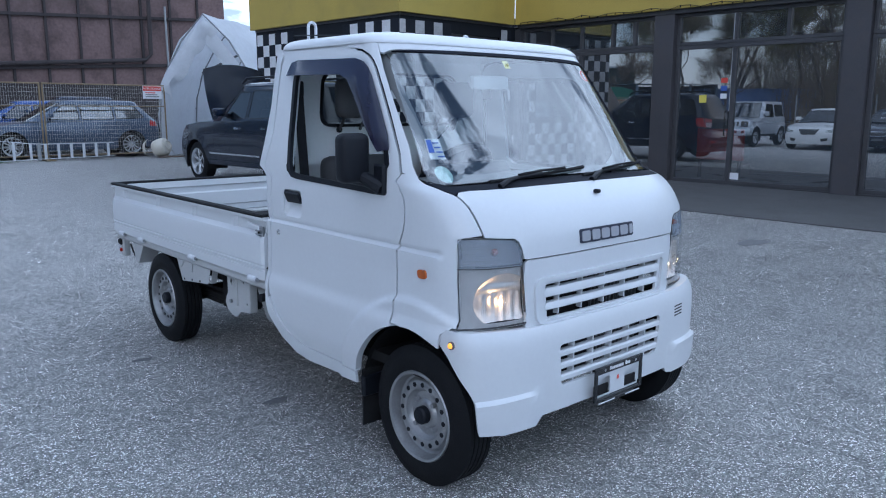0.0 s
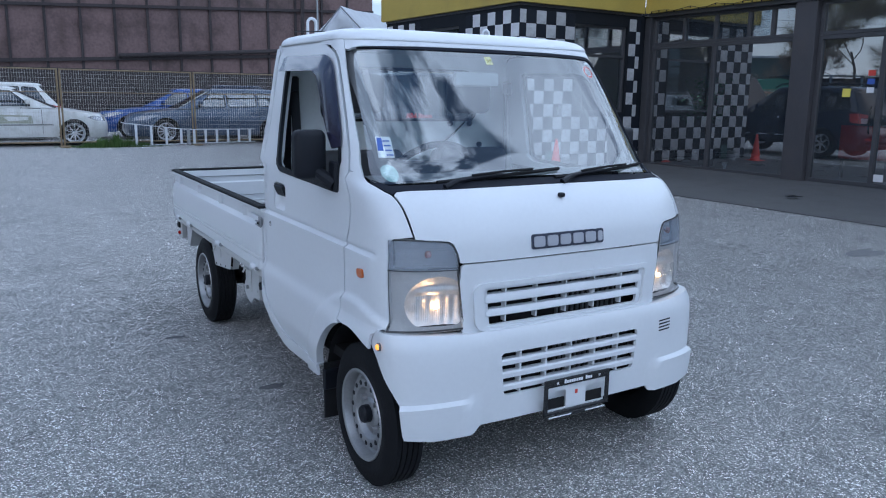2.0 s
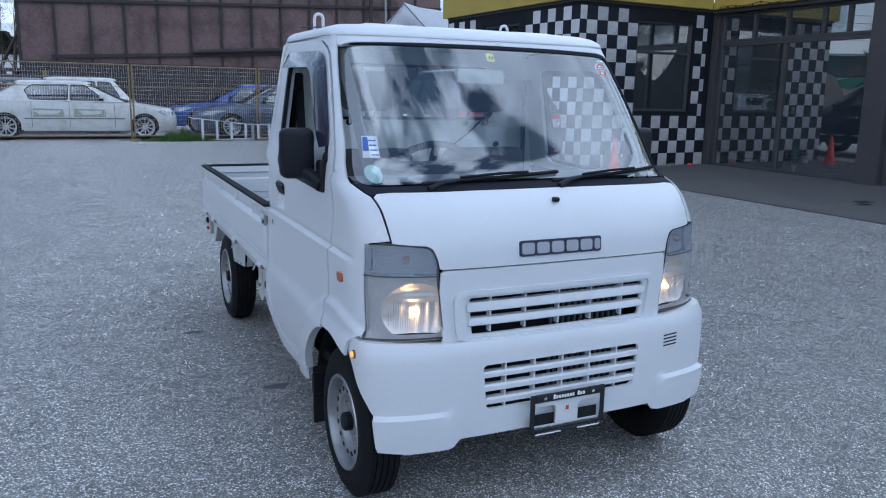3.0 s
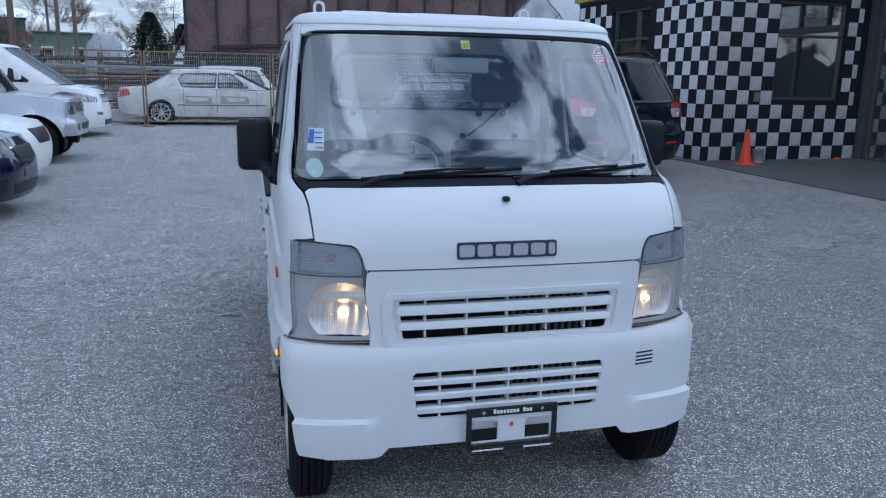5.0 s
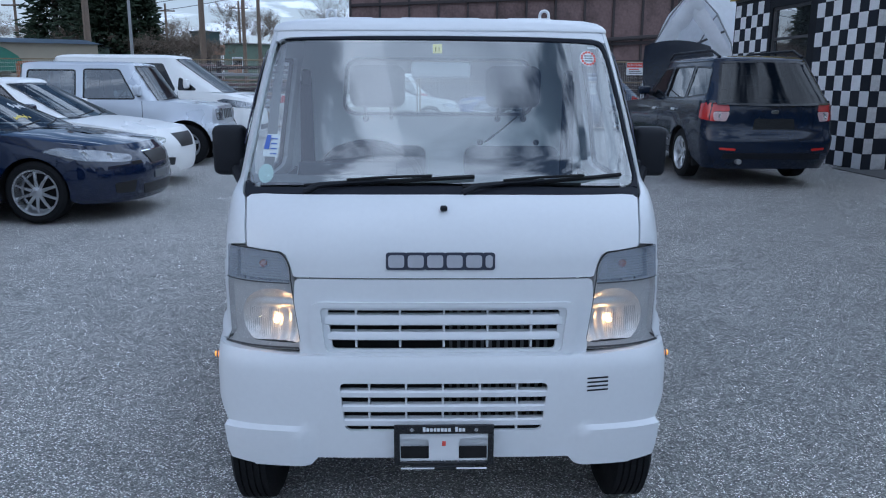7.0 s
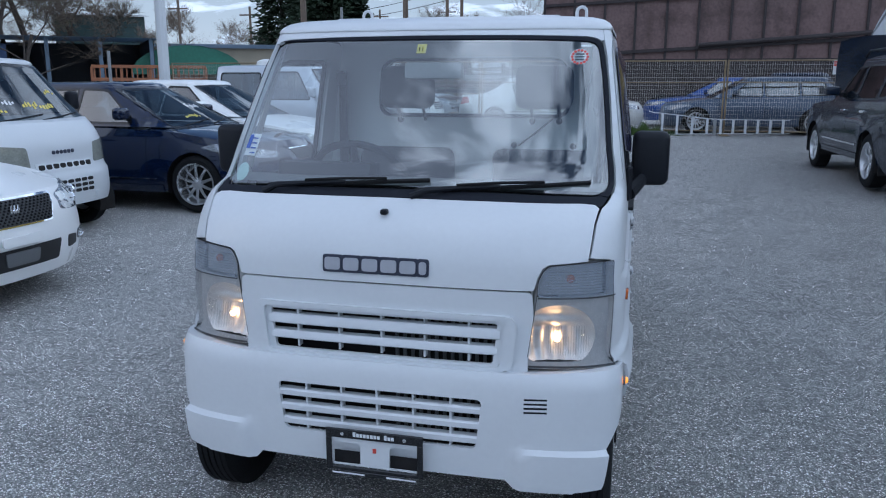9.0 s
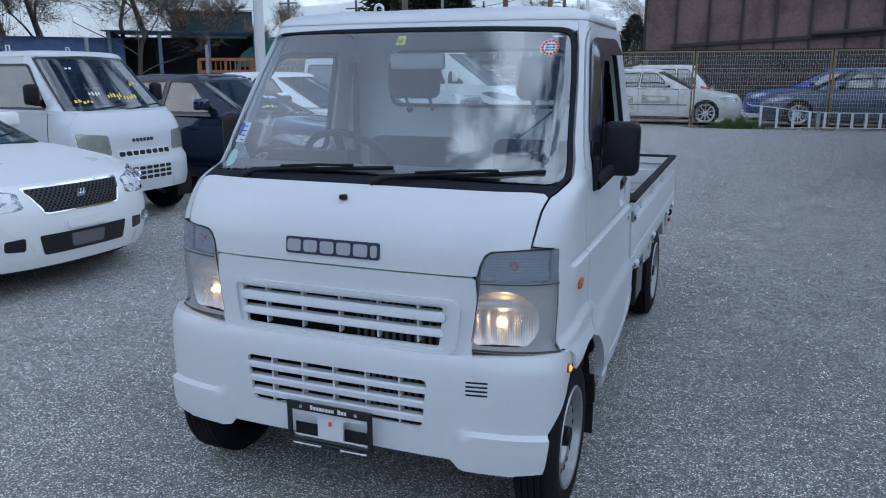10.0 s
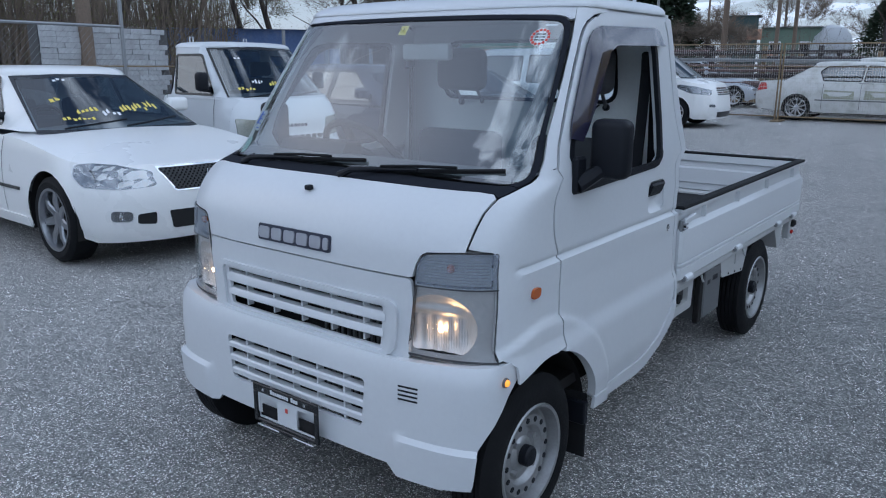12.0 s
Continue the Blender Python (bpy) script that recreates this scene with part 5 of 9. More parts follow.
for sg in (-1, 1):
    bm = bmesh.new()
    strap = [(0.590, 1.335, 1.47), (0.585, 1.325, 1.25), (0.580, 1.31, 1.02), (0.57, 1.28, 0.80)]
    loft(bm, [[(sg * (x + dx), y + dy, z) for dx, dy in ((-0.018, -0.010), (0.018, 0.010), (0.019, 0.008), (-0.017, -0.012))] for x, y, z in strap], closed=True)
    loft(bm, [[(sg * (x + dx), y + dy, z) for dx, dy in ((-0.018, -0.018), (0.018, 0.018), (0.019, 0.016), (-0.017, -0.020))] for x, y, z in ((0.615, 1.372, 1.46), (0.625, 1.376, 1.0), (0.63, 1.38, 0.75))], closed=True)
    box(bm, min(sg * 0.575, sg * 0.615), max(sg * 0.575, sg * 0.615), 1.305, 1.35, 1.44, 1.51, bevel=0.008)
    part("seat_belt", bm, BLACK_PLASTIC, truck, "black seat belt hanging from its guide")
for x in (-0.335, 0.28, 0.40, 0.20, 0.465):
    z = 1.29 if x in (-0.335, 0.28, 0.40) else 1.180
    bm = bmesh.new()
    lathe(bm, [(0.014, 0), (0.014, 0.012), (0.0005, 0.014)], Matrix.Translation((x, 1.398, z)) @ Matrix.Rotation(radians(90), 4, "X"), 12)
    part("wall_plug", bm, BLACK_PLASTIC, truck)
bm = tube(bmesh.new(), [(0.37, 1.39, 1.30), (0.30, 1.385, 1.24), (0.22, 1.39, 1.18)], 0.004, 6)
part("strap", bm, BLACK_PLASTIC, truck)
for sg in (-1, 1):
    if sg > 0:
        bm = tube(bmesh.new(), [(0.61, 0.66, 1.52), (0.585, 0.64, 1.50), (0.575, 0.60, 1.44), (0.585, 0.56, 1.38), (0.61, 0.54, 1.36)], 0.011, 8)
        part("grab_handle", bm, SEAT_GREY, truck, "grey grab handle")
    bm = bmesh.new()
    loft(bm, [[skin(sg * s_x(xx, z), z, -0.035) for xx in (0.605, 0.625, 0.645)] for z in (1.17, 1.3, 1.45, 1.6)])
    part("pillar_trim", bm, GREY_PLASTIC, truck)
bm = bmesh.new()
box(bm, -0.11, 0.11, 0.70, 0.735, 1.475, 1.535, bevel=0.012, seg=2)
part("inner_mirror", bm, MIRROR_BACK, truck)

# stickers inside the windscreen
def ws_sticker(name, pts, m, off=-0.006, label=""):
    return shell(name, fx(pts), m, truck, off=off, thick=0.001, step=0.05, label=label)


def blob(cx, cz, rx, rz, k=18):
    return [(cx + rx * math.cos(2 * math.pi * i / k), cz + rz * math.sin(2 * math.pi * i / k)) for i in range(k)]


ws_sticker("round_sticker", blob(-0.600, 1.160, 0.028, 0.029), STICKER_GREEN, label="pale green round sticker")
ws_sticker("round_sticker", blob(0.537, 1.548, 0.031, 0.027), STICKER_WHITE, label="red and white round sticker with a dotted rim")
for k in range(14):
    a = 2 * math.pi * k / 14
    ws_sticker("sticker_dot", blob(0.537 + 0.0255 * math.cos(a), 1.548 + 0.022 * math.sin(a), 0.0048, 0.0042, 8), STICKER_RED, off=-0.003)
for k in range(3):
    ws_sticker("print_bar", [(0.522, 1.537 + k * 0.009), (0.552, 1.537 + k * 0.009), (0.552, 1.541 + k * 0.009), (0.522, 1.541 + k * 0.009)], SEAT_GREY, off=-0.003)
for x0, x1, z in ((0.540, 0.575, 1.582), (0.555, 0.572, 1.596)):
    ws_sticker("label_sticker", [(x0, z), (x1, z), (x1, z + 0.006), (x0, z + 0.006)], STICKER_WHITE)
ws_sticker("label_sticker", [(-0.620, 1.212), (-0.566, 1.212), (-0.560, 1.284), (-0.610, 1.284)], STICKER_WHITE, label="white and blue notice sticker")
ws_sticker("sticker_panel", [(-0.614, 1.236), (-0.595, 1.236), (-0.590, 1.281), (-0.606, 1.281)], STICKER_BLUE, off=-0.003)
for k in range(4):
    ws_sticker("print_bar", [(-0.590, 1.220 + k * 0.016), (-0.567, 1.220 + k * 0.016), (-0.566, 1.224 + k * 0.016), (-0.589, 1.224 + k * 0.016)], STICKER_BLUE, off=-0.003)
sq = ws_sticker("square_sticker", [(-0.032, 1.562), (0.002, 1.562), (0.002, 1.594), (-0.032, 1.594)], STICKER_YELLOW, label="yellow square sticker with a black number")
n11 = Vector(skin(s_x(-0.015, 1.577), 1.577, 0.001))
text_mesh("sticker_number", "11", 0.024, Matrix.Translation(n11) @ Matrix.Rotation(radians(53), 4, "X"), BLACK_GLOSS, truck, 0.0003)

# wipers
def wiper(x0, x1, z_low):
    w = new("wiper")
    w.parent = truck
    a, b = Vector(skin(s_x(x0, 1.118), 1.118, 0.012)), None
    pts = [Vector(skin(s_x(x0 + (x1 - x0) * t, z_low + (0.030 * t)), z_low + 0.030 * t, 0.020)) for t in (0, 0.25, 0.5, 0.75, 1.0)]
    bm = tube(bmesh.new(), [a, a.lerp(pts[1], 0.35) + Vector((0, -0.012, 0.012)), pts[1], pts[2]], [0.012, 0.010, 0.008, 0.006], 8)
    part("wiper_arm", bm, BLACK_PLASTIC, w)
    bm = bmesh.new()
    tube(bm, [p + Vector((0, 0.006, -0.004)) for p in pts], 0.0075, 6)
    tube(bm, [pts[1] + Vector((0, -0.004, 0.01)), pts[2] + Vector((0, -0.004, 0.012)), pts[3] + Vector((0, -0.004, 0.008))], 0.005, 6)
    part("wiper_blade", bm, RUBBER, w)


wiper(-0.44, 0.10, 1.134)
wiper(0.06, 0.585, 1.134)

# ---- load bed ----
BY0, BY1, BX = 1.446, 3.425, 0.740
bed = new("load_bed")
bed.parent = truck
bm = bmesh.new()
box(bm, -0.70, 0.70, BY0, BY1 - 0.03, 0.60, 0.632)
part("bed_floor", bm, WHITE_BED, bed, "pale grey painted bed floor")
part("bed_mat", boxes((-0.685, 0.685, BY0 + 0.02, BY1 - 0.09, 0.634, 0.642), bevel=0.002), RUBBER, bed, "dark rubber mat on the bed floor")
part("floor_sill", boxes((-0.69, 0.69, BY1 - 0.085, BY1 - 0.035, 0.628, 0.662), bevel=0.010), WHITE_BED, bed)
part("bed_headboard", boxes((-0.70, 0.70, BY0 - 0.012, BY0 + 0.012, 0.45, 0.845), bevel=0.004), WHITE_BED, bed)


def gate(parent, ends):
    """A pressed drop side whose section is swept between two ends; ends: functions of (out, z)."""
    sec = [(0.0, 0.596), (0.0, 0.640), (-0.006, 0.643), (-0.006, 0.648), (0.001, 0.652), (0.001, 0.660), (-0.005, 0.663), (-0.005, 0.667), (0.0, 0.671), (0.0, 0.785), (-0.004, 0.800), (-0.026, 0.820), (-0.028, 0.872), (-0.004, 0.879), (-0.004, 0.893), (-0.042, 0.893), (-0.044, 0.852), (-0.030, 0.846), (-0.030, 0.810), (-0.046, 0.800), (-0.046, 0.712), (-0.034, 0.704), (-0.034, 0.665), (-0.02, 0.655), (-0.02, 0.596)]
    bm = bmesh.new()
    vs = loft(bm, [[e(o, z) for o, z in sec] for e in ends], closed=True)
    bm.faces.new(vs[0])
    bm.faces.new(vs[-1])
    return part("drop_side", bm, WHITE_PAINT, parent, "white pressed-steel drop side", smooth=25)


for sg in (-1, 1):
    g = gate(bed, [lambda o, z, y=y, sg=sg, k=k: (sg * (BX + (min(o, -0.012) if k else o)), y, z) for y, k in ((BY0, 1), (BY0 + 0.016, 0), (BY1 - 0.016, 0), (BY1, 1))])
    part("gate_cap", boxes((min(sg * (BX - 0.044), sg * (BX + 0.001)), max(sg * (BX - 0.044), sg * (BX + 0.001)), BY0, BY1, 0.892, 0.907), bevel=0.005), RUBBER, g, "black rubber capping")
    for y in (1.735, 2.205, 2.70, 3.22):
        bm = bmesh.new()
        loft(bm, [[(sg * (BX - 0.028), y - 0.009, z), (sg * (BX - 0.008), y - 0.005, z), (sg * (BX - 0.008), y + 0.005, z), (sg * (BX - 0.028), y + 0.009, z)] for z in (0.822, 0.872)])
        part("gate_rib", bm, WHITE_PAINT, g)
    # latch: keeper, lever and spring clip
    latch = new("latch")
    latch.parent = g
    latch["label"] = "over-centre latch with white lever"
    for nm, mm, spec in (("lever", WHITE_PAINT, (0.002, 0.020, 1.475, 1.592, 0.826, 0.848)), ("keeper", GALV, (0.0, 0.014, 1.450, 1.487, 0.800, 0.850)), ("clip", GALV, (0.012, 0.024, 1.456, 1.500, 0.808, 0.817)), ("clip", GALV, (0.012, 0.024, 1.456, 1.500, 0.826, 0.834)), ("catch_pin", BLACK_PLASTIC, (0.014, 0.022, 1.470, 1.480, 0.812, 0.832))):
        bm = boxes(spec, bevel=0.003)
        for v in bm.verts:
            v.co.x = sg * (BX - 0.020 + v.co.x)
            if nm == "lever":
                v.co.z += (v.co.y - 1.475) * 0.10
        part(nm, bm, mm, latch)
    for y in (1.535, 2.21, 2.93, 3.255):
        hinge = part("hinge", tube(bmesh.new(), [(sg * (BX + 0.001), y - 0.032, 0.592), (sg * (BX + 0.001), y + 0.042, 0.592)], 0.015, 12), WHITE_PAINT, bed)
        part("hinge_pin", cyl(bmesh.new(), 0.010, (sg * (BX + 0.001), y - 0.042, 0.592), (sg * (BX + 0.001), y - 0.030, 0.592), 10), GALV, hinge)
    # rail under the side
    bm = boxes((min(sg * 0.66, sg * 0.730), max(sg * 0.66, sg * 0.730), BY0 - 0.01, BY1 - 0.02, 0.545, 0.594), bevel=0.014)
    part("bed_rail", bm, WHITE_BED, bed)
    for y in (1.79, 2.40):
        part("rope_hook", tube(bmesh.new(), [(sg * 0.715, y, 0.550), (sg * 0.722, y, 0.525), (sg * 0.728, y + 0.004, 0.512)], 0.005, 6), WHITE_BED, bed)
    # wheel guard plates
    bm = bmesh.new()
    loft(bm, [[(sg * 0.712, y0, 0.556), (sg * 0.712, y1, z1), (sg * 0.70, y2, z2), (sg * 0.70, y3, 0.556)] for y0, y1, z1, y2, z2, y3 in ((2.50, 2.43, 0.425, 2.10, 0.46, 2.06),)] + [[(sg * 0.665, 2.50, 0.556), (sg * 0.665, 2.43, 0.425), (sg * 0.665, 2.10, 0.46), (sg * 0.665, 2.06, 0.556)]])
    bm.faces.new([bm.verts.new((sg * 0.712, y, z)) for y, z in ((2.50, 0.556), (2.43, 0.425), (2.10, 0.46), (2.06, 0.556))])
    guard = part("wheel_guard", bm, WHITE_BED, bed)
    for y, z in ((2.40, 0.440), (2.30, 0.450), (2.20, 0.460)):
        part("bolt_hole", cyl(bmesh.new(), 0.006, (sg * 0.711, y, z), (sg * 0.7145, y, z), 10), BLACK_PLASTIC, guard)
    part("pressed_slot", boxes((min(sg * 0.712, sg * 0.717), max(sg * 0.712, sg * 0.717), 2.285, 2.300, 0.492, 0.545), (min(sg * 0.712, sg * 0.717), max(sg * 0.712, sg * 0.717), 2.30, 2.325, 0.492, 0.502), bevel=0.002), WHITE_BED, guard)
    bm = bmesh.new()
    bm.faces.new([bm.verts.new((sg * 0.712, y, z)) for y, z in ((2.99, 0.556), (3.09, 0.42), (3.14, 0.42), (3.16, 0.556))])
    loft(bm, [[(sg * 0.712, 2.99, 0.556), (sg * 0.712, 3.09, 0.42)], [(sg * 0.60, 2.99, 0.556), (sg * 0.60, 3.09, 0.42)]])
    part("wheel_guard", bm, WHITE_BED, bed)
    part("rear_bracket", boxes((min(sg * 0.675, sg * 0.712), max(sg * 0.675, sg * 0.712), 3.33, 3.39, 0.43, 0.555), bevel=0.004), WHITE_BED, bed)
    bm = boxes((min(sg * 0.68, sg * 0.725), max(sg * 0.68, sg * 0.735), 3.36, 3.41, 0.50, 0.54), bevel=0.008)
    part("rubber_stop", bm, RUBBER, bed)
    bm = bmesh.new()
    lathe(bm, [(0.012, 0), (0.012, 0.012), (0.0005, 0.016)], Matrix.Translation((sg * 0.712, 3.375, 0.468)) @ Matrix.Rotation(radians(90 * sg), 4, "Y"), 12)
    part("rear_reflector", bm, RED_LENS, bed, "small red side lamp")
gate(bed, [lambda o, z, x=x: (x, BY1 + 0.008 + o, z) for x in (-BX + 0.046, BX - 0.046)])
part("gate_cap", boxes((-BX + 0.046, BX - 0.046, BY1 - 0.036, BY1 + 0.009, 0.892, 0.907), bevel=0.005), RUBBER, bed, "black rubber capping")
# chassis
chassis = new("chassis")
chassis.parent = truck
part("frame_rail", boxes((-0.42, -0.33, 0.2, 3.3, 0.36, 0.50), bevel=0.005), CHASSIS, chassis)
part("frame_rail", boxes((0.33, 0.42, 0.2, 3.3, 0.36, 0.50), bevel=0.005), CHASSIS, chassis)
part("cross_member", boxes((-0.33, 0.33, 1.5, 1.6, 0.38, 0.48), (-0.33, 0.33, 3.2, 3.3, 0.38, 0.48), bevel=0.005), CHASSIS, chassis)
part("engine_block", boxes((-0.32, 0.32, 0.75, 1.45, 0.20, 0.42), bevel=0.03), CHASSIS, chassis)
bm = bmesh.new()
cyl(bm, 0.045, (-0.62, 2.735, 0.262), (0.62, 2.735, 0.262), 14)
bmesh.ops.create_uvsphere(bm, u_segments=16, v_segments=10, radius=0.12, matrix=Matrix.Translation((0.05, 2.735, 0.27)))
part("rear_axle", bm, CHASSIS, chassis)
bm = tube(bmesh.new(), [(0.05, 1.45, 0.34), (0.05, 2.6, 0.28)], 0.035, 10)
part("drive_shaft", bm, CHASSIS, chassis)
bm = cyl(bmesh.new(), 0.04, (-0.62, 0.358, 0.262), (0.62, 0.358, 0.262), 12)
part("front_axle", bm, CHASSIS, chassis)
for sg in (-1, 1):
    part("leaf_spring", boxes((sg * 0.50 - 0.03, sg * 0.50 + 0.03, 2.1, 3.2, 0.30, 0.33), (sg * 0.50 - 0.03, sg * 0.50 + 0.03, 2.35, 3.0, 0.27, 0.30), bevel=0.004), CHASSIS, chassis)
# white bracket on the driver's side, grey battery box on the other
ring = lambda cy, cz, r, k=10: [(cy + r * math.cos(2 * math.pi * i / k), cz + r * math.sin(2 * math.pi * i / k)) for i in range(k)]
bracket = new("bracket")
bracket.parent = chassis
bracket["label"] = "white stamped side bracket with bolt holes"
plate_out = [(1.735, 0.555), (1.735, 0.375), (1.745, 0.362), (1.80, 0.360), (1.84, 0.352), (1.885, 0.315), (1.925, 0.318), (1.96, 0.330), (1.985, 0.345), (2.005, 0.375), (1.992, 0.410), (1.975, 0.43), (1.975, 0.555)]
part("bracket_plate", patch(plate_out, lambda u, v: (-0.662, u, v), 0.08, [ring(1.765, 0.405, 0.008), ring(1.80, 0.515, 0.009), ring(1.93, 0.500, 0.015), ring(1.93, 0.395, 0.010)], 0.006, (1, 0, 0)), WHITE_BED, bracket, smooth=20)
for spec in ((-0.661, -0.62, 1.733, 1.739, 0.365, 0.553), (-0.661, -0.62, 1.971, 1.977, 0.42, 0.553), (-0.668, -0.662, 1.86, 1.872, 0.38, 0.55)):
    part("bracket_flange", boxes(spec, bevel=0.002), WHITE_BED, bracket)
part("bolt", cyl(bmesh.new(), 0.011, (-0.662, 1.93, 0.395), (-0.674, 1.93, 0.395), 6), GALV, bracket)
bm = tube(bmesh.new(), [(-0.62, 1.70, 0.46), (-0.40, 1.70, 0.46)], 0.03, 10)
part("bracket_bush", bm, CHASSIS, chassis)
part("fuel_tank", boxes((-0.58, -0.44, 1.98, 2.22, 0.30, 0.50), bevel=0.02), CHASSIS, chassis)
battery = part("battery_box", boxes((0.52, 0.70, 1.835, 2.095, 0.305, 0.545), bevel=0.012), GREY_PLASTIC, chassis, "dark grey battery box")
part("box_cover", boxes((0.70, 0.712, 1.865, 2.085, 0.315, 0.535), bevel=0.005), GREY_PLASTIC, battery)
part("box_slot", boxes((0.710, 0.7135, 1.90, 1.935, 0.470, 0.490), bevel=0.001), BLACK_PLASTIC, battery)
part("box_slot", boxes((0.710, 0.7135, 1.97, 2.035, 0.475, 0.500), bevel=0.001), BLACK_PLASTIC, battery)
part("box_strap", boxes((0.69, 0.716, 1.79, 1.835, 0.31, 0.552), bevel=0.004), CHASSIS, battery)
part("battery_frame", patch(rounded([(1.448, 0.556), (1.725, 0.556), (1.712, 0.412), (1.455, 0.412)], 0.012), lambda u, v: (0.706, u, v), 0.08, [rounded([(1.515, 0.518), (1.668, 0.518), (1.662, 0.452), (1.522, 0.452)], 0.012)], 0.022, (-1, 0, 0)), WHITE_BED, chassis, "white bracket frame with an oblong opening")
part("hose", tube(bmesh.new(), [(0.60, 1.50, 0.50), (0.63, 1.58, 0.47), (0.62, 1.68, 0.49), (0.55, 1.80, 0.46)], 0.016, 8), RUBBER, chassis)
for sg in (-1, 1):
    part("lamp_cable", tube(bmesh.new(), [(sg * 0.66, 3.36, 0.50), (sg * 0.655, 3.30, 0.425), (sg * 0.65, 3.20, 0.415), (sg * 0.63, 3.10, 0.46)], 0.005, 6), RUBBER, chassis)
    part("brake_hose", tube(bmesh.new(), [(sg * 0.45, 2.20, 0.44), (sg * 0.53, 2.32, 0.36), (sg * 0.55, 2.50, 0.37), (sg * 0.52, 2.66, 0.30)], 0.011, 6), CHASSIS, chassis)
    part("shock_absorber", cyl(bmesh.new(), 0.024, (sg * 0.52, 2.12, 0.53), (sg * 0.56, 2.20, 0.30), 12), CHASSIS, chassis)
for sg in (-1, 1):
    bm = bmesh.new()
    loft(bm, [[(sg * 0.698, 1.455, 0.552), (sg * 0.698, 1.60, 0.552), (sg * 0.698, 1.50, 0.40), (sg * 0.698, 1.455, 0.385)], [(sg * 0.66, 1.455, 0.552), (sg * 0.66, 1.60, 0.552), (sg * 0.66, 1.50, 0.40), (sg * 0.66, 1.455, 0.385)]], closed=True)
    part("bed_mount", bm, WHITE_BED, chassis)
    bm = cyl(bmesh.new(), 0.020, (sg * 0.695, 1.505, 0.50), (sg * 0.728, 1.505, 0.50), 14)
    part("rubber_stop", bm, RUBBER, chassis)
    steel_wheel(truck, sg * 0.640, 0.358, 0.262, sg)
    steel_wheel(truck, sg * 0.640, 2.735, 0.262, sg)


# ---- parked cars: each is built facing -y with its nose at y = 0, then turned ----
def alloy_wheel(parent, x, y, z, side, r, w, rim, spokes, material, twin=False):
    ob = new("wheel")
    ob.parent = parent
    ob.location = (x, y, z)
    part("tyre", tyre_bm(r, w, rim, tread=False), TYRE, ob)
    m = Matrix.Rotation(radians(90 * side), 4, "Y")
    o = w / 2
    bm = bmesh.new()
    lathe(bm, [(rim + 0.012, o * 0.85), (rim + 0.010, o * 0.98), (rim - 0.008, o * 0.95), (rim - 0.020, o * 0.55), (rim - 0.026, -o * 0.2), (rim - 0.10, -o * 0.3), (0.05, -o * 0.3)], m, 40)
    part("rim", bm, material, ob)
    bm = bmesh.new()
    disc(bm, rim - 0.02, -o * 0.22, m, 28)
    part("brake", bm, CHASSIS, ob)
    bm = bmesh.new()
    offs = (-0.13, 0.13) if twin else (0.0,)
    for k in range(spokes):
        for da in offs:
            a = 2 * math.pi * k / spokes
            wd = 0.016 if (twin or spokes > 7) else 0.030
            pts = []
            for rr, hh, ww in ((0.045, 0.62, wd * 1.2), (rim * 0.6, 0.78, wd), (rim - 0.012, 0.70, wd * 0.85)):
                aa = a + da * (rr / rim)
                c, s_ = math.cos(aa), math.sin(aa)
                pts.append([(rr * c - ww * s_, rr * s_ + ww * c, o * hh - 0.012), (rr * c - ww * 0.7 * s_, rr * s_ + ww * 0.7 * c, o * hh), (rr * c + ww * 0.7 * s_, rr * s_ - ww * 0.7 * c, o * hh), (rr * c + ww * s_, rr * s_ - ww * c, o * hh - 0.012)])
            loft(bm, [[m @ Vector(p) for p in row] for row in pts])
    part("spokes", bm, material, ob)
    bm = bmesh.new()
    lathe(bm, [(0.055, o * 0.45), (0.055, o * 0.64), (0.03, o * 0.70), (0.0005, o * 0.71)], m, 20)
    part("hub_cap", bm, material, ob)
    return ob


def sup(n, q):
    """Superellipse quarter: 1 at q = 0, 0 at q = 1."""
    return max(0.0, 1 - min(max(q, 0), 1) ** n) ** (1 / n)


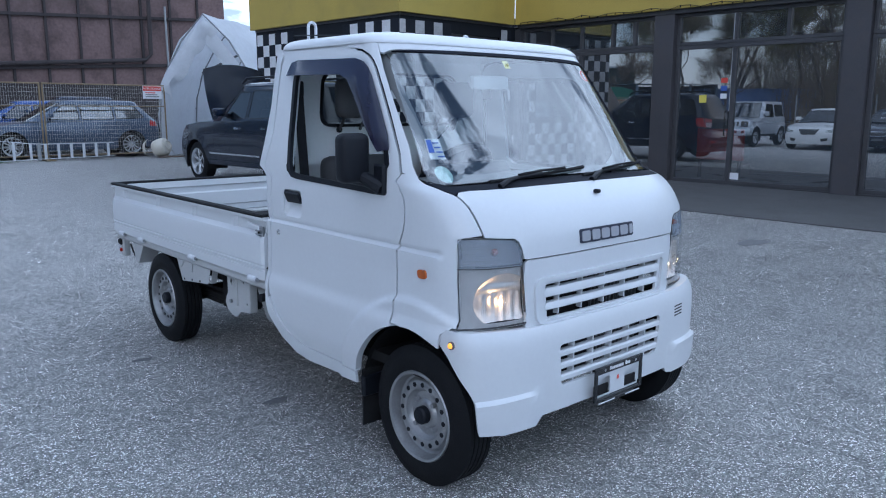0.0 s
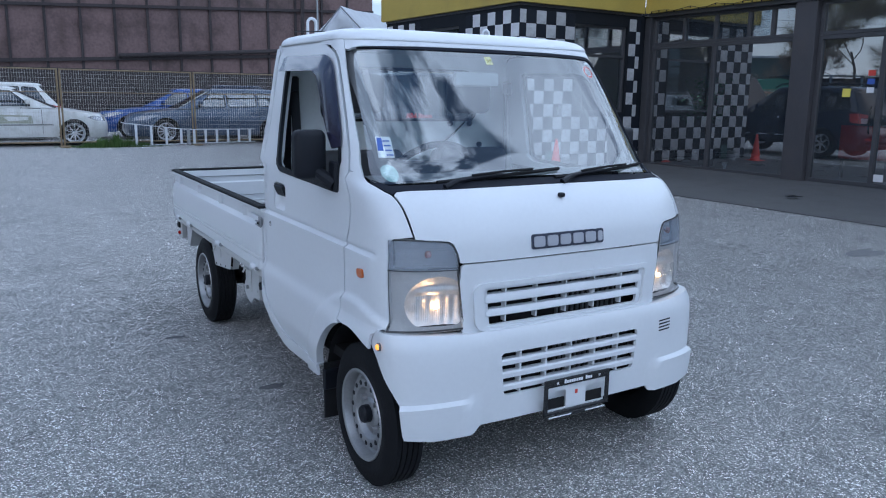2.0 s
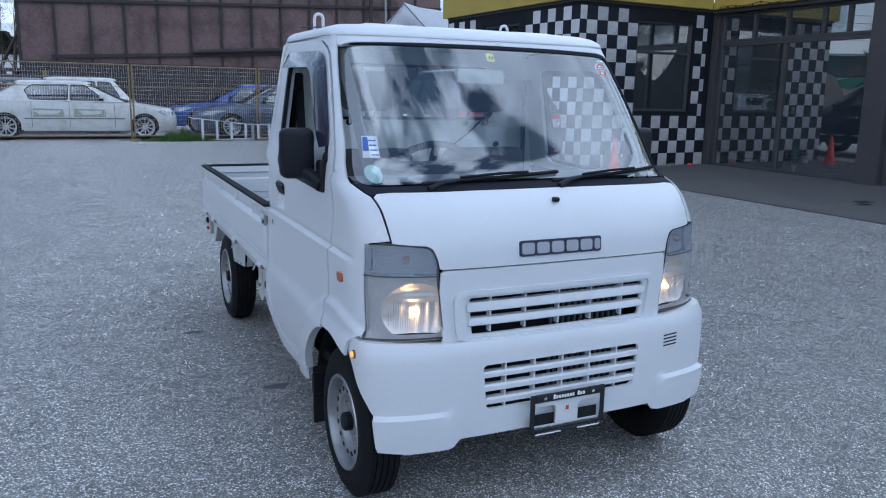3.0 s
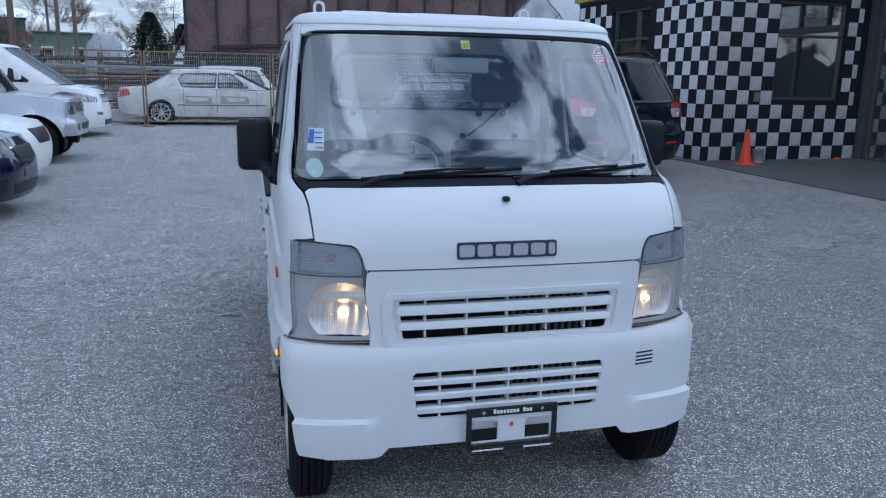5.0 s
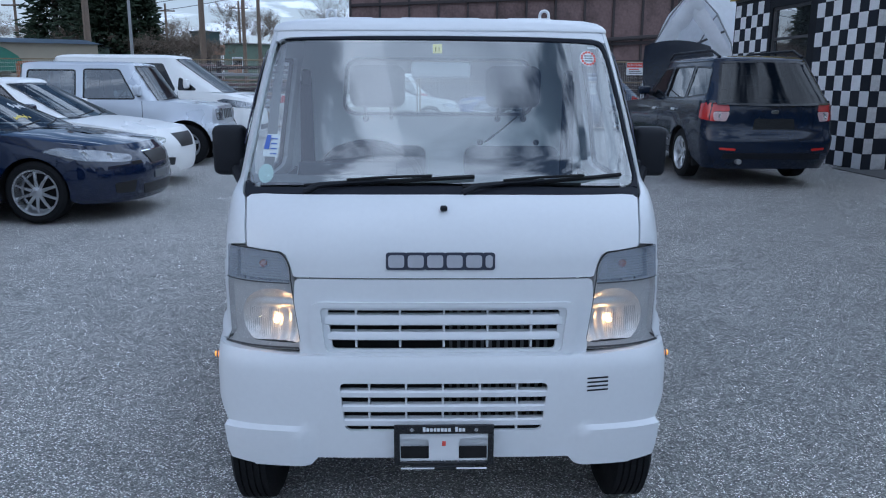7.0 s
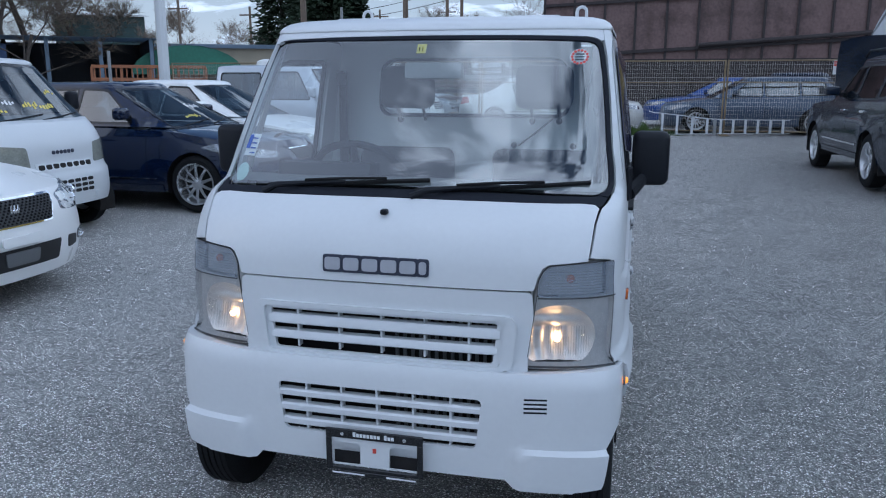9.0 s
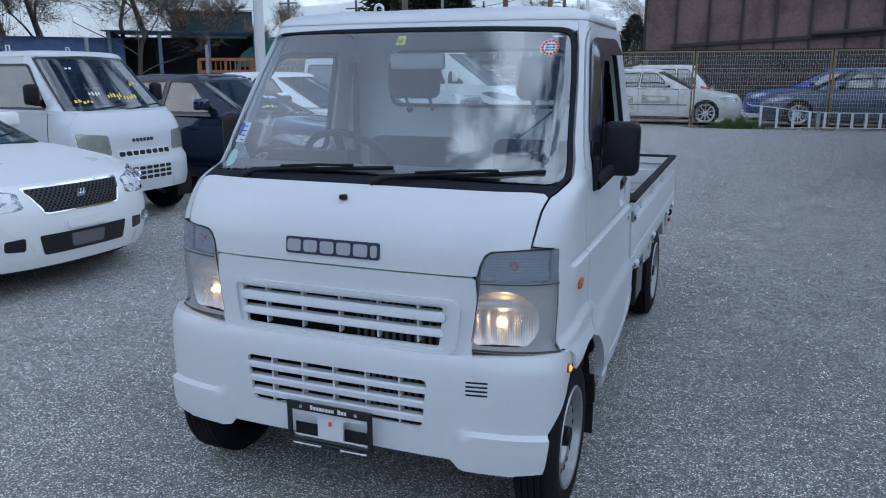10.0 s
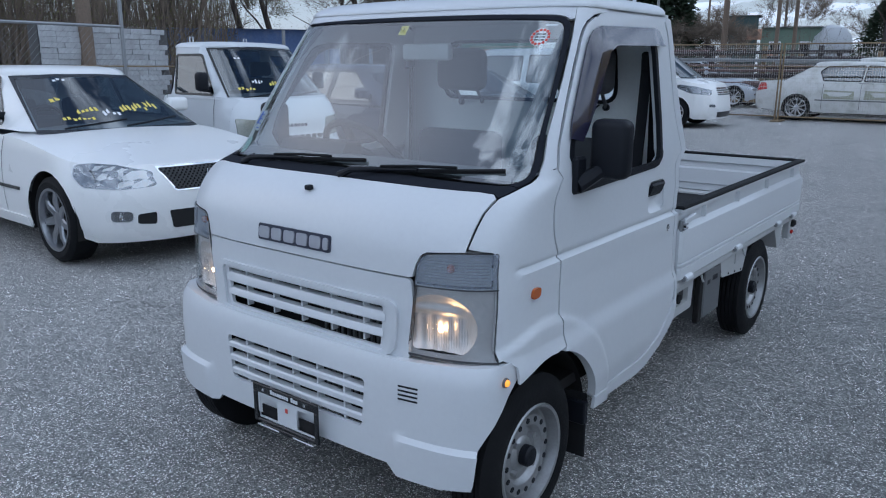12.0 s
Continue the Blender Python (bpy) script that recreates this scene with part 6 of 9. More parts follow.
class CarShape:
    """Skin, deck and glasshouse of one car."""

    def __init__(self, c):
        self.c = c
        self.F, self.R, self.W, self.deck = curve(c["nose"]), curve(c["tail"]), curve(c["width"]), curve(c["deck"])
        self.L = c["length"]
        self.Df, self.nf, self.Dr, self.nr = c.get("front_round", (0.45, 2.8)) + c.get("rear_round", (0.35, 3.2))

    def x_side(self, y, z, off=0.0):
        f, r = self.F(z), self.L - self.R(z)
        k = 1.0
        if y < f + self.Df:
            k = sup(self.nf, 1 - (y - f) / self.Df)
        elif y > r - self.Dr:
            k = sup(self.nr, 1 - (r - y) / self.Dr)
        bulge = 0.0
        for yc in self.c["axles"]:
            d = math.hypot(y - yc, z - self.c["wheel"][0])
            t = min(max((self.c["arch"] + 0.07 - d) / 0.05, 0), 1)
            bulge = max(bulge, t * t * (3 - 2 * t) * self.c.get("flare", 0.006))
        return (self.W(z) + off) * k + bulge

    def side(self, sg):
        return lambda y, z, off=0.0: (sg * self.x_side(y, z, off), y, z)

    def y_front(self, x, z, off=0.0):
        w = self.W(z) + off
        return self.F(z) - off + self.Df * (1 - sup(self.nf, abs(x) / w))

    def front(self, x, z, off=0.0):
        return (x, self.y_front(x, z, off), z)

    def rear(self, x, z, off=0.0):
        w = self.W(z) + off
        return (x, self.L - self.R(z) + off - self.Dr * (1 - sup(self.nr, abs(x) / w)), z)

    def glass_y(self, z):
        g = self.c["house"]
        t = (z - g["z0"]) / (g["z1"] - g["z0"])
        return t, g["f0"] + (g["f1"] - g["f0"]) * t, g["r0"] + (g["r1"] - g["r0"]) * t, g["w0"] + (g["w1"] - g["w0"]) * t - 0.02 * t * (1 - t)

    def house_side(self, sg):
        g = self.c["house"]

        def f(y, z, off=0.0):
            t, a, b, w = self.glass_y(z)
            k = 1.0
            cf, cr = g.get("cf", 0.22), g.get("cr", 0.2)
            if y < a + cf:
                k = sup(2.4, 1 - (y - a) / cf)
            elif y > b - cr:
                k = sup(2.4, 1 - (b - y) / cr)
            return (sg * (w * k + off), y, z)

        return f

    def house_front(self, x, z, off=0.0):
        t, a, b, w = self.glass_y(z)
        return (x, a - off + self.c["house"].get("cf", 0.22) * (1 - sup(2.4, abs(x) / w)), z)

    def house_rear(self, x, z, off=0.0):
        t, a, b, w = self.glass_y(z)
        return (x, b + off - self.c["house"].get("cr", 0.2) * (1 - sup(2.4, abs(x) / w)), z)


def sheet(name, outline, surf, off, material, parent, thick=0.0, step=0.09, holes=(), label="", inward=(0, 1, 0), smooth=35, fine=0.07):
    bm = patch(dense(outline, fine), lambda u, v: surf(u, v, off), step, [dense(h, fine) for h in holes], thick, inward)
    return part(name, bm, material, parent, label, smooth)


def make_car(name, c, at, turn, label, category="car", group=""):
    ob = thing(name, label, category, (at[0], at[1], rise(at[1]) if len(at) < 3 else at[2]), turn, group)
    sh = CarShape(c)
    L, zs = c["length"], c.get("sill", 0.24)
    wr, ww, rim = c["wheel"]
    paint = c["paint"]
    # body sides with open wheel arches
    bottom = []
    lo_f, lo_r = c.get("front_low", zs), c.get("rear_low", zs + 0.05)
    for yc in c["axles"]:
        R = c["arch"]
        a0 = math.asin(min(max((zs - wr) / R, -0.9), 0.9))
        bottom += [(yc + R * math.cos(a), wr + R * math.sin(a)) for a in np.linspace(math.pi - a0, a0, 15)]
    cut = c.get("corner", 0.30)
    y0, y1 = cut, L - c.get("rear_corner", 0.25)
    line = [(y0, lo_f)] + bottom + [(y1, lo_r)]
    # front corner handled by the front face, so the side starts at the corner cut
    top = [(y, sh.deck(y)) for y in np.linspace(y1, y0, 40)]
    for sg in (-1, 1):
        sheet("body_side", line + top, sh.side(sg), 0.0, paint, ob, step=0.11, fine=0.06, smooth=40)
    # front and rear faces reach round to the corner cut
    def face_rows(front):
        zs_ = np.linspace(lo_f if front else lo_r, sh.deck(y0 if front else y1), 14)
        rows = []
        for z in zs_:
            xe = sh.x_side(y0 if front else y1, z)
            rows.append([(sh.front if front else sh.rear)(xe * math.sin(math.pi / 2 * u), z) for u in np.linspace(-1, 1, 25)])
        for row in rows:
            for k in (0, -1):
                row[k] = (row[k][0], y0 if front else y1, row[k][2])
        return rows
    fr, rr = face_rows(True), face_rows(False)
    bm = bmesh.new()
    loft(bm, fr)
    part("front_bumper", bm, paint, ob, smooth=40)
    bm = bmesh.new()
    loft(bm, rr)
    part("rear_bumper", bm, paint, ob, smooth=40)
    # hood and tail deck
    g = c["house"]

    def deck_rows(ya, yb, edge_row, n=16, crown=0.05):
        rows = [edge_row]
        for i in range(1, n + 1):
            y = ya + (yb - ya) * i / n
            xe, z = sh.x_side(y, sh.deck(y)), sh.deck(y)
            t = min(1.0, i / n * 2)
            rows.append([(xe * math.sin(math.pi / 2 * u), y - 0.0 * abs(u), z + crown * t * (1 - (math.sin(math.pi / 2 * u)) ** 2) ** 0.8) for u in np.linspace(-1, 1, 25)])
        return rows

    bm = bmesh.new()
    lead = fr[-1]
    bow = [p[1] for p in lead]
    rows = deck_rows(y0, g["f0"] + 0.35, lead, crown=c.get("hood_crown", 0.055))
    for i, row in enumerate(rows[1:], 1):
        t = max(0.0, 1 - i / 9)
        rows[i] = [(p[0], p[1] + (b - y0) * t, p[2]) for p, b in zip(row, bow)]
    loft(bm, rows)
    part("hood", bm, paint, ob, smooth=40)
    if g["r0"] < L - 0.45:
        bm = bmesh.new()
        rows = deck_rows(y1, g["r0"] - 0.3, rr[-1], 12, 0.035)
        bowr = [p[1] for p in rr[-1]]
        for i, row in enumerate(rows[1:], 1):
            t = max(0.0, 1 - i / 8)
            rows[i] = [(p[0], p[1] + (b - y1) * t, p[2]) for p, b in zip(row, bowr)]
        loft(bm, rows)
        part("boot_lid", bm, paint, ob, smooth=40)
    else:
        bm = bmesh.new()
        loft(bm, [rr[-1], [(p[0] * 0.95, p[1] - 0.25, p[2] + 0.02) for p in rr[-1]]])
        part("tail_deck", bm, paint, ob, smooth=40)
    # glasshouse
    z0, z1 = g["z0"], g["z1"]
    belt = lambda y: max(sh.deck(y) - 0.012, z0 - 0.12)
    side_line = []
    for z in np.linspace(z0 - 0.02, z1, 10):
        t, a, b, w = sh.glass_y(z)
        side_line.append((a + g.get("cf", 0.22) * 0.42, z))
    back_line = []
    for z in np.linspace(z1, z0 - 0.02, 10):
        t, a, b, w = sh.glass_y(z)
        back_line.append((b - g.get("cr", 0.2) * 0.42, z))
    holes = g["windows"]
    for sg in (-1, 1):
        sheet("pillar_frame", side_line + back_line, sh.house_side(sg), 0.0, paint, ob, holes=holes, step=0.12, fine=0.05)
        for h in holes:
            sheet("side_window", inset(h, -0.006), sh.house_side(sg), -0.004, g.get("side_glass", CAR_GLASS), ob, step=0.14).visible_shadow = False
            sheet("window_trim", inset(h, -0.018), sh.house_side(sg), 0.003, BLACK_GLOSS, ob, holes=[inset(h, 0.006)], step=0.2)
    for nm, fun, cc in (("windscreen", sh.house_front, "cf"), ("rear_glass", sh.house_rear, "cr")):
        tl, tw = sh.glass_y(z0 - 0.02), sh.glass_y(z1 - 0.02)
        kx = 0.90
        pts = [(-tl[3] * kx, z0 - 0.02), (0.0, z0 - 0.03), (tl[3] * kx, z0 - 0.02), (tw[3] * kx, z1 - 0.03), (0.0, z1 - 0.01), (-tw[3] * kx, z1 - 0.03)]
        sheet(nm, pts, fun, 0.003, g.get("glass", CAR_GLASS) if nm == "windscreen" else g.get("rear_glass", g.get("side_glass", CAR_GLASS)), ob, step=0.1).visible_shadow = False
        sheet("screen_seal", inset(pts, -0.02), fun, 0.0055, BLACK_GLOSS, ob, holes=[inset(pts, 0.012)], step=0.2)
    # roof
    base = []
    t, a, b, w = sh.glass_y(z1)
    cf, cr = g.get("cf", 0.22), g.get("cr", 0.2)
    for k in range(-10, 11):
        x = w * math.sin(math.pi / 2 * k / 10)
        base.append((x, a + cf * (1 - sup(2.4, abs(x) / w))))
    base += [(w, y) for y in np.linspace(a + cf, b - cr, 8)[1:-1]]
    for k in range(10, -11, -1):
        x = w * math.sin(math.pi / 2 * k / 10)
        base.append((x, b - cr * (1 - sup(2.4, abs(x) / w))))
    base += [(-w, y) for y in np.linspace(b - cr, a + cf, 8)[1:-1]]
    cx, cy = 0.0, (a + b) / 2
    bm = bmesh.new()
    up = g.get("roof", 0.07)
    rings = [[((x - cx) * s, cy + (y - cy) * s, z1 + up * h) for x, y in base] for s, h in ((0.985, -0.35), (1.006, -0.12), (1.0, 0.12), (0.97, 0.42), (0.90, 0.70), (0.75, 0.88), (0.5, 0.97), (0.2, 1.0))]
    vs = loft(bm, rings, closed=True)
    bm.faces.new(vs[-1])
    part("roof", bm, g.get("roof_paint", paint), ob, smooth=50)
    # inside: dark tub, seats, wheel
    wi = g["w0"] - 0.10
    bm = bmesh.new()
    box(bm, -wi, wi, g["f0"] + 0.05, g["r0"] - 0.1, 0.42, 0.48)
    box(bm, -wi, wi, g["f0"] + 0.15, g["f0"] + 0.62, 0.6, z0 - 0.05, bevel=0.05)
    box(bm, -wi, wi, g["r0"] - 0.55, g["r0"] - 0.1, 0.5, z0 - 0.06, bevel=0.03)
    part("interior", bm, GREY_PLASTIC, ob)
    for sx_ in (-0.36, 0.36):
        bm = bmesh.new()
        ys = min(g["f0"] + 1.35, g["r1"] - 0.35)
        box(bm, sx_ - 0.23, sx_ + 0.23, ys, ys + 0.14, 0.5, z0 + 0.18, bevel=0.05, seg=2)
        box(bm, sx_ - 0.13, sx_ + 0.13, ys + 0.04, ys + 0.13, z0 + 0.20, z0 + 0.36, bevel=0.03, seg=2)
        part("seat", bm, SEAT_CLOTH, ob)
    bm = bmesh.new()
    wm = Matrix.Translation((-0.36, g["f0"] + 0.75, z0 - 0.02)) @ Matrix.Rotation(radians(-65), 4, "X")
    tube(bm, [wm @ Vector((0.18 * math.cos(k * math.pi / 12), 0.18 * math.sin(k * math.pi / 12), 0)) for k in range(25)], 0.014, 6)
    part("steering_wheel", bm, BLACK_PLASTIC, ob)
    # under side and arches
    bm = boxes((-sh.W(0.4) + 0.26, sh.W(0.4) - 0.26, 0.25, L - 0.25, zs, 0.44))
    part("underbody", bm, CHASSIS, ob)
    for yc in c["axles"]:
        for sg in (-1, 1):
            bm = bmesh.new()
            R = c["arch"] + 0.01
            arc = [(yc + R * math.cos(a), wr + R * math.sin(a)) for a in np.linspace(-0.3, math.pi + 0.3, 18)]
            xo, xi = sg * (sh.x_side(yc, wr + c["arch"]) - 0.02), sg * 0.5
            loft(bm, [[(xo, y, z), (xi, y, z)] for y, z in arc])
            loft(bm, [[(xi, y, z), (xi, yc, wr)] for y, z in arc])
            part("arch_liner", bm, CHASSIS, ob)
            alloy_wheel(ob, sg * (sh.x_side(yc, 0.45) - ww / 2 - 0.015), yc, wr, sg, wr, ww, rim, *c["spokes"])
    # sill strip between the wheels
    for sg in (-1, 1):
        ya, yb = c["axles"][0] + c["arch"] + 0.05, c["axles"][1] - c["arch"] - 0.05
        sheet("sill", [(ya, zs - 0.02), (yb, zs - 0.02), (yb, zs + 0.06), (ya, zs + 0.06)], sh.side(sg), 0.012, c.get("sill_paint", paint), ob, thick=0.03, inward=(-sg, 0, 0), step=0.4)
        for ya in c.get("seams", ()):
            zt = sh.deck(ya) - 0.01
            sheet("door_seam", [(ya - 0.004, zs + 0.07), (ya + 0.004, zs + 0.07), (ya + 0.004, zt), (ya - 0.004, zt)], sh.side(sg), 0.0015, BLACK_GLOSS, ob, step=0.1)
        for ya, za in c.get("handles", ()):
            sheet("door_handle", rounded([(ya, za), (ya + 0.16, za), (ya + 0.16, za + 0.03), (ya, za + 0.03)], 0.012), sh.side(sg), 0.022, c.get("handle_paint", paint), ob, thick=0.02, inward=(-sg, 0, 0), step=0.2)
        if "moulding" in c:
            za, zb, m_ = c["moulding"]
            ya, yb = c["axles"][0] + c["arch"] + 0.12, c["axles"][1] - c["arch"] - 0.08
            sheet("side_moulding", [(ya, za), (yb, za), (yb, zb), (ya, zb)], sh.side(sg), 0.010, m_, ob, thick=0.01, inward=(-sg, 0, 0), step=0.3)
        # mirror
        ym, zm = g["f0"] + g.get("mirror", 0.62), z0 + 0.06
        xm = abs(sh.house_side(1)(ym, zm)[0])
        bm = bmesh.new()
        mw, mh = c.get("mirror_size", (0.20, 0.13))
        box(bm, min(sg * (xm + 0.03), sg * (xm + 0.03 + mw)), max(sg * (xm + 0.03), sg * (xm + 0.03 + mw)), ym - 0.06, ym + 0.05, zm, zm + mh, bevel=0.035, seg=3)
        mo = part("mirror", bm, c.get("mirror_paint", paint), ob)
        part("mirror_foot", boxes((min(sg * (xm - 0.03), sg * (xm + 0.06)), max(sg * (xm - 0.03), sg * (xm + 0.06)), ym - 0.02, ym + 0.03, zm - 0.01, zm + 0.05), bevel=0.008), BLACK_PLASTIC, mo)
        # lamps at the corners
        for nm, out, m_, lab, cover in c["lamps"]:
            kind = out[0]
            fun = {"s": sh.side(sg), "f": lambda x, z, off=0.0, sg=sg: sh.front(sg * x, z, off), "r": lambda x, z, off=0.0, sg=sg: sh.rear(sg * x, z, off)}[kind]
            inn = {"s": (-sg, 0, 0), "f": (0, 1, 0), "r": (0, -1, 0)}[kind]
            lamp = sheet(nm, rounded(out[1], 0.03), fun, 0.004, m_, ob, thick=0.02, inward=inn, step=0.05, label=lab)
            if cover:
                sheet("lens", rounded(inset(out[1], -0.004), 0.03), fun, 0.012, CLEAR_LENS, lamp, step=0.05).visible_shadow = False
                for (bx, bz, br) in cover:
                    p = Vector(fun(bx, bz, 0.006))
                    bm = bmesh.new()
                    d = Vector((0, -1 if kind != "r" else 1, 0)) if kind != "s" else Vector((sg, 0, 0))
                    lathe(bm, [(br, 0.004), (br * 0.85, -0.004), (br * 0.4, -0.008), (0.001, -0.003)], Matrix.Translation(p) @ d.to_track_quat("Z", "Y").to_matrix().to_4x4(), 18)
                    part("bowl", bm, CHROME, lamp)
    for nm, outl, m_, off in c.get("front_parts", ()):
        sheet(nm, rounded(outl, 0.02), sh.front, off, m_, ob, thick=0.015, inward=(0, 1, 0), step=0.06)
    for nm, outl, m_, off in c.get("rear_parts", ()):
        sheet(nm, rounded(outl, 0.02), sh.rear, off, m_, ob, thick=0.015, inward=(0, -1, 0), step=0.06)
    # wipers
    for xa, xb in ((-0.5, 0.05), (0.0, 0.55)):
        pts = [Vector(sh.house_front(xa + (xb - xa) * t, z0 - 0.005 + 0.05 * t, 0.012)) for t in (0, 0.5, 1)]
        part("wiper", tube(bmesh.new(), pts, 0.007, 5), BLACK_PLASTIC, ob)
    return ob, sh


def win(*pts):
    return rounded(list(pts), 0.035)


HEADLAMP = mat("headlamp_inner", (0.27, 0.28, 0.30), 0.16, 0.8, var=0.45, big=26, fine=40, bump=0.5)
HEADLAMP_WARM = mat("yellowed_headlamp", (0.36, 0.37, 0.33), 0.14, 0.3, var=0.25, big=14, coat=0.6)
TAILLAMP = mat("tail_lamp", (0.42, 0.02, 0.02), 0.15, var=0.1, coat=0.6)
TAIL_CLEAR = mat("tail_lamp_clear", (0.62, 0.45, 0.45), 0.15, var=0.1, coat=0.6)
WHITE_PEARL = mat("white_pearl", (0.82, 0.82, 0.81), 0.3, var=0.02, coat=0.35)
NAVY = mat("navy_paint", (0.004, 0.010, 0.034), 0.08, 0.0, var=0.1, coat=0.7, spec=0.35)
NAVY_SUV = mat("dark_blue_paint", (0.004, 0.010, 0.026), 0.2, 0.0, var=0.1, coat=0.5, spec=0.2)
SILVER = mat("silver_paint", (0.52, 0.55, 0.60), 0.3, 0.4, var=0.04, coat=0.8)
SLATE_BLUE = mat("slate_blue_paint", (0.050, 0.076, 0.125), 0.3, 0.3, var=0.08, coat=0.8)
RALLY_BLUE = mat("bright_blue_paint", (0.014, 0.060, 0.25), 0.3, 0.2, var=0.08, coat=0.8)
ALGAE_WHITE = mat("dirty_white_paint", (0.68, 0.68, 0.66), 0.35, var=0.06, coat=0.5, dirt=(0.34, 0.34, 0.28), dirt_amount=0.5)
ALGAE = mat("green_grime", (0.36, 0.37, 0.29), 0.9, var=0.3, big=6, fine=50)
MESH_BLACK = mat("mesh_black", (0.012, 0.012, 0.013), 0.4, var=0.2)
MARK_YELLOW = mat("window_marker_yellow", (0.75, 0.62, 0.12), 0.7, var=0.1)
MARK_WHITE = mat("window_marker_white", (0.75, 0.76, 0.78), 0.7, var=0.1)


def sedan(L=4.84, W=0.89, H=1.47, wb=2.85, fo=0.93, **kw):
    c = dict(
        length=L, axles=(fo, fo + wb), wheel=(0.325, 0.22, 0.225), arch=0.365, sill=0.235, front_low=0.20, rear_low=0.26,
        nose=[(0.18, 0.06), (0.30, 0.015), (0.45, 0.0), (0.56, 0.012), (0.66, 0.05), (0.75, 0.12), (0.85, 0.22)],
        tail=[(0.2, 0.10), (0.4, 0.02), (0.6, 0.0), (0.8, 0.03), (1.0, 0.10)],
        width=[(0.18, W - 0.05), (0.3, W - 0.015), (0.5, W), (0.68, W - 0.005), (0.85, W - 0.035), (0.98, W - 0.075)],
        deck=[(0.0, 0.72), (0.30, 0.745), (0.8, 0.83), (1.35, 0.89), (2.2, 0.915), (3.4, 0.935), (L - 0.6, 0.95), (L - 0.15, 0.93), (L, 0.90)],
        front_round=(0.62, 2.5), rear_round=(0.45, 2.8), corner=0.52, rear_corner=0.40,
        house=dict(z0=0.95, z1=H - 0.075, f0=1.22, f1=2.05, r0=L - 0.62, r1=L - 1.35, w0=0.76, w1=0.565, cf=0.26, cr=0.24, roof=0.075,
                   windows=[win((1.78, 0.975), (2.55, 0.975), (2.52, 1.335), (2.20, 1.325)), win((2.62, 0.975), (3.45, 0.985), (3.55, 1.20), (3.40, 1.315), (2.59, 1.335))]),
        spokes=(9, ALLOY, False), seams=(1.55, 2.58, 3.42), handles=((2.30, 0.80), (3.18, 0.81)), lamps=[], paint=WHITE_PEARL)
    c.update(kw)
    return c


# ---- the parked row: cars that face the lane ----
crown_spec = sedan(
    H=1.43, fo=0.76, wb=3.00, corner=0.33,
    lamps=[("headlamp", ("s", [(0.060, 0.600), (0.14, 0.588), (0.34, 0.605), (0.43, 0.68), (0.45, 0.752), (0.38, 0.768), (0.24, 0.752), (0.12, 0.705)]), HEADLAMP, "large clear headlamp", [(0.17, 0.650, 0.040), (0.30, 0.680, 0.048)]),
           ("fog_lamp", ("f", [(0.60, 0.36), (0.72, 0.36), (0.72, 0.44), (0.60, 0.43)]), HEADLAMP, "round-cornered fog lamp", [(0.66, 0.40, 0.03)])],
    front_parts=[("grille_frame", [(-0.40, 0.735), (0.40, 0.735), (0.30, 0.555), (-0.30, 0.555)], CHROME, 0.004), ("grille_mesh", [(-0.38, 0.722), (0.38, 0.722), (0.285, 0.567), (-0.285, 0.567)], MESH_BLACK, 0.010),
                 ("lower_intake", [(-0.36, 0.42), (0.36, 0.42), (0.33, 0.285), (-0.33, 0.285)], MESH_BLACK, 0.004), ("side_intake", [(0.45, 0.42), (0.57, 0.41), (0.57, 0.34), (0.45, 0.33)], MESH_BLACK, 0.004), ("side_intake", [(-0.57, 0.41), (-0.45, 0.42), (-0.45, 0.33), (-0.57, 0.34)], MESH_BLACK, 0.004),
                 ("plate_bracket", [(-0.16, 0.50), (0.16, 0.50), (0.16, 0.44), (-0.16, 0.44)], WHITE_PEARL, 0.022), ("plate_plinth", [(-0.14, 0.40), (0.14, 0.40), (0.13, 0.31), (-0.13, 0.31)], GREY_PLASTIC, 0.012)],
    spokes=(7, DARK_ALLOY, False), moulding=(0.50, 0.525, BLACK_GLOSS))
crown, crown_sh = make_car("white_saloon", crown_spec, (-3.05, 1.92), 88, "white executive saloon with black mesh grille, yellow pen on windscreen")
bm = bmesh.new()
for k in range(9):
    for j in range(22):
        u, v = -0.36 + j * 0.034 + (k % 2) * 0.017, 0.580 + k * 0.0165
        if abs(u) < 0.285 + (v - 0.567) * 0.6:
            p = Vector(crown_sh.front(u, v, 0.013))
            cyl(bm, 0.0085, p + Vector((0, 0.004, 0)), p - Vector((0, 0.006, 0)), 6, 0.004)
tagged(part("grille_studs", bm, BLACK_GLOSS, crown), kind="stuff")
p = Vector(crown_sh.front(0, 0.665, 0.02))
bm = bmesh.new()
box(bm, -0.035, 0.035, p.y - 0.008, p.y + 0.004, 0.635, 0.665, bevel=0.006)
for x in (-0.026, 0.0, 0.026):
    cyl(bm, 0.009, (x, p.y - 0.002, 0.66), (x, p.y - 0.002, 0.695), 8, 0.004)
part("badge", bm, CHROME, crown)


def scribble(car, surf, spots, off=0.006):
    """Marker-pen notes on a pane: short bars."""
    rng = random.Random(5)
    for x, z, w, h, m_ in spots:
        n = max(2, int(w / 0.035))
        for k in range(n):
            a = x + w * k / n
            zz = z + rng.uniform(-0.2, 0.2) * h
            sheet("pen_mark", [(a, zz), (a + w / n * 0.7, zz + h * 0.1), (a + w / n * 0.75, zz + h * rng.uniform(0.35, 0.8)), (a + w / n * 0.1, zz + h * rng.uniform(0.3, 0.7))], surf, off, m_, car, step=0.3)


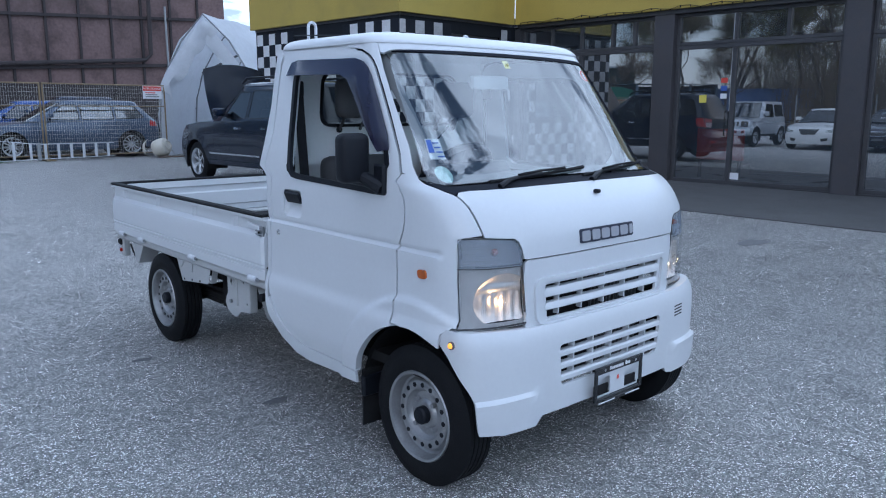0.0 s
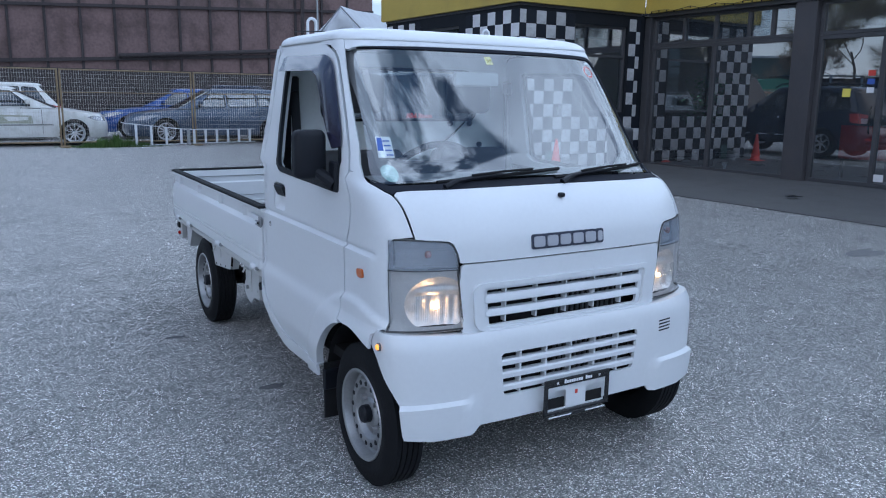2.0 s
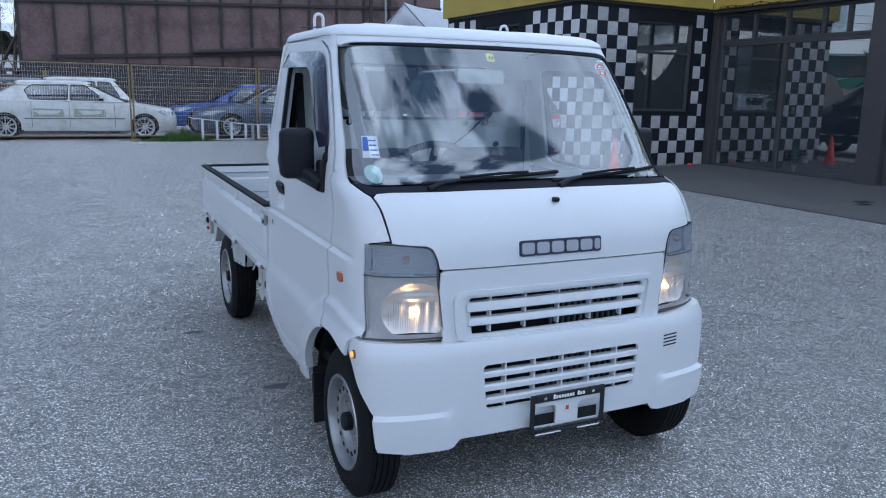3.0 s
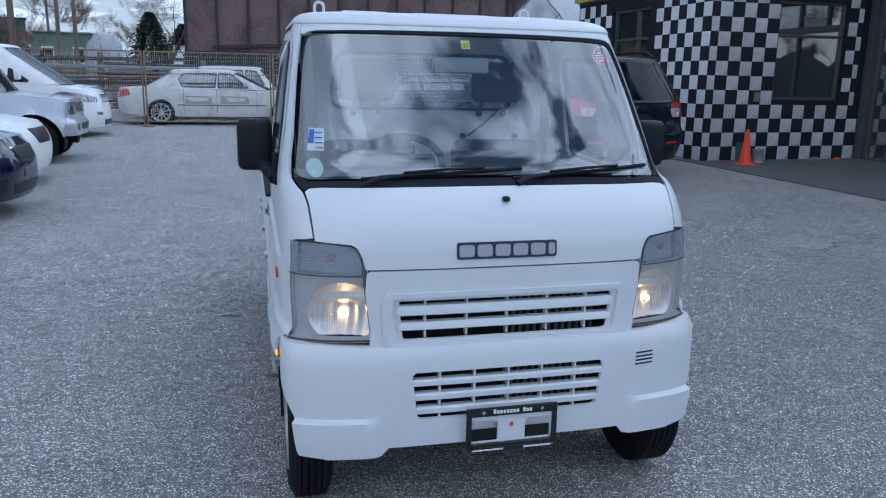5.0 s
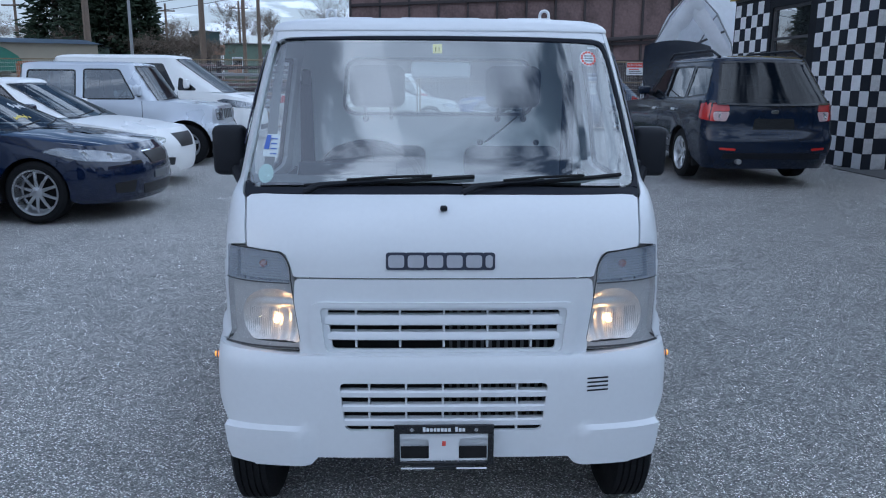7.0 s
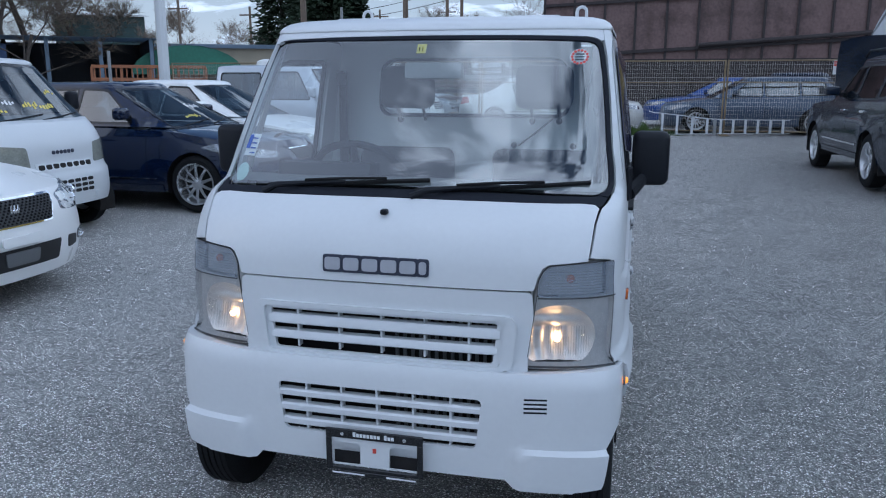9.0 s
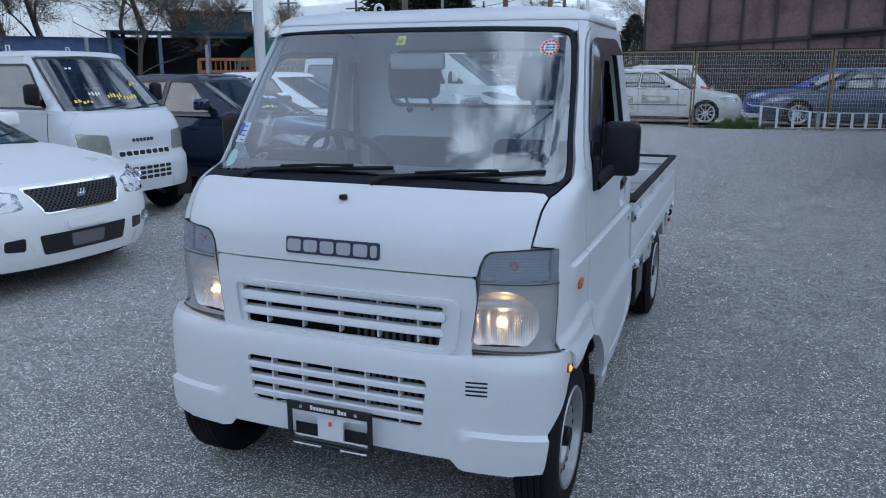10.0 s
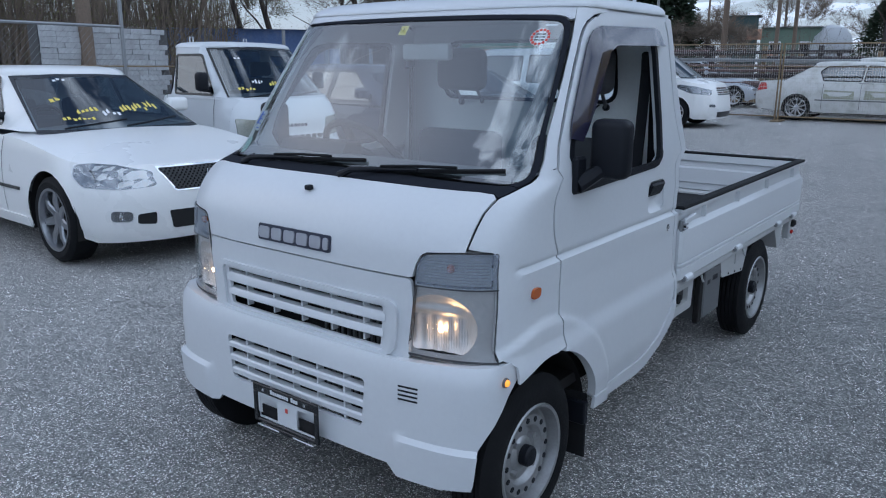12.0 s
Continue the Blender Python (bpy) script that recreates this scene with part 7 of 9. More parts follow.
scribble(crown, crown_sh.house_front, [(-0.45, 1.00, 0.26, 0.03, MARK_YELLOW), (-0.30, 1.05, 0.20, 0.05, MARK_YELLOW), (-0.10, 1.03, 0.16, 0.05, MARK_WHITE), (0.08, 1.06, 0.38, 0.07, MARK_YELLOW), (-0.42, 1.14, 0.1, 0.04, MARK_YELLOW), (-0.25, 1.30, 0.12, 0.03, MARK_WHITE)])

legacy_spec = sedan(
    L=4.68, W=0.865, H=1.43, wb=2.67, fo=0.96, paint=NAVY, spokes=(10, ALLOY, False), wheel=(0.318, 0.215, 0.222), arch=0.352,
    lamps=[("headlamp", ("s", [(0.10, 0.61), (0.50, 0.645), (0.86, 0.725), (0.70, 0.765), (0.35, 0.735), (0.12, 0.675)]), HEADLAMP, "swept clear headlamp", [(0.25, 0.67, 0.04), (0.45, 0.69, 0.04)])],
    front_parts=[("grille_frame", [(-0.30, 0.70), (0.30, 0.70), (0.22, 0.555), (-0.22, 0.555)], CHROME, 0.004), ("grille_mesh", [(-0.285, 0.69), (0.285, 0.69), (0.21, 0.566), (-0.21, 0.566)], MESH_BLACK, 0.01),
                 ("lower_intake", [(-0.40, 0.36), (0.40, 0.36), (0.36, 0.25), (-0.36, 0.25)], MESH_BLACK, 0.004), ("plate_plinth", [(-0.17, 0.48), (0.17, 0.48), (0.17, 0.40), (-0.17, 0.40)], GREY_PLASTIC, 0.012), ("fog_recess", [(0.50, 0.42), (0.72, 0.40), (0.70, 0.30), (0.52, 0.29)], MESH_BLACK, 0.003), ("fog_recess", [(-0.72, 0.40), (-0.50, 0.42), (-0.52, 0.29), (-0.70, 0.30)], MESH_BLACK, 0.003)],
    moulding=(0.36, 0.372, CHROME), mirror_paint=NAVY)
legacy, legacy_sh = make_car("navy_saloon", legacy_spec, (-3.00, 6.25), 89, "dark navy sports saloon with bonnet scoop and ten-spoke wheels")
bm = bmesh.new()
rows = []
for y, z in ((0.62, 0.842), (0.64, 0.878), (0.72, 0.892), (0.95, 0.915)):
    rows.append([(x, y, z - 0.010 * abs(x) / 0.2) for x in (-0.20, -0.12, 0.12, 0.20)])
loft(bm, rows)
part("bonnet_scoop", bm, BLACK_GLOSS, legacy, "black bonnet scoop")
scribble(legacy, legacy_sh.house_front, [(0.05, 1.12, 0.25, 0.06, MARK_WHITE), (-0.3, 1.02, 0.3, 0.04, MARK_YELLOW)])
sheet("notice_sheet", [(0.10, 1.26), (0.32, 1.25), (0.33, 1.33), (0.12, 1.34)], legacy_sh.house_front, -0.004, STICKER_WHITE, legacy, label="white paper notice")

white2_spec = sedan(
    L=4.73, W=0.888, H=1.44, wb=2.85, fo=0.86,
    lamps=[("headlamp", ("s", [(0.10, 0.60), (0.45, 0.64), (0.80, 0.74), (0.62, 0.77), (0.28, 0.72), (0.12, 0.67)]), HEADLAMP_WARM, "clouded headlamp", [(0.28, 0.67, 0.04)])],
    front_parts=[("grille_mesh", [(-0.34, 0.715), (0.34, 0.715), (0.22, 0.53), (-0.22, 0.53)], MESH_BLACK, 0.006), ("side_intake", [(-0.62, 0.42), (-0.40, 0.40), (-0.42, 0.30), (-0.60, 0.32)], MESH_BLACK, 0.004), ("side_intake", [(0.40, 0.40), (0.62, 0.42), (0.60, 0.32), (0.42, 0.30)], MESH_BLACK, 0.004)])
make_car("white_sports_saloon", white2_spec, (-3.38, 8.50), 88, "white sports saloon with black grille and clouded headlamps")

jimny_spec = dict(
    length=3.40, axles=(0.62, 2.87), wheel=(0.34, 0.20, 0.205), arch=0.41, flare=0.035, sill=0.40, front_low=0.42, rear_low=0.45,
    nose=[(0.35, 0.06), (0.45, 0.0), (0.62, 0.0), (0.66, 0.06), (0.80, 0.07), (0.95, 0.09), (1.02, 0.14)], tail=[(0.3, 0.05), (0.6, 0.0), (1.0, 0.02), (1.3, 0.05)],
    width=[(0.35, 0.70), (0.5, 0.735), (0.7, 0.74), (0.95, 0.725), (1.1, 0.70)],
    deck=[(0.0, 0.93), (0.25, 0.985), (0.6, 1.02), (1.0, 1.045), (1.3, 1.06), (3.4, 1.06)],
    front_round=(0.22, 3.4), rear_round=(0.22, 3.4), corner=0.19, rear_corner=0.19, hood_crown=0.03,
    house=dict(z0=1.07, z1=1.62, f0=0.98, f1=1.34, r0=3.37, r1=3.27, w0=0.70, w1=0.60, cf=0.2, cr=0.16, roof=0.06, mirror=0.36,
               windows=[win((1.42, 1.09), (2.22, 1.09), (2.20, 1.545), (1.66, 1.545)), win((2.36, 1.12), (3.12, 1.12), (3.08, 1.53), (2.35, 1.53))], side_glass=CAR_GLASS),
    spokes=(5, ALLOY, False), seams=(1.30, 2.30), handles=((2.10, 0.96),), paint=SILVER, sill_paint=BLACK_PLASTIC, mirror_paint=SILVER, mirror_size=(0.17, 0.17),
    lamps=[("headlamp", ("f", [(0.40, 0.74), (0.66, 0.74), (0.66, 0.93), (0.40, 0.93)]), HEADLAMP, "square headlamp", [(0.52, 0.835, 0.075)]), ("fog_lamp", rounded and ("f", [(0.45, 0.50), (0.56, 0.50), (0.56, 0.60), (0.45, 0.60)]), HEADLAMP, "round fog lamp", [(0.505, 0.55, 0.04)])],
    front_parts=[("grille_slot", [(-0.32 + k * 0.13, 0.76), (-0.24 + k * 0.13, 0.76), (-0.24 + k * 0.13, 0.92), (-0.32 + k * 0.13, 0.92)], MESH_BLACK, 0.003) for k in range(5)] + [("bumper_slot", [(-0.3, 0.50), (0.3, 0.50), (0.3, 0.60), (-0.3, 0.60)], MESH_BLACK, 0.004)])
make_car("silver_off_roader", jimny_spec, (-3.45, 11.3), 93, "small silver boxy off-roader with slotted grille", "off-roader")

van_spec = dict(
    length=4.84, axles=(0.90, 3.80), wheel=(0.33, 0.215, 0.215), arch=0.37, sill=0.24, front_low=0.20, rear_low=0.28,
    nose=[(0.18, 0.05), (0.4, 0.0), (0.6, 0.02), (0.8, 0.07), (0.95, 0.16), (1.1, 0.3)], tail=[(0.2, 0.06), (0.6, 0.0), (1.2, 0.04), (1.8, 0.2)],
    width=[(0.18, 0.84), (0.3, 0.885), (0.6, 0.90), (0.9, 0.895), (1.15, 0.87)],
    deck=[(0.0, 0.90), (0.3, 0.94), (0.7, 1.02), (1.1, 1.08), (1.8, 1.10), (4.84, 1.12)],
    front_round=(0.55, 2.6), rear_round=(0.3, 3.2), corner=0.46, rear_corner=0.26,
    house=dict(z0=1.11, z1=1.82, f0=0.72, f1=1.72, r0=4.80, r1=4.55, w0=0.85, w1=0.72, cf=0.3, cr=0.2, roof=0.09, mirror=0.85,
               windows=[win((1.40, 1.14), (1.78, 1.14), (1.75, 1.40)), win((1.86, 1.13), (2.70, 1.13), (2.68, 1.70), (2.12, 1.69)), win((2.78, 1.13), (3.75, 1.13), (3.73, 1.70), (2.76, 1.70)), win((3.85, 1.13), (4.5, 1.16), (4.42, 1.68), (3.83, 1.70))], side_glass=DARK_GLASS),
    spokes=(10, ALLOY, False), seams=(1.80, 2.74), handles=((2.50, 0.98),), paint=WHITE_PEARL, mirror_size=(0.2, 0.2),
    lamps=[("headlamp", ("s", [(0.16, 0.72), (0.55, 0.76), (0.95, 0.90), (0.80, 0.945), (0.40, 0.90), (0.17, 0.83)]), HEADLAMP, "large swept headlamp", [(0.35, 0.80, 0.05), (0.6, 0.84, 0.05)]), ("fog_lamp", ("f", [(0.58, 0.46), (0.74, 0.47), (0.73, 0.53), (0.58, 0.52)]), HEADLAMP, "fog lamp", [])],
    front_parts=[("grille_bar", [(-0.45, 0.72 + k * 0.045), (0.45, 0.72 + k * 0.045), (0.46, 0.75 + k * 0.045), (-0.46, 0.75 + k * 0.045)], CHROME if k % 2 else GREY_PLASTIC, 0.006) for k in range(4)] + [("lower_intake", [(-0.5, 0.36), (0.5, 0.36), (0.45, 0.24), (-0.45, 0.24)], MESH_BLACK, 0.004)])
make_car("white_minivan", van_spec, (-3.88, 16.2), 92.5, "large white minivan with swept headlamps", "minivan")

# older kei truck with its own bed, facing the lane
kei_spec = dict(
    length=3.30, axles=(0.45, 2.55), wheel=(0.265, 0.145, 0.16), arch=0.33, sill=0.36, front_low=0.30, rear_low=0.5,
    nose=[(0.25, 0.03), (0.45, 0.0), (0.62, 0.01), (0.66, 0.05), (0.85, 0.06), (1.0, 0.12), (1.12, 0.22)], tail=[(0.3, 0.02), (0.6, 0.0), (1.2, 0.0)],
    width=[(0.25, 0.70), (0.4, 0.735), (0.7, 0.735), (0.95, 0.725), (1.12, 0.70)],
    deck=[(0.0, 0.94), (0.15, 1.04), (0.35, 1.10), (0.5, 1.11), (1.40, 1.11), (1.45, 0.90), (3.3, 0.90)],
    front_round=(0.30, 3.0), rear_round=(0.05, 4.0), corner=0.25, rear_corner=0.04, hood_crown=0.02,
    house=dict(z0=1.10, z1=1.61, f0=0.26, f1=0.72, r0=1.42, r1=1.36, w0=0.71, w1=0.61, cf=0.2, cr=0.08, roof=0.06, mirror=0.33,
               windows=[win((0.52, 1.13), (1.20, 1.13), (1.25, 1.52), (0.80, 1.52))]),
    spokes=(8, STEEL_RIM, False), seams=(0.50, 1.36), handles=((1.15, 0.98),), handle_paint=BLACK_PLASTIC, paint=WHITE_PAINT, mirror_paint=BLACK_PLASTIC, mirror_size=(0.12, 0.19),
    lamps=[("headlamp", ("f", [(0.40, 0.68), (0.68, 0.69), (0.69, 0.90), (0.42, 0.87)]), HEADLAMP_WARM, "clouded yellowish headlamp", [])],
    front_parts=[("grille_panel", [(-0.36, 0.72), (0.36, 0.72), (0.34, 0.64), (-0.34, 0.64)], WHITE_PAINT, 0.004)] + [("grille_slot", [(-0.33 + k * 0.085, 0.655), (-0.262 + k * 0.085, 0.655), (-0.262 + k * 0.085, 0.705), (-0.33 + k * 0.085, 0.705)], MESH_BLACK, 0.016) for k in range(8)]
    + [("lower_slot", [(-0.31 + k * 0.09, 0.42 + j * 0.048), (-0.235 + k * 0.09, 0.42 + j * 0.048), (-0.235 + k * 0.09, 0.452 + j * 0.048), (-0.31 + k * 0.09, 0.452 + j * 0.048)], MESH_BLACK, 0.003) for k in range(7) for j in range(3)]
    + [("emblem_block", [(-0.145 + k * 0.048, 0.79), (-0.107 + k * 0.048, 0.79), (-0.107 + k * 0.048, 0.825), (-0.145 + k * 0.048, 0.825)], EMBLEM_EDGE, 0.005) for k in range(6)]
    + [("tow_cover", [(0.33, 0.33), (0.42, 0.33), (0.42, 0.40), (0.33, 0.40)], WHITE_PAINT, 0.01)])
kei, kei_sh = make_car("older_kei_truck", kei_spec, (-4.40, 4.02), 89, "older white kei truck with clouded headlamps and pen marks", "truck")
part("bed_floor", boxes((-0.69, 0.69, 1.46, 3.28, 0.60, 0.64)), WHITE_BED, kei)
for x in (-0.36, 0.36):
    part("roof_hook", tube(bmesh.new(), [(x - 0.02, 1.36, 1.65), (x - 0.02, 1.36, 1.72), (x + 0.02, 1.36, 1.72), (x + 0.02, 1.36, 1.65)], 0.008, 6), WHITE_PAINT, kei)
scribble(kei, kei_sh.house_front, [(-0.50, 1.17, 0.2, 0.04, MARK_YELLOW), (-0.30, 1.24, 0.14, 0.06, MARK_WHITE), (-0.10, 1.20, 0.38, 0.07, MARK_YELLOW), (0.3, 1.33, 0.15, 0.05, MARK_YELLOW), (-0.35, 1.48, 0.08, 0.03, MARK_WHITE)])

# ---- dark sport utility with its bonnet up, beside the shop ----
SUV_GLASS = glass("suv_glass", (0.20, 0.26, 0.28), 0.0, 0.17, 0.6)
suv_spec = dict(
    length=4.56, axles=(0.92, 3.535), wheel=(0.345, 0.215, 0.222), arch=0.385, flare=0.014, sill=0.34, front_low=0.26, rear_low=0.21,
    nose=[(0.2, 0.06), (0.45, 0.0), (0.7, 0.03), (0.85, 0.10), (1.0, 0.22)], tail=[(0.2, 0.10), (0.45, 0.0), (0.62, 0.0), (0.70, 0.06), (1.0, 0.07), (1.1, 0.09)],
    width=[(0.2, 0.82), (0.4, 0.865), (0.6, 0.89), (0.85, 0.885), (1.05, 0.85)],
    deck=[(0.0, 0.90), (0.4, 0.95), (1.2, 1.03), (2.0, 1.05), (4.56, 1.09)],
    front_round=(0.5, 2.6), rear_round=(0.35, 3.0), corner=0.42, rear_corner=0.30,
    house=dict(z0=1.07, z1=1.60, f0=1.25, f1=2.0, r0=4.50, r1=4.12, w0=0.80, w1=0.63, cf=0.26, cr=0.22, roof=0.08,
               windows=[win((1.78, 1.10), (2.50, 1.10), (2.48, 1.52), (2.14, 1.51)), win((2.58, 1.10), (3.36, 1.11), (3.33, 1.53), (2.56, 1.53)), win((3.45, 1.12), (4.12, 1.17), (3.98, 1.50), (3.42, 1.53))], side_glass=SUV_GLASS, rear_glass=DARK_GLASS),
    spokes=(6, ALLOY, True), seams=(1.58, 2.54, 3.40), handles=((2.28, 0.92), (3.12, 0.93)), handle_paint=CHROME, moulding=(0.50, 0.525, CHROME), paint=NAVY_SUV, sill_paint=NAVY_SUV,
    lamps=[("headlamp", ("s", [(0.14, 0.68), (0.5, 0.72), (0.78, 0.85), (0.60, 0.90), (0.2, 0.84)]), HEADLAMP, "headlamp", []),
           ("tail_lamp", ("r", [(0.58, 0.95), (0.77, 0.95), (0.77, 1.06), (0.60, 1.06)]), TAILLAMP, "red tail lamp", []), ("reverse_lamp", ("r", [(0.62, 0.82), (0.76, 0.83), (0.77, 0.945), (0.58, 0.945)]), TAIL_CLEAR, "clear reversing lamp", [(0.68, 0.89, 0.04)]), ("tail_lamp", ("s", [(4.20, 0.86), (4.42, 0.82), (4.44, 1.06), (4.16, 1.05)]), TAILLAMP, "red tail lamp", []),
           ("reflector", ("r", [(0.50, 0.45), (0.70, 0.46), (0.70, 0.49), (0.50, 0.48)]), RED_LENS, "red reflector", [])],
    rear_parts=[("plate_recess", [(-0.28, 0.70), (0.28, 0.70), (0.26, 0.86), (-0.26, 0.86)], BLACK_GLOSS, 0.003), ("badge", [(-0.05, 0.92), (0.05, 0.92), (0.05, 0.97), (-0.05, 0.97)], CHROME, 0.004), ("lower_trim", [(-0.66, 0.34), (0.66, 0.34), (0.64, 0.42), (-0.64, 0.42)], BLACK_PLASTIC, 0.006)])
suv, suv_sh = make_car("dark_blue_suv", suv_spec, (4.45, 12.85), 182, "dark blue sport utility car with its bonnet raised", "suv")
suv.matrix_basis = suv.matrix_basis @ Matrix.Scale(1.045, 4)
for sg in (-1, 1):
    part("roof_rail", tube(bmesh.new(), [(sg * 0.58, 2.1, 1.66), (sg * 0.58, 2.25, 1.74), (sg * 0.57, 3.7, 1.74), (sg * 0.56, 3.95, 1.65)], 0.018, 8), BLACK_PLASTIC, suv)
# the raised bonnet stands above the engine bay
bm = bmesh.new()
rows = []
for t in np.linspace(0, 1, 8):
    y, z = 1.22 - 0.50 * t, 1.06 + 0.88 * t
    w = 0.70 - 0.12 * t * t
    rows.append([(w * u, y - 0.05 * (1 - u * u), z + 0.10 * math.sin(t * 1.5) * (1 - u * u)) for u in np.linspace(-1, 1, 9)])
loft(bm, rows)
bmesh.ops.solidify(bm, geom=bm.faces[:], thickness=0.03)
part("raised_bonnet", bm, NAVY_SUV, suv, "raised dark blue bonnet")
part("exhaust", cyl(bmesh.new(), 0.035, (0.45, 4.40, 0.31), (0.45, 4.56, 0.31), 12), STEEL_RIM, suv)
for sg in (-1, 1):
    part("mud_flap", boxes((sg * 0.74 - 0.11, sg * 0.74 + 0.11, 3.95, 3.97, 0.20, 0.42), bevel=0.003), RUBBER, suv)

# ---- wrecks behind the fence ----
merc_spec = sedan(
    L=5.15, W=0.90, H=1.45, wb=3.15, fo=0.85, paint=ALGAE_WHITE, wheel=(0.315, 0.22, 0.235), arch=0.345, spokes=(10, ALLOY, False),
    lamps=[("headlamp", ("s", [(0.10, 0.60), (0.35, 0.62), (0.55, 0.70), (0.40, 0.74), (0.13, 0.70)]), HEADLAMP, "headlamp", []), ("tail_lamp", ("s", [(4.72, 0.76), (5.05, 0.70), (5.03, 0.92), (4.78, 0.92)]), TAILLAMP, "red wedge tail lamp", [])],
    moulding=(0.50, 0.53, GREY_PLASTIC))
merc, merc_sh = make_car("white_german_saloon", merc_spec, (0.85, 20.1), 89, "grimy white saloon with green-stained doors behind the fence")
for sg in (-1, 1):
    for ya, yb in ((1.75, 2.50), (2.70, 3.40)):
        sheet("algae_stain", [(ya, 0.55), (yb, 0.55), (yb - 0.02, 0.76), (ya + 0.02, 0.74)], merc_sh.side(sg), 0.002, ALGAE, merc, step=0.2, label="green algae stain")


def wagon(L, H, paint, W=0.86, **kw):
    base = sedan(L=L, W=W, H=H, paint=paint)
    base["house"].update(r0=L - 0.10, r1=L - 0.55, windows=[win((1.78, 0.975), (2.52, 0.975), (2.50, H - 0.13), (2.18, H - 0.14)), win((2.60, 0.975), (3.38, 0.985), (3.36, H - 0.13), (2.58, H - 0.13)), win((3.46, 0.99), (L - 0.52, 1.02), (L - 0.75, H - 0.15), (3.44, H - 0.13))])
    base["lamps"] = [("headlamp", ("s", [(0.10, 0.60), (0.45, 0.64), (0.80, 0.735), (0.62, 0.765), (0.28, 0.72), (0.12, 0.67)]), HEADLAMP, "headlamp", []), ("tail_lamp", ("s", [(L - 0.40, 0.80), (L - 0.10, 0.78), (L - 0.12, 0.95), (L - 0.38, 0.95)]), TAILLAMP, "tail lamp", [])]
    base.update(kw)
    return base


make_car("slate_blue_estate", wagon(4.68, 1.47, SLATE_BLUE, spokes=(12, ALLOY, False)), (1.27, 20.1), -91, "slate blue estate car behind the fence", "car")
hatch, hatch_sh = make_car("bright_blue_hatchback", wagon(4.4, 1.45, RALLY_BLUE), (0.85, 22.6), -98, "bright blue damaged hatchback with raised bonnet", "car")
bm = bmesh.new()
loft(bm, [[(0.68 * u * (1 - 0.12 * t), 1.55 - 0.82 * t, 0.98 + 0.84 * t + 0.05 * (1 - u * u) * math.sin(3.1 * t)) for u in np.linspace(-1, 1, 7)] for t in np.linspace(0, 1, 7)])
bmesh.ops.solidify(bm, geom=bm.faces[:], thickness=0.03)
part("raised_bonnet", bm, BLACK_GLOSS, hatch, "black raised bonnet")
part("engine_bay", boxes((-0.60, 0.60, 0.30, 1.35, 0.80, 0.92), bevel=0.04), CHASSIS, hatch)
make_car("white_estate", wagon(4.5, 1.55, ALGAE_WHITE), (-4.45, 22.5), -90, "white estate car with dark windows in the second row", "car")
make_car("silver_estate", wagon(4.6, 1.5, SILVER), (-5.2, 24.6), 90, "pale silver estate car behind the fence", "car")
make_car("dark_hatchback", wagon(4.4, 1.6, NAVY), (2.6, 25.0), -92, "dark hatchback in the back row", "car")
make_car("dark_estate", wagon(4.5, 1.5, NAVY), (6.1, 22.9), -88, "black estate car behind the white tent", "car")


# ---- temporary mesh fence across the back ----
FY = 18.8
FZ = rise(FY)


def fence_panel(x0, x1):
    ob = thing("mesh_fence", "rusty temporary steel mesh fence panel", "fence", (x0, FY, FZ), 0, "temporary fence panels")
    w, h = x1 - x0 - 0.05, 1.88
    for x in (0.02, w):
        part("post", tube(bmesh.new(), [(x, 0, 0.0), (x, 0, h)], 0.021, 8), FENCE_STEEL, ob)
    for z in (0.12, h - 0.02, 1.32):
        part("rail", tube(bmesh.new(), [(0.02, 0, z), (w, 0, z)], 0.017 if z != 1.32 else 0.010, 6), FENCE_STEEL, ob)
    bm = bmesh.new()
    n = int(w / 0.055)
    for k in range(1, n):
        x = w * k / n
        loft(bm, [[(x - 0.0021, 0, z), (x, -0.003, z), (x + 0.0021, 0, z)] for z in (0.13, h - 0.03)], closed=True)
    for k in range(1, 17):
        z = 0.12 + (h - 0.14) * k / 17
        loft(bm, [[(x, 0.0, z - 0.0021), (x, 0.004, z), (x, 0.0, z + 0.0021)] for x in (0.02, w)], closed=True)
    tagged(part("mesh", bm, FENCE_WIRE, ob, smooth=0), kind="stuff")
    part("foot", boxes((-0.09, 0.14, -0.28, 0.28, 0.0, 0.035), bevel=0.006), FENCE_STEEL, ob)
    return ob


for a, b in ((-12.9, -9.75), (-9.75, -6.6), (-6.6, -3.46), (-3.46, -0.31), (-0.31, 2.82), (2.82, 5.87)):
    fence_panel(a, b)
# warning sign on the fence
sign = thing("fence_sign", "white warning sign with red band tied to the mesh", "sign", (5.24, FY - 0.03, FZ + 1.52), 0)
part("board", boxes((0, 0.5, -0.004, 0.004, 0, 0.33), bevel=0.002), STICKER_WHITE, sign)
part("red_band", boxes((0.01, 0.49, -0.007, -0.0045, 0.20, 0.32)), STICKER_RED, sign)
for word, x in (("NO", 0.075), ("ENTRANCE", 0.295)):
    text_mesh("sign_text", word, 0.07, Matrix.Translation((x, -0.0075, 0.26)) @ Matrix.Rotation(radians(90), 4, "X"), STICKER_WHITE, sign, 0.0004)
for k in range(3):
    part("print_bar", boxes((0.07, 0.43 - k * 0.05, -0.006, -0.0045, 0.04 + k * 0.05, 0.065 + k * 0.05)), STICKER_RED if k == 2 else GREY_PLASTIC, sign)


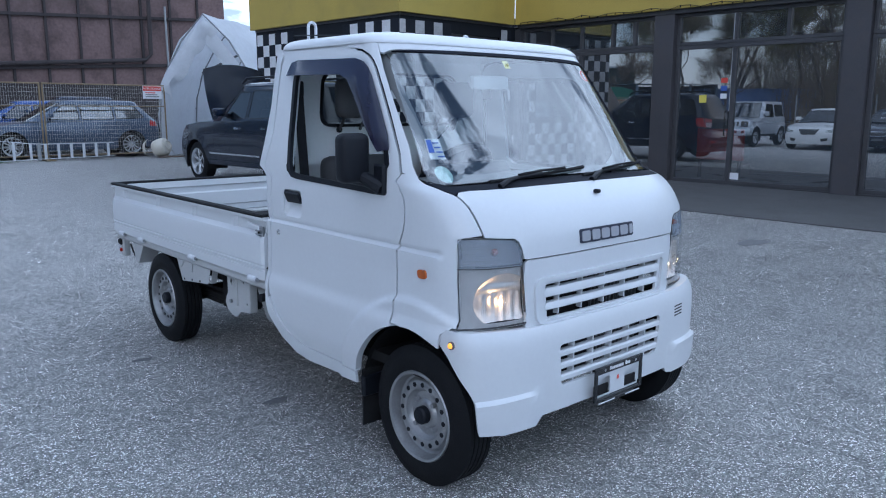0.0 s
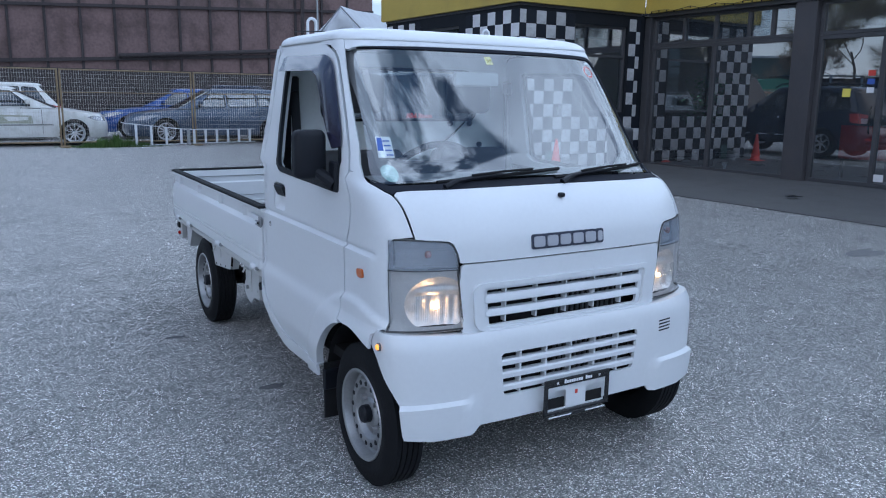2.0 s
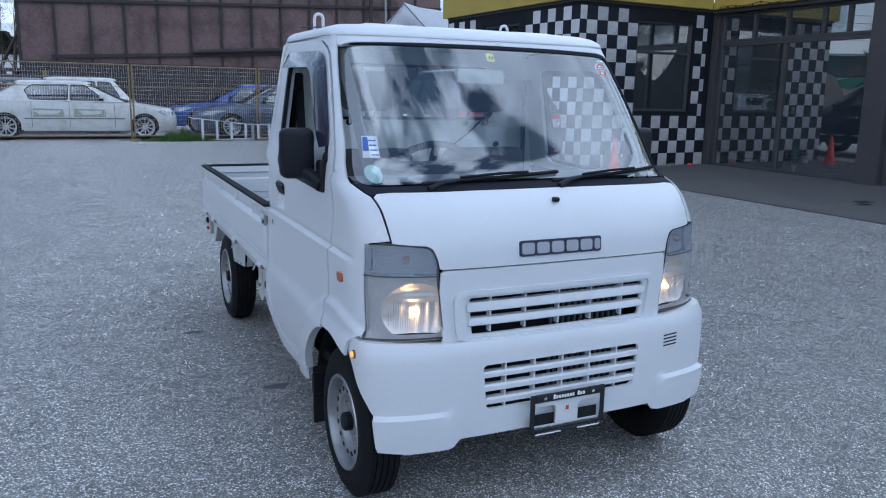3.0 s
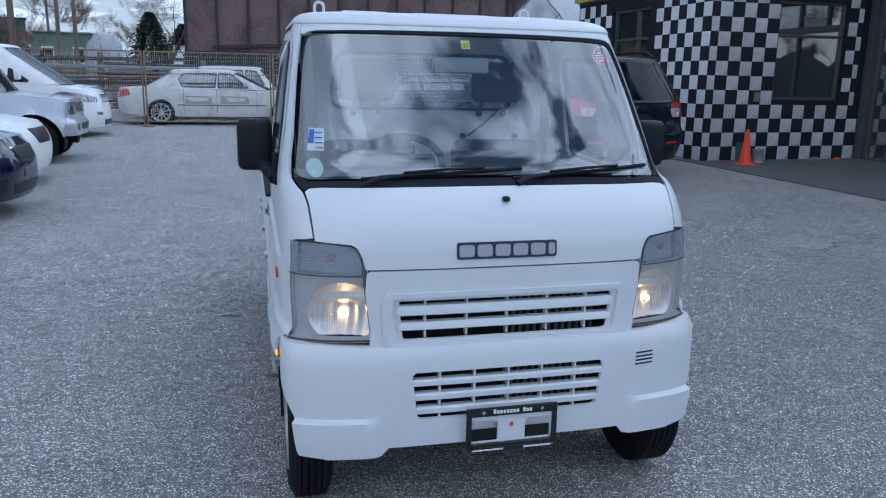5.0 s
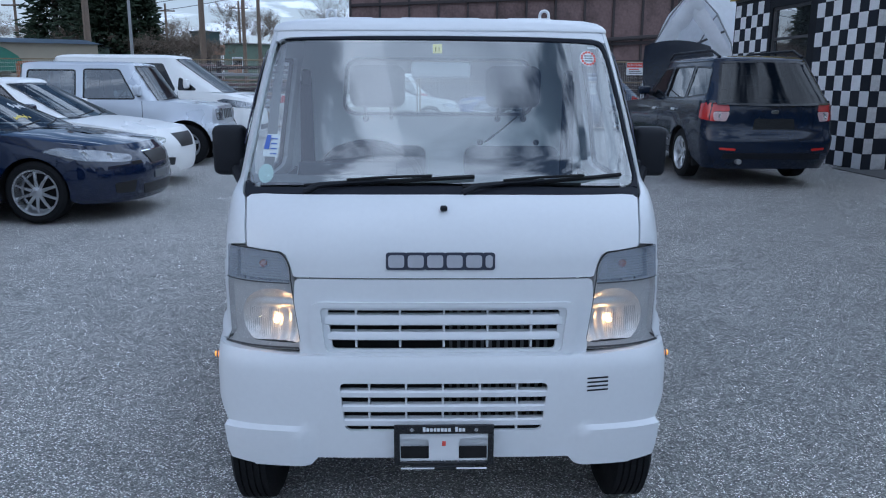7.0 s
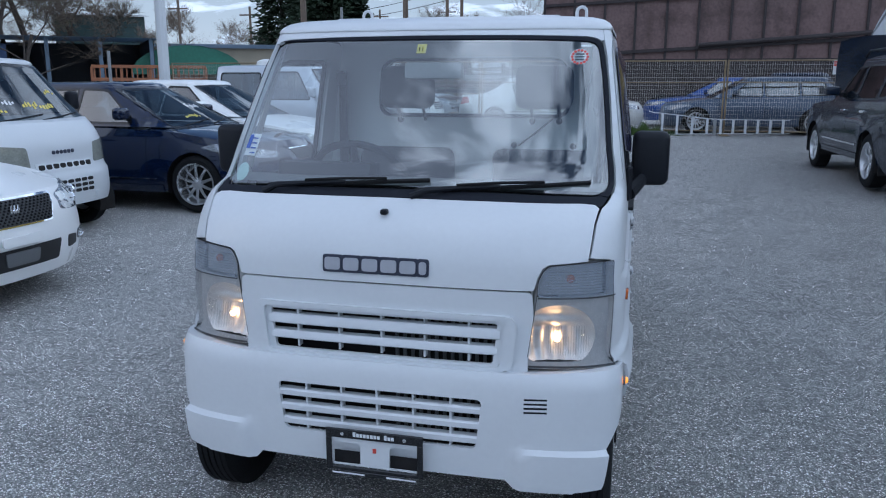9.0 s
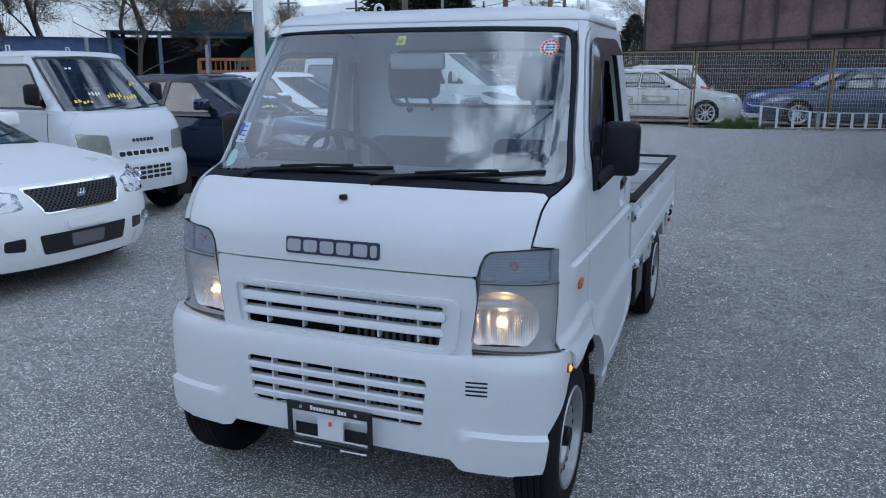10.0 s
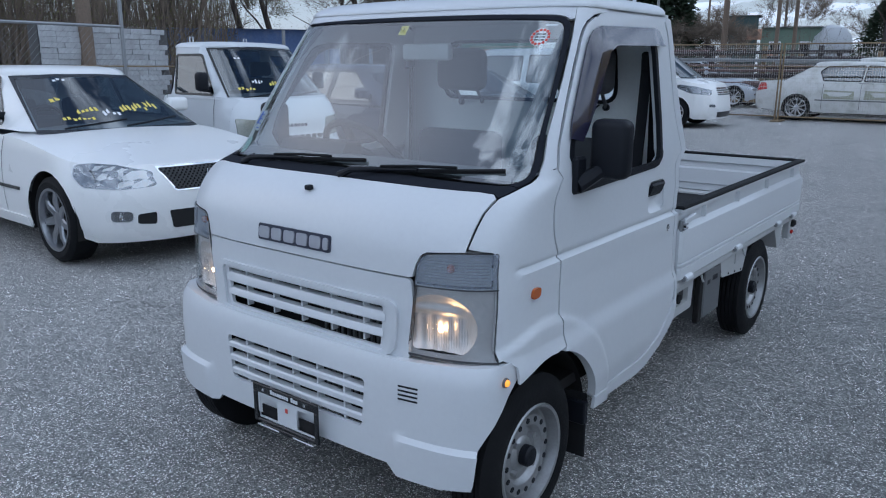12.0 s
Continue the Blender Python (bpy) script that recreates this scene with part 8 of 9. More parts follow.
# ---- folding ladder lying on its edge against the fence ----
def ladder():
    ob = thing("ladder", "white aluminium folding ladder lying on its side", "ladder", (0, FY - 0.22, FZ - 0.015), 0)
    sec = (((1.14, 0.56, 0.0), (2.60, 0.40, 0.045)), ((2.60, 0.40, 0.045), (4.35, 0.40, 0.07)))
    for (xa, ta, ba), (xb, tb, bb) in sec:
        for za, zb in ((ta, tb), (ba, bb)):
            bm = bmesh.new()
            loft(bm, [[(x, -0.02, z + 0.018), (x, 0.02, z + 0.018), (x, 0.02, z - 0.0), (x, -0.02, z)] for x, z in ((xa, za + 0.02), (xb, zb + 0.02))], closed=True)
            part("stile", bm, ALUMINIUM, ob)
        n = 4 if xa < 2 else 6
        for k in range(n):
            t = (k + 0.5) / n
            x = xa + (xb - xa) * t
            part("rung", boxes((x - 0.03, x + 0.03, -0.015, 0.015, ba + (bb - ba) * t + 0.03, ta + (tb - ta) * t + 0.03), bevel=0.005), ALUMINIUM, ob)
    part("hinge", boxes((2.56, 2.64, -0.03, 0.03, 0.04, 0.46), bevel=0.006), GALV, ob)
    bm = tube(bmesh.new(), [(1.14, 0, 0.03), (0.95, 0, -0.01), (1.02, 0, -0.01)], 0.012, 6)
    part("foot_bar", bm, ALUMINIUM, ob)
    part("foot_bar", tube(bmesh.new(), [(1.14, 0, 0.575), (0.98, 0, 0.62)], 0.012, 6), ALUMINIUM, ob)


ladder()


# ---- discarded white plastic fixture and boards by the tent ----
def junk():
    ob = thing("discarded_fixture", "discarded off-white plastic fixture with a round end", "scrap", (5.35, FY - 0.3, FZ), 20)
    cream = mat("cream_plastic", (0.55, 0.52, 0.45), 0.5, var=0.12, dirt=(0.3, 0.27, 0.22), dirt_amount=0.5)
    m = Matrix.Translation((0.16, -0.02, 0.24)) @ Matrix.Rotation(radians(72), 4, "X") @ Matrix.Rotation(radians(12), 4, "Y")
    bm = bmesh.new()
    lathe(bm, [(0.0005, 0.27), (0.10, 0.265), (0.19, 0.23), (0.23, 0.16), (0.235, 0.0), (0.22, -0.1), (0.0005, -0.1)], m, 28)
    part("round_body", bm, cream, ob)
    bm = bmesh.new()
    lathe(bm, [(0.13, 0.262), (0.13, 0.285), (0.11, 0.29), (0.10, 0.268)], m, 28)
    part("ring", bm, cream, ob)
    bm = bmesh.new()
    rows = []
    for t in np.linspace(0, 1, 8):
        rows.append([(-0.10 - 0.16 * math.sin(a), 0.05 + 0.10 * t, 0.25 + 0.25 * math.cos(a) * (1 - 0.25 * t)) for a in np.linspace(0.1, 3.0, 10)])
    loft(bm, rows)
    part("shell", bm, cream, ob)
    b = thing("scrap_board", "weathered board lying on the asphalt", "board", (5.6, FY - 0.45, FZ), 8)
    part("plank", boxes((-0.2, 0.85, -0.07, 0.07, 0.0, 0.03), bevel=0.004), WOOD_POLE, b)
    b = thing("plastic_sheet", "tilted pale plastic panel beside the fixture", "panel", (5.95, FY - 0.3, FZ), 0)
    bm = bmesh.new()
    loft(bm, [[(0.0, 0, 0), (0.0, 0.04, 0)], [(-0.30, 0.0, 0.42), (-0.30, 0.04, 0.42)], [(-0.34, 0.0, 0.40), (-0.34, 0.04, 0.40)], [(-0.16, 0.0, 0.0), (-0.16, 0.04, 0.0)]])
    bmesh.ops.solidify(bm, geom=bm.faces[:], thickness=0.01)
    part("sheet", bm, cream, b)


junk()


# ---- white tarpaulin shelter ----
def tent():
    ob = thing("tarpaulin_shelter", "white tarpaulin shelter with torn, rolled front flap", "tent", (5.75, 19.1, rise(19.1)), -52)
    prof = [(0.0, 0.0), (0.0, 0.9), (0.06, 1.6), (0.28, 2.3), (0.75, 3.05), (1.45, 3.72), (2.15, 3.05), (2.62, 2.3), (2.84, 1.5), (2.9, 0.8), (2.9, 0.0)]
    def arch(y):
        out = []
        sag = 0.07 * math.sin(math.pi * (y / 2.0 % 1.0)) ** 0.8
        for i in range(len(prof) - 1):
            for j in range(6):
                x, z = prof[i][0] + (prof[i + 1][0] - prof[i][0]) * j / 6, prof[i][1] + (prof[i + 1][1] - prof[i][1]) * j / 6
                u = i * 0.5 + j / 12
                w = noise.noise(Vector((u * 2.3, y * 1.1, 3.0))) * 0.075 + abs(noise.noise(Vector((u * 5.1 + y * 2.0, y * 3.1 - u, 8.0)))) * 0.05
                cx = (x - 1.45) / 1.45
                out.append((x - cx * (sag + w), y + (0.06 * noise.noise(Vector((u * 4.0, 0, 5.0))) if y < 0.05 else 0.0), z - (sag + w) * 0.5))
        return out + [(prof[-1][0], y, prof[-1][1])]

    bm = bmesh.new()
    loft(bm, [arch(k * 0.10) for k in range(61)])
    part("cover", bm, TARP_WHITE, ob, smooth=60)
    # back sheet
    bm = bmesh.new()
    bm.faces.new([bm.verts.new((x, 5.95, z)) for x, z in prof])
    part("back_sheet", bm, TARP_WHITE, ob)
    # rolled flap under the gable
    bm = bmesh.new()
    rows = []
    for i in range(41):
        t = i / 40
        x0, z0 = 0.10 + 1.35 * t, 1.85 + 1.75 * t ** 0.8
        q = [noise.noise(Vector((t * 7.0, k * 1.7, 2.0))) for k in range(4)]
        rows.append([(x0 + 0.02, -0.03, z0), (x0 + 0.14 + 0.10 * q[0], -0.13 - 0.06 * q[1], z0 - 0.10), (x0 + 0.27 + 0.14 * q[1], -0.12 + 0.08 * q[2], z0 - 0.22 - 0.10 * q[0]), (x0 + 0.33 + 0.16 * q[2], -0.03 + 0.08 * q[3], z0 - 0.36 - 0.14 * q[1]), (x0 + 0.26 + 0.10 * q[3], 0.06, z0 - 0.28)])
    loft(bm, rows)
    part("rolled_flap", bm, TARP_WHITE, ob, "creased grey-white rolled flap", smooth=60)
    bm = bmesh.new()
    rows = []
    for i in range(9):
        t = i / 8
        x0, z0 = 1.45 + 1.3 * t, 3.5 - 1.6 * t ** 1.2
        rows.append([(x0, -0.02, z0), (x0 - 0.05 + 0.06 * math.sin(i * 1.9), -0.09, z0 - 0.25), (x0 - 0.12, -0.02, z0 - 0.45)])
    loft(bm, rows)
    part("side_flap", bm, TARP_WHITE, ob, smooth=60)
    for y in (0.02, 2.0, 4.0, 5.9):
        part("hoop", tube(bmesh.new(), [(x + (0.03 if x < 1.45 else -0.03), y, z - 0.03) for x, z in prof], 0.022, 6), GALV, ob)
    part("brace", tube(bmesh.new(), [(1.3, 0.1, 2.2), (1.85, 1.8, 2.9)], 0.03, 6), DARK_FRAME, ob)
    part("side_bar", tube(bmesh.new(), [(0.0, 0.0, 1.28), (0.04, 5.9, 1.28)], 0.02, 6), GALV, ob)


tent()

# ---- traffic cone, tin, wall box and litter by the shop ----
cone = thing("traffic_cone", "faded orange traffic cone on the apron", "cone", tuple(SHOP @ Vector((0.46, -0.66, FLOOR - 0.012))), 8)
cone.matrix_basis = cone.matrix_basis @ Matrix.Scale(0.89, 4)
bm = bmesh.new()
lathe(bm, [(0.145, 0.025), (0.135, 0.03), (0.115, 0.10), (0.028, 0.68), (0.024, 0.70), (0.018, 0.70), (0.016, 0.66)], Matrix.Identity(4), 28)
part("cone_body", bm, CONE_ORANGE, cone)
part("cone_base", boxes((-0.18, 0.18, -0.18, 0.18, 0.0, 0.028), bevel=0.01), CONE_ORANGE, cone)
tin = thing("paint_tin", "dented silver paint tin", "tin", tuple(SHOP @ Vector((0.96, -0.36, FLOOR - 0.012))), 0)
bm = bmesh.new()
lathe(bm, [(0.0005, 0.0), (0.10, 0.0), (0.105, 0.01), (0.10, 0.02), (0.10, 0.21), (0.105, 0.22), (0.105, 0.235), (0.09, 0.235), (0.09, 0.05), (0.0005, 0.05)], Matrix.Identity(4), 24)
part("tin_body", bm, GALV, tin)
part("bail", tube(bmesh.new(), [(-0.105, 0, 0.2), (-0.09, -0.06, 0.14), (0, -0.11, 0.10), (0.09, -0.06, 0.14), (0.105, 0, 0.2)], 0.003, 5), GALV, tin)
card = thing("green_board", "small dark green board leaning on the wall", "board", tuple(SHOP @ Vector((0.72, -0.08, FLOOR - 0.012))), 3)
bm = boxes((0, 0.24, -0.01, 0.01, 0, 0.34), bevel=0.003)
bmesh.ops.rotate(bm, cent=(0, 0, 0), matrix=Matrix.Rotation(radians(-8), 3, "X"), verts=bm.verts)
part("board", bm, mat("dark_green_board", (0.03, 0.07, 0.06), 0.7), card)
meter = thing("wall_box", "small grey electrical box on the chequered wall", "box", tuple(SHOP @ Vector((1.02, -0.06, FLOOR + 4.2 * SQ))), 3.5)
part("box", boxes((0, 0.11, 0, 0.057, 0, 0.17), bevel=0.008), GREY_PLASTIC, meter)
for i, (u, v, w) in enumerate(((2.35, -0.20, 0.16), (2.95, -0.15, 0.12))):
    lt = thing("litter", "crumpled scrap lying on the apron", "litter", tuple(SHOP @ Vector((u, v, FLOOR - 0.012))), 30 * i)
    bm = bmesh.new()
    bmesh.ops.create_icosphere(bm, subdivisions=2, radius=w)
    rng = random.Random(i)
    for q in bm.verts:
        q.co = Vector((q.co.x, q.co.y * 0.6, max(0, q.co.z) * 0.5)) * rng.uniform(0.75, 1.1)
    part("scrap", bm, CONE_ORANGE if i else GREY_PLASTIC, lt)
drain = thing("drain_cover", "small dark drain cover in the apron", "drain", (*(SHOP_G @ Vector((-2.45, -5.35, 0))).xy, FLOOR - 0.012), -6)
part("cover", boxes((-0.12, 0.12, -0.06, 0.06, 0, 0.006), bevel=0.002), BLACK_PLASTIC, drain)

# things seen through the shop glass
pot = thing("potted_tree", "leafy green potted tree behind the shop glass", "plant", tuple(SHOP_G @ Vector((0.75, -1.25, FLOOR + 0.01))), 0)
bm = bmesh.new()
lathe(bm, [(0.0005, 0), (0.15, 0), (0.20, 0.32), (0.18, 0.32), (0.17, 0.28), (0.0005, 0.28)], Matrix.Identity(4), 20)
part("pot", bm, BROWN_COLUMN, pot)
bm = bmesh.new()
rng = random.Random(8)
for k in range(4):
    a = k * 1.6
    tube(bm, [(0.03 * math.cos(a), 0.03 * math.sin(a), 0.28), (0.06 * math.cos(a), 0.06 * math.sin(a), 0.9), (0.22 * math.cos(a), 0.22 * math.sin(a), 1.5 + 0.1 * k)], [0.015, 0.012, 0.006], 6)
part("stems", bm, BARK, pot)
bm = bmesh.new()
for k in range(420):
    c = Vector((rng.gauss(0, 0.26), rng.gauss(0, 0.26), rng.uniform(0.95, 1.85)))
    d = Vector((rng.gauss(0, 1), rng.gauss(0, 1), rng.gauss(-0.3, 0.6))).normalized()
    s_ = d.orthogonal().normalized() * 0.022
    l_ = rng.uniform(0.07, 0.13)
    bm.faces.new([bm.verts.new(q) for q in (c, c + d * l_ * 0.5 + s_, c + d * l_, c + d * l_ * 0.5 - s_)])
tagged(part("leaves", bm, mat("house_plant_leaf", (0.06, 0.14, 0.07), 0.5, var=0.4), pot), kind="stuff")
counter = thing("reception_counter", "dark counter inside the showroom", "counter", tuple(SHOP_G @ Vector((2.6, -7.0, FLOOR + 0.006))), 3)
part("body", boxes((0, 0.7, 0, 2.6, 0, 1.05), bevel=0.01), GREY_PLASTIC, counter)
part("top", boxes((-0.05, 0.75, -0.05, 2.65, 1.053, 1.09), bevel=0.008), BLACK_GLOSS, counter)
red = thing("red_display_panel", "low red display panel behind the door glass", "display", tuple(SHOP_G @ Vector((0.85, -5.02, FLOOR + 0.006))), 3)
part("panel", boxes((0, 0.05, 0, 0.95, 0.35, 0.95), bevel=0.006), STICKER_RED, red)
part("stand", boxes((0.0, 0.05, 0.05, 0.10, 0.0, 0.347), (0.0, 0.05, 0.85, 0.90, 0.0, 0.347)), BLACK_PLASTIC, red)
for nm, y, z, w, h, m_, lab in (("door_notice", -5.20, 0.16, 0.16, 0.12, STICKER_WHITE, "small white notice on the door glass"), ("door_sticker", -4.90, 1.90, 0.12, 0.09, STICKER_RED, "small red payment sticker"), ("door_sticker", -4.90, 1.76, 0.12, 0.09, STICKER_BLUE, "small blue payment sticker"), ("door_sticker", -4.90, 1.62, 0.12, 0.09, STICKER_WHITE, "small white payment sticker"), ("round_notice", -4.50, 1.55, 0.14, 0.14, STICKER_YELLOW, "round yellowish sticker on the door glass")):
    st = thing(nm, lab, "sticker")
    st.matrix_basis = SHOP_G
    part("sheet", boxes((GX - 0.008, GX - 0.004, y - w / 2, y + w / 2, z, z + h)), m_, st)
cup = thing("white_cone_cup", "small white funnel standing behind the glass", "cup", tuple(SHOP_G @ Vector((0.32, -2.05, FLOOR + 0.01))), 0)
bm = bmesh.new()
lathe(bm, [(0.02, 0.0), (0.055, 0.14), (0.05, 0.14)], Matrix.Identity(4), 16)
part("cup_body", bm, STICKER_WHITE, cup)
part("door_pull", tube(bmesh.new(), [(GX - 0.055, -4.98, 0.95), (GX - 0.075, -4.98, 1.0), (GX - 0.075, -4.98, 1.35), (GX - 0.055, -4.98, 1.40)], 0.013, 8), BLACK_GLOSS, bpy.data.objects["window_4"], "vertical dark pull handle")
lights = thing("string_lights", "dark string of unlit fairy lights under the fascia", "string lights")
lights.matrix_basis = SHOP_G
bm = bmesh.new()
pts = [(-0.14, -0.3 - 0.2 * k, SOFFIT + 0.075 + 0.02 * math.sin(k * 1.7) + 0.012 * math.sin(k * 4.1)) for k in range(60)]
tube(bm, pts, 0.006, 5)
for q in pts:
    box(bm, q[0] - 0.01, q[0] + 0.004, q[1] - 0.008, q[1] + 0.008, q[2] - 0.035, q[2])
part("cable", bm, BLACK_PLASTIC, lights)
board = thing("fascia_sign", "dark sign board on the yellow fascia", "sign")
board.matrix_basis = SHOP_G
part("board", boxes((-0.16, -0.125, -6.6, -3.4, SOFFIT + 0.27, SOFFIT + 0.9), bevel=0.01), mat("sign_navy", (0.015, 0.02, 0.05), 0.5), board)


# ---- chain-link fence, poles, walls and sheds on the left ----
def chain_fence():
    x = -9.0
    ob = thing("chain_link_fence", "grey chain-link fence behind the parked row", "fence", (x, 0, 0))
    for y in (-9, -6, -3, 0, 2.35, 4.75, 7.8, 10.8):
        part("post", tube(bmesh.new(), [(0, y, 0), (0, y, 2.05 if y != 4.75 else 2.55)], 0.03, 8), GALV, ob)
    part("top_rail", tube(bmesh.new(), [(0, -9, 1.98), (0, 4.75, 1.98)], 0.021, 8), GALV, ob)
    part("mid_rail", tube(bmesh.new(), [(0.01, -9, 1.42), (0.01, 10.8, 1.42)], 0.012, 6), FENCE_STEEL, ob)
    bm = bmesh.new()
    y = -9.0
    while y < 10.8:
        for d in (-1, 1):
            h = 1.95 if y < 4.7 else 1.35
            a, b = (0.004 * d, y, 0.05), (0.004 * d, y + d * h * 0.9, 0.05 + h)
            if -9 <= b[1] <= 10.8:
                loft(bm, [[(p[0], p[1] - 0.0018, p[2]), (p[0] + 0.0025, p[1], p[2]), (p[0], p[1] + 0.0018, p[2])] for p in (a, b)], closed=True)
        y += 0.085
    tagged(part("mesh", bm, GALV, ob, smooth=0), kind="stuff")


chain_fence()
SPLIT = mat("split_block", (0.40, 0.41, 0.42), 0.9, var=0.18, fine=18, bump=0.8, random_tone=0.12, dirt=(0.22, 0.21, 0.20), dirt_amount=0.4)
blockwall = tagged(link("wall_blocks", boxes((-13.45, -13.1, 5.45, 8.15, 0, 2.15)), CONCRETE, smooth=0), "pale ledge-stone panels in thin uneven courses", "wall", kind="structure")
BLUE_TARP = mat("blue_tarp", (0.09, 0.15, 0.32), 0.55, var=0.25, big=0.8, fine=10, bump=0.5, dirt=(0.30, 0.33, 0.40), dirt_amount=0.4)
DARK_SHED = mat("dark_shed", (0.04, 0.042, 0.048), 0.8, var=0.3)
BLUE_ROOF = mat("blue_grey_roof", (0.12, 0.17, 0.23), 0.5, var=0.15)
GREEN_SHEET = mat("green_cover", (0.03, 0.15, 0.10), 0.5, var=0.2, fine=10, bump=0.3)
PALE_GREEN = mat("pale_green_siding", (0.16, 0.22, 0.17), 0.8, var=0.15, fine=6)
TEAL = mat("teal_siding", (0.06, 0.10, 0.10), 0.8, var=0.2)
BEIGE = mat("beige_siding", (0.34, 0.30, 0.23), 0.8, var=0.15)
TERRA = mat("terracotta_awning", (0.36, 0.20, 0.13), 0.8, var=0.15)
ORANGE_RACK = mat("orange_rack", (0.30, 0.12, 0.055), 0.7, var=0.3, dirt=(0.15, 0.08, 0.05), dirt_amount=0.5)


def face_to(x, y, cx=0.8, cy=-2.0):
    """The turn that makes local -y look back to the lane."""
    return math.degrees(math.atan2(-(x - cx), y - cy))


def shed(name, label, x, y, w, d, h, wall_m, roof_m, slope=0.15, open_front=False, windows=0, category="shed"):
    ob = thing(name, label, category, (x, y, rise(y)), face_to(x, y))
    t = 0.12
    if open_front:
        part("back_wall", boxes((-w / 2, w / 2, d - t, d, 0, h)), wall_m, ob, smooth=0)
        for sx_ in (-w / 2, w / 2 - t):
            part("side_wall", boxes((sx_, sx_ + t, 0.1, d - t, 0, h)), wall_m, ob, smooth=0)
        for k in range(4):
            px = -w / 2 + 0.1 + (w - 0.2) * k / 3
            part("post", boxes((px - 0.06, px + 0.06, -0.06, 0.06, 0, h), bevel=0.005), BLUE_ROOF, ob)
    else:
        part("wall", boxes((-w / 2, w / 2, 0, d, 0, h)), wall_m, ob, smooth=0)
    bm = bmesh.new()
    loft(bm, [[(-w / 2 - 0.2, -0.25, h), (w / 2 + 0.2, -0.25, h)], [(-w / 2 - 0.2, d + 0.2, h + slope * d), (w / 2 + 0.2, d + 0.2, h + slope * d)]])
    bmesh.ops.solidify(bm, geom=bm.faces[:], thickness=-0.16)
    part("roof", bm, roof_m, ob, smooth=0)
    for k in range(windows):
        px = -w / 2 + w * (k + 0.5) / windows
        wd = part("window", boxes((px - 0.45, px + 0.45, -0.05, -0.003, h * 0.45, h * 0.75), bevel=0.01), STICKER_WHITE, ob)
        part("pane", boxes((px - 0.38, px + 0.38, -0.058, -0.052, h * 0.48, h * 0.72)), BLACK_GLOSS, wd, smooth=0)
    return ob


shed("tarp_lean_to", "lean-to hung with faded blue tarpaulins", -21.5, 17.0, 6.5, 4, 2.55, BLUE_TARP, BLUE_TARP, 0.02)
shed("dark_open_shed", "open shed with blue-grey roof edge and dark inside", -17.4, 20.2, 5.0, 5, 2.75, DARK_SHED, BLUE_ROOF, 0.02, open_front=True)
shed("roof_cabin", "small dark cabin above the shed roofs", -21.5, 27.0, 3.5, 3, 4.0, TEAL, BLUE_ROOF, 0.1)
shed("beige_house", "low beige house with a shallow roof", -19.5, 33.0, 9.0, 6, 2.9, BEIGE, BLUE_ROOF, 0.08, windows=3, category="house")
shed("green_house", "pale green low house with white windows", -27.0, 49.0, 12.0, 7, 3.4, PALE_GREEN, BLUE_ROOF, 0.08, windows=4, category="house")
shed("teal_workshop", "dark teal flat-roofed workshop", -19.45, 67.2, 2.3, 6, 5.5, TEAL, DARK_SHED, 0.02, windows=1, category="workshop")
shed("green_workshop", "pale green workshop with grey roof", -15.9, 68.3, 4.6, 6, 4.5, PALE_GREEN, DARK_SHED, 0.06, windows=2, category="workshop")
shed("white_kiosk", "small white building past the trees", -5.2, 60.0, 2.6, 3, 3.4, STICKER_WHITE, BLUE_ROOF, 0.05, windows=1, category="building")
aw = thing("awnings", "faded terracotta rounded window awnings", "awning", (-18.5, 66.2, 0.38), face_to(-18.5, 66.2))
for px, z in ((-0.35, 3.3), (1.0, 1.6)):
    bm = bmesh.new()
    loft(bm, [[(px + x, -0.8 * math.sin(a), z + 0.9 * math.cos(a)) for a in np.linspace(0, math.pi / 2, 7)] for x in (0, 1.2)])
    part("awning", bm, TERRA, aw)
# green round-roofed shelter
qh = thing("green_shelter", "shelter with rounded green cover", "shelter", (-14.7, 22.6, rise(22.6)), face_to(-14.7, 22.6))
bm = bmesh.new()
loft(bm, [[(1.9 * math.cos(a), y, 1.55 + 1.0 * math.sin(a)) for a in np.linspace(0, math.pi, 13)] for y in (0, 2, 4, 6)])
bm.faces.new([bm.verts.new((1.9 * math.cos(a), 0.02, 1.55 + 1.0 * math.sin(a))) for a in np.linspace(0, math.pi, 13)])
part("cover", bm, GREEN_SHEET, qh)
for sx_ in (-1.85, 0, 1.85):
    part("post", tube(bmesh.new(), [(sx_, 0.05, 0), (sx_, 0.05, 1.6)], 0.04, 6), GALV, qh)
part("wall", boxes((-1.85, 1.85, 5.8, 5.9, 0, 1.6)), BEIGE, qh, smooth=0)
# white tank dome
tank = thing("white_tank", "white rounded tank behind the workshops", "tank", (-13.2, 70.0, 0.38))
bm = bmesh.new()
lathe(bm, [(1.75, 0), (1.75, 2.6), (1.6, 3.6), (1.1, 4.3), (0.001, 4.6)], Matrix.Identity(4), 28)
part("shell", bm, TARP_WHITE, tank)
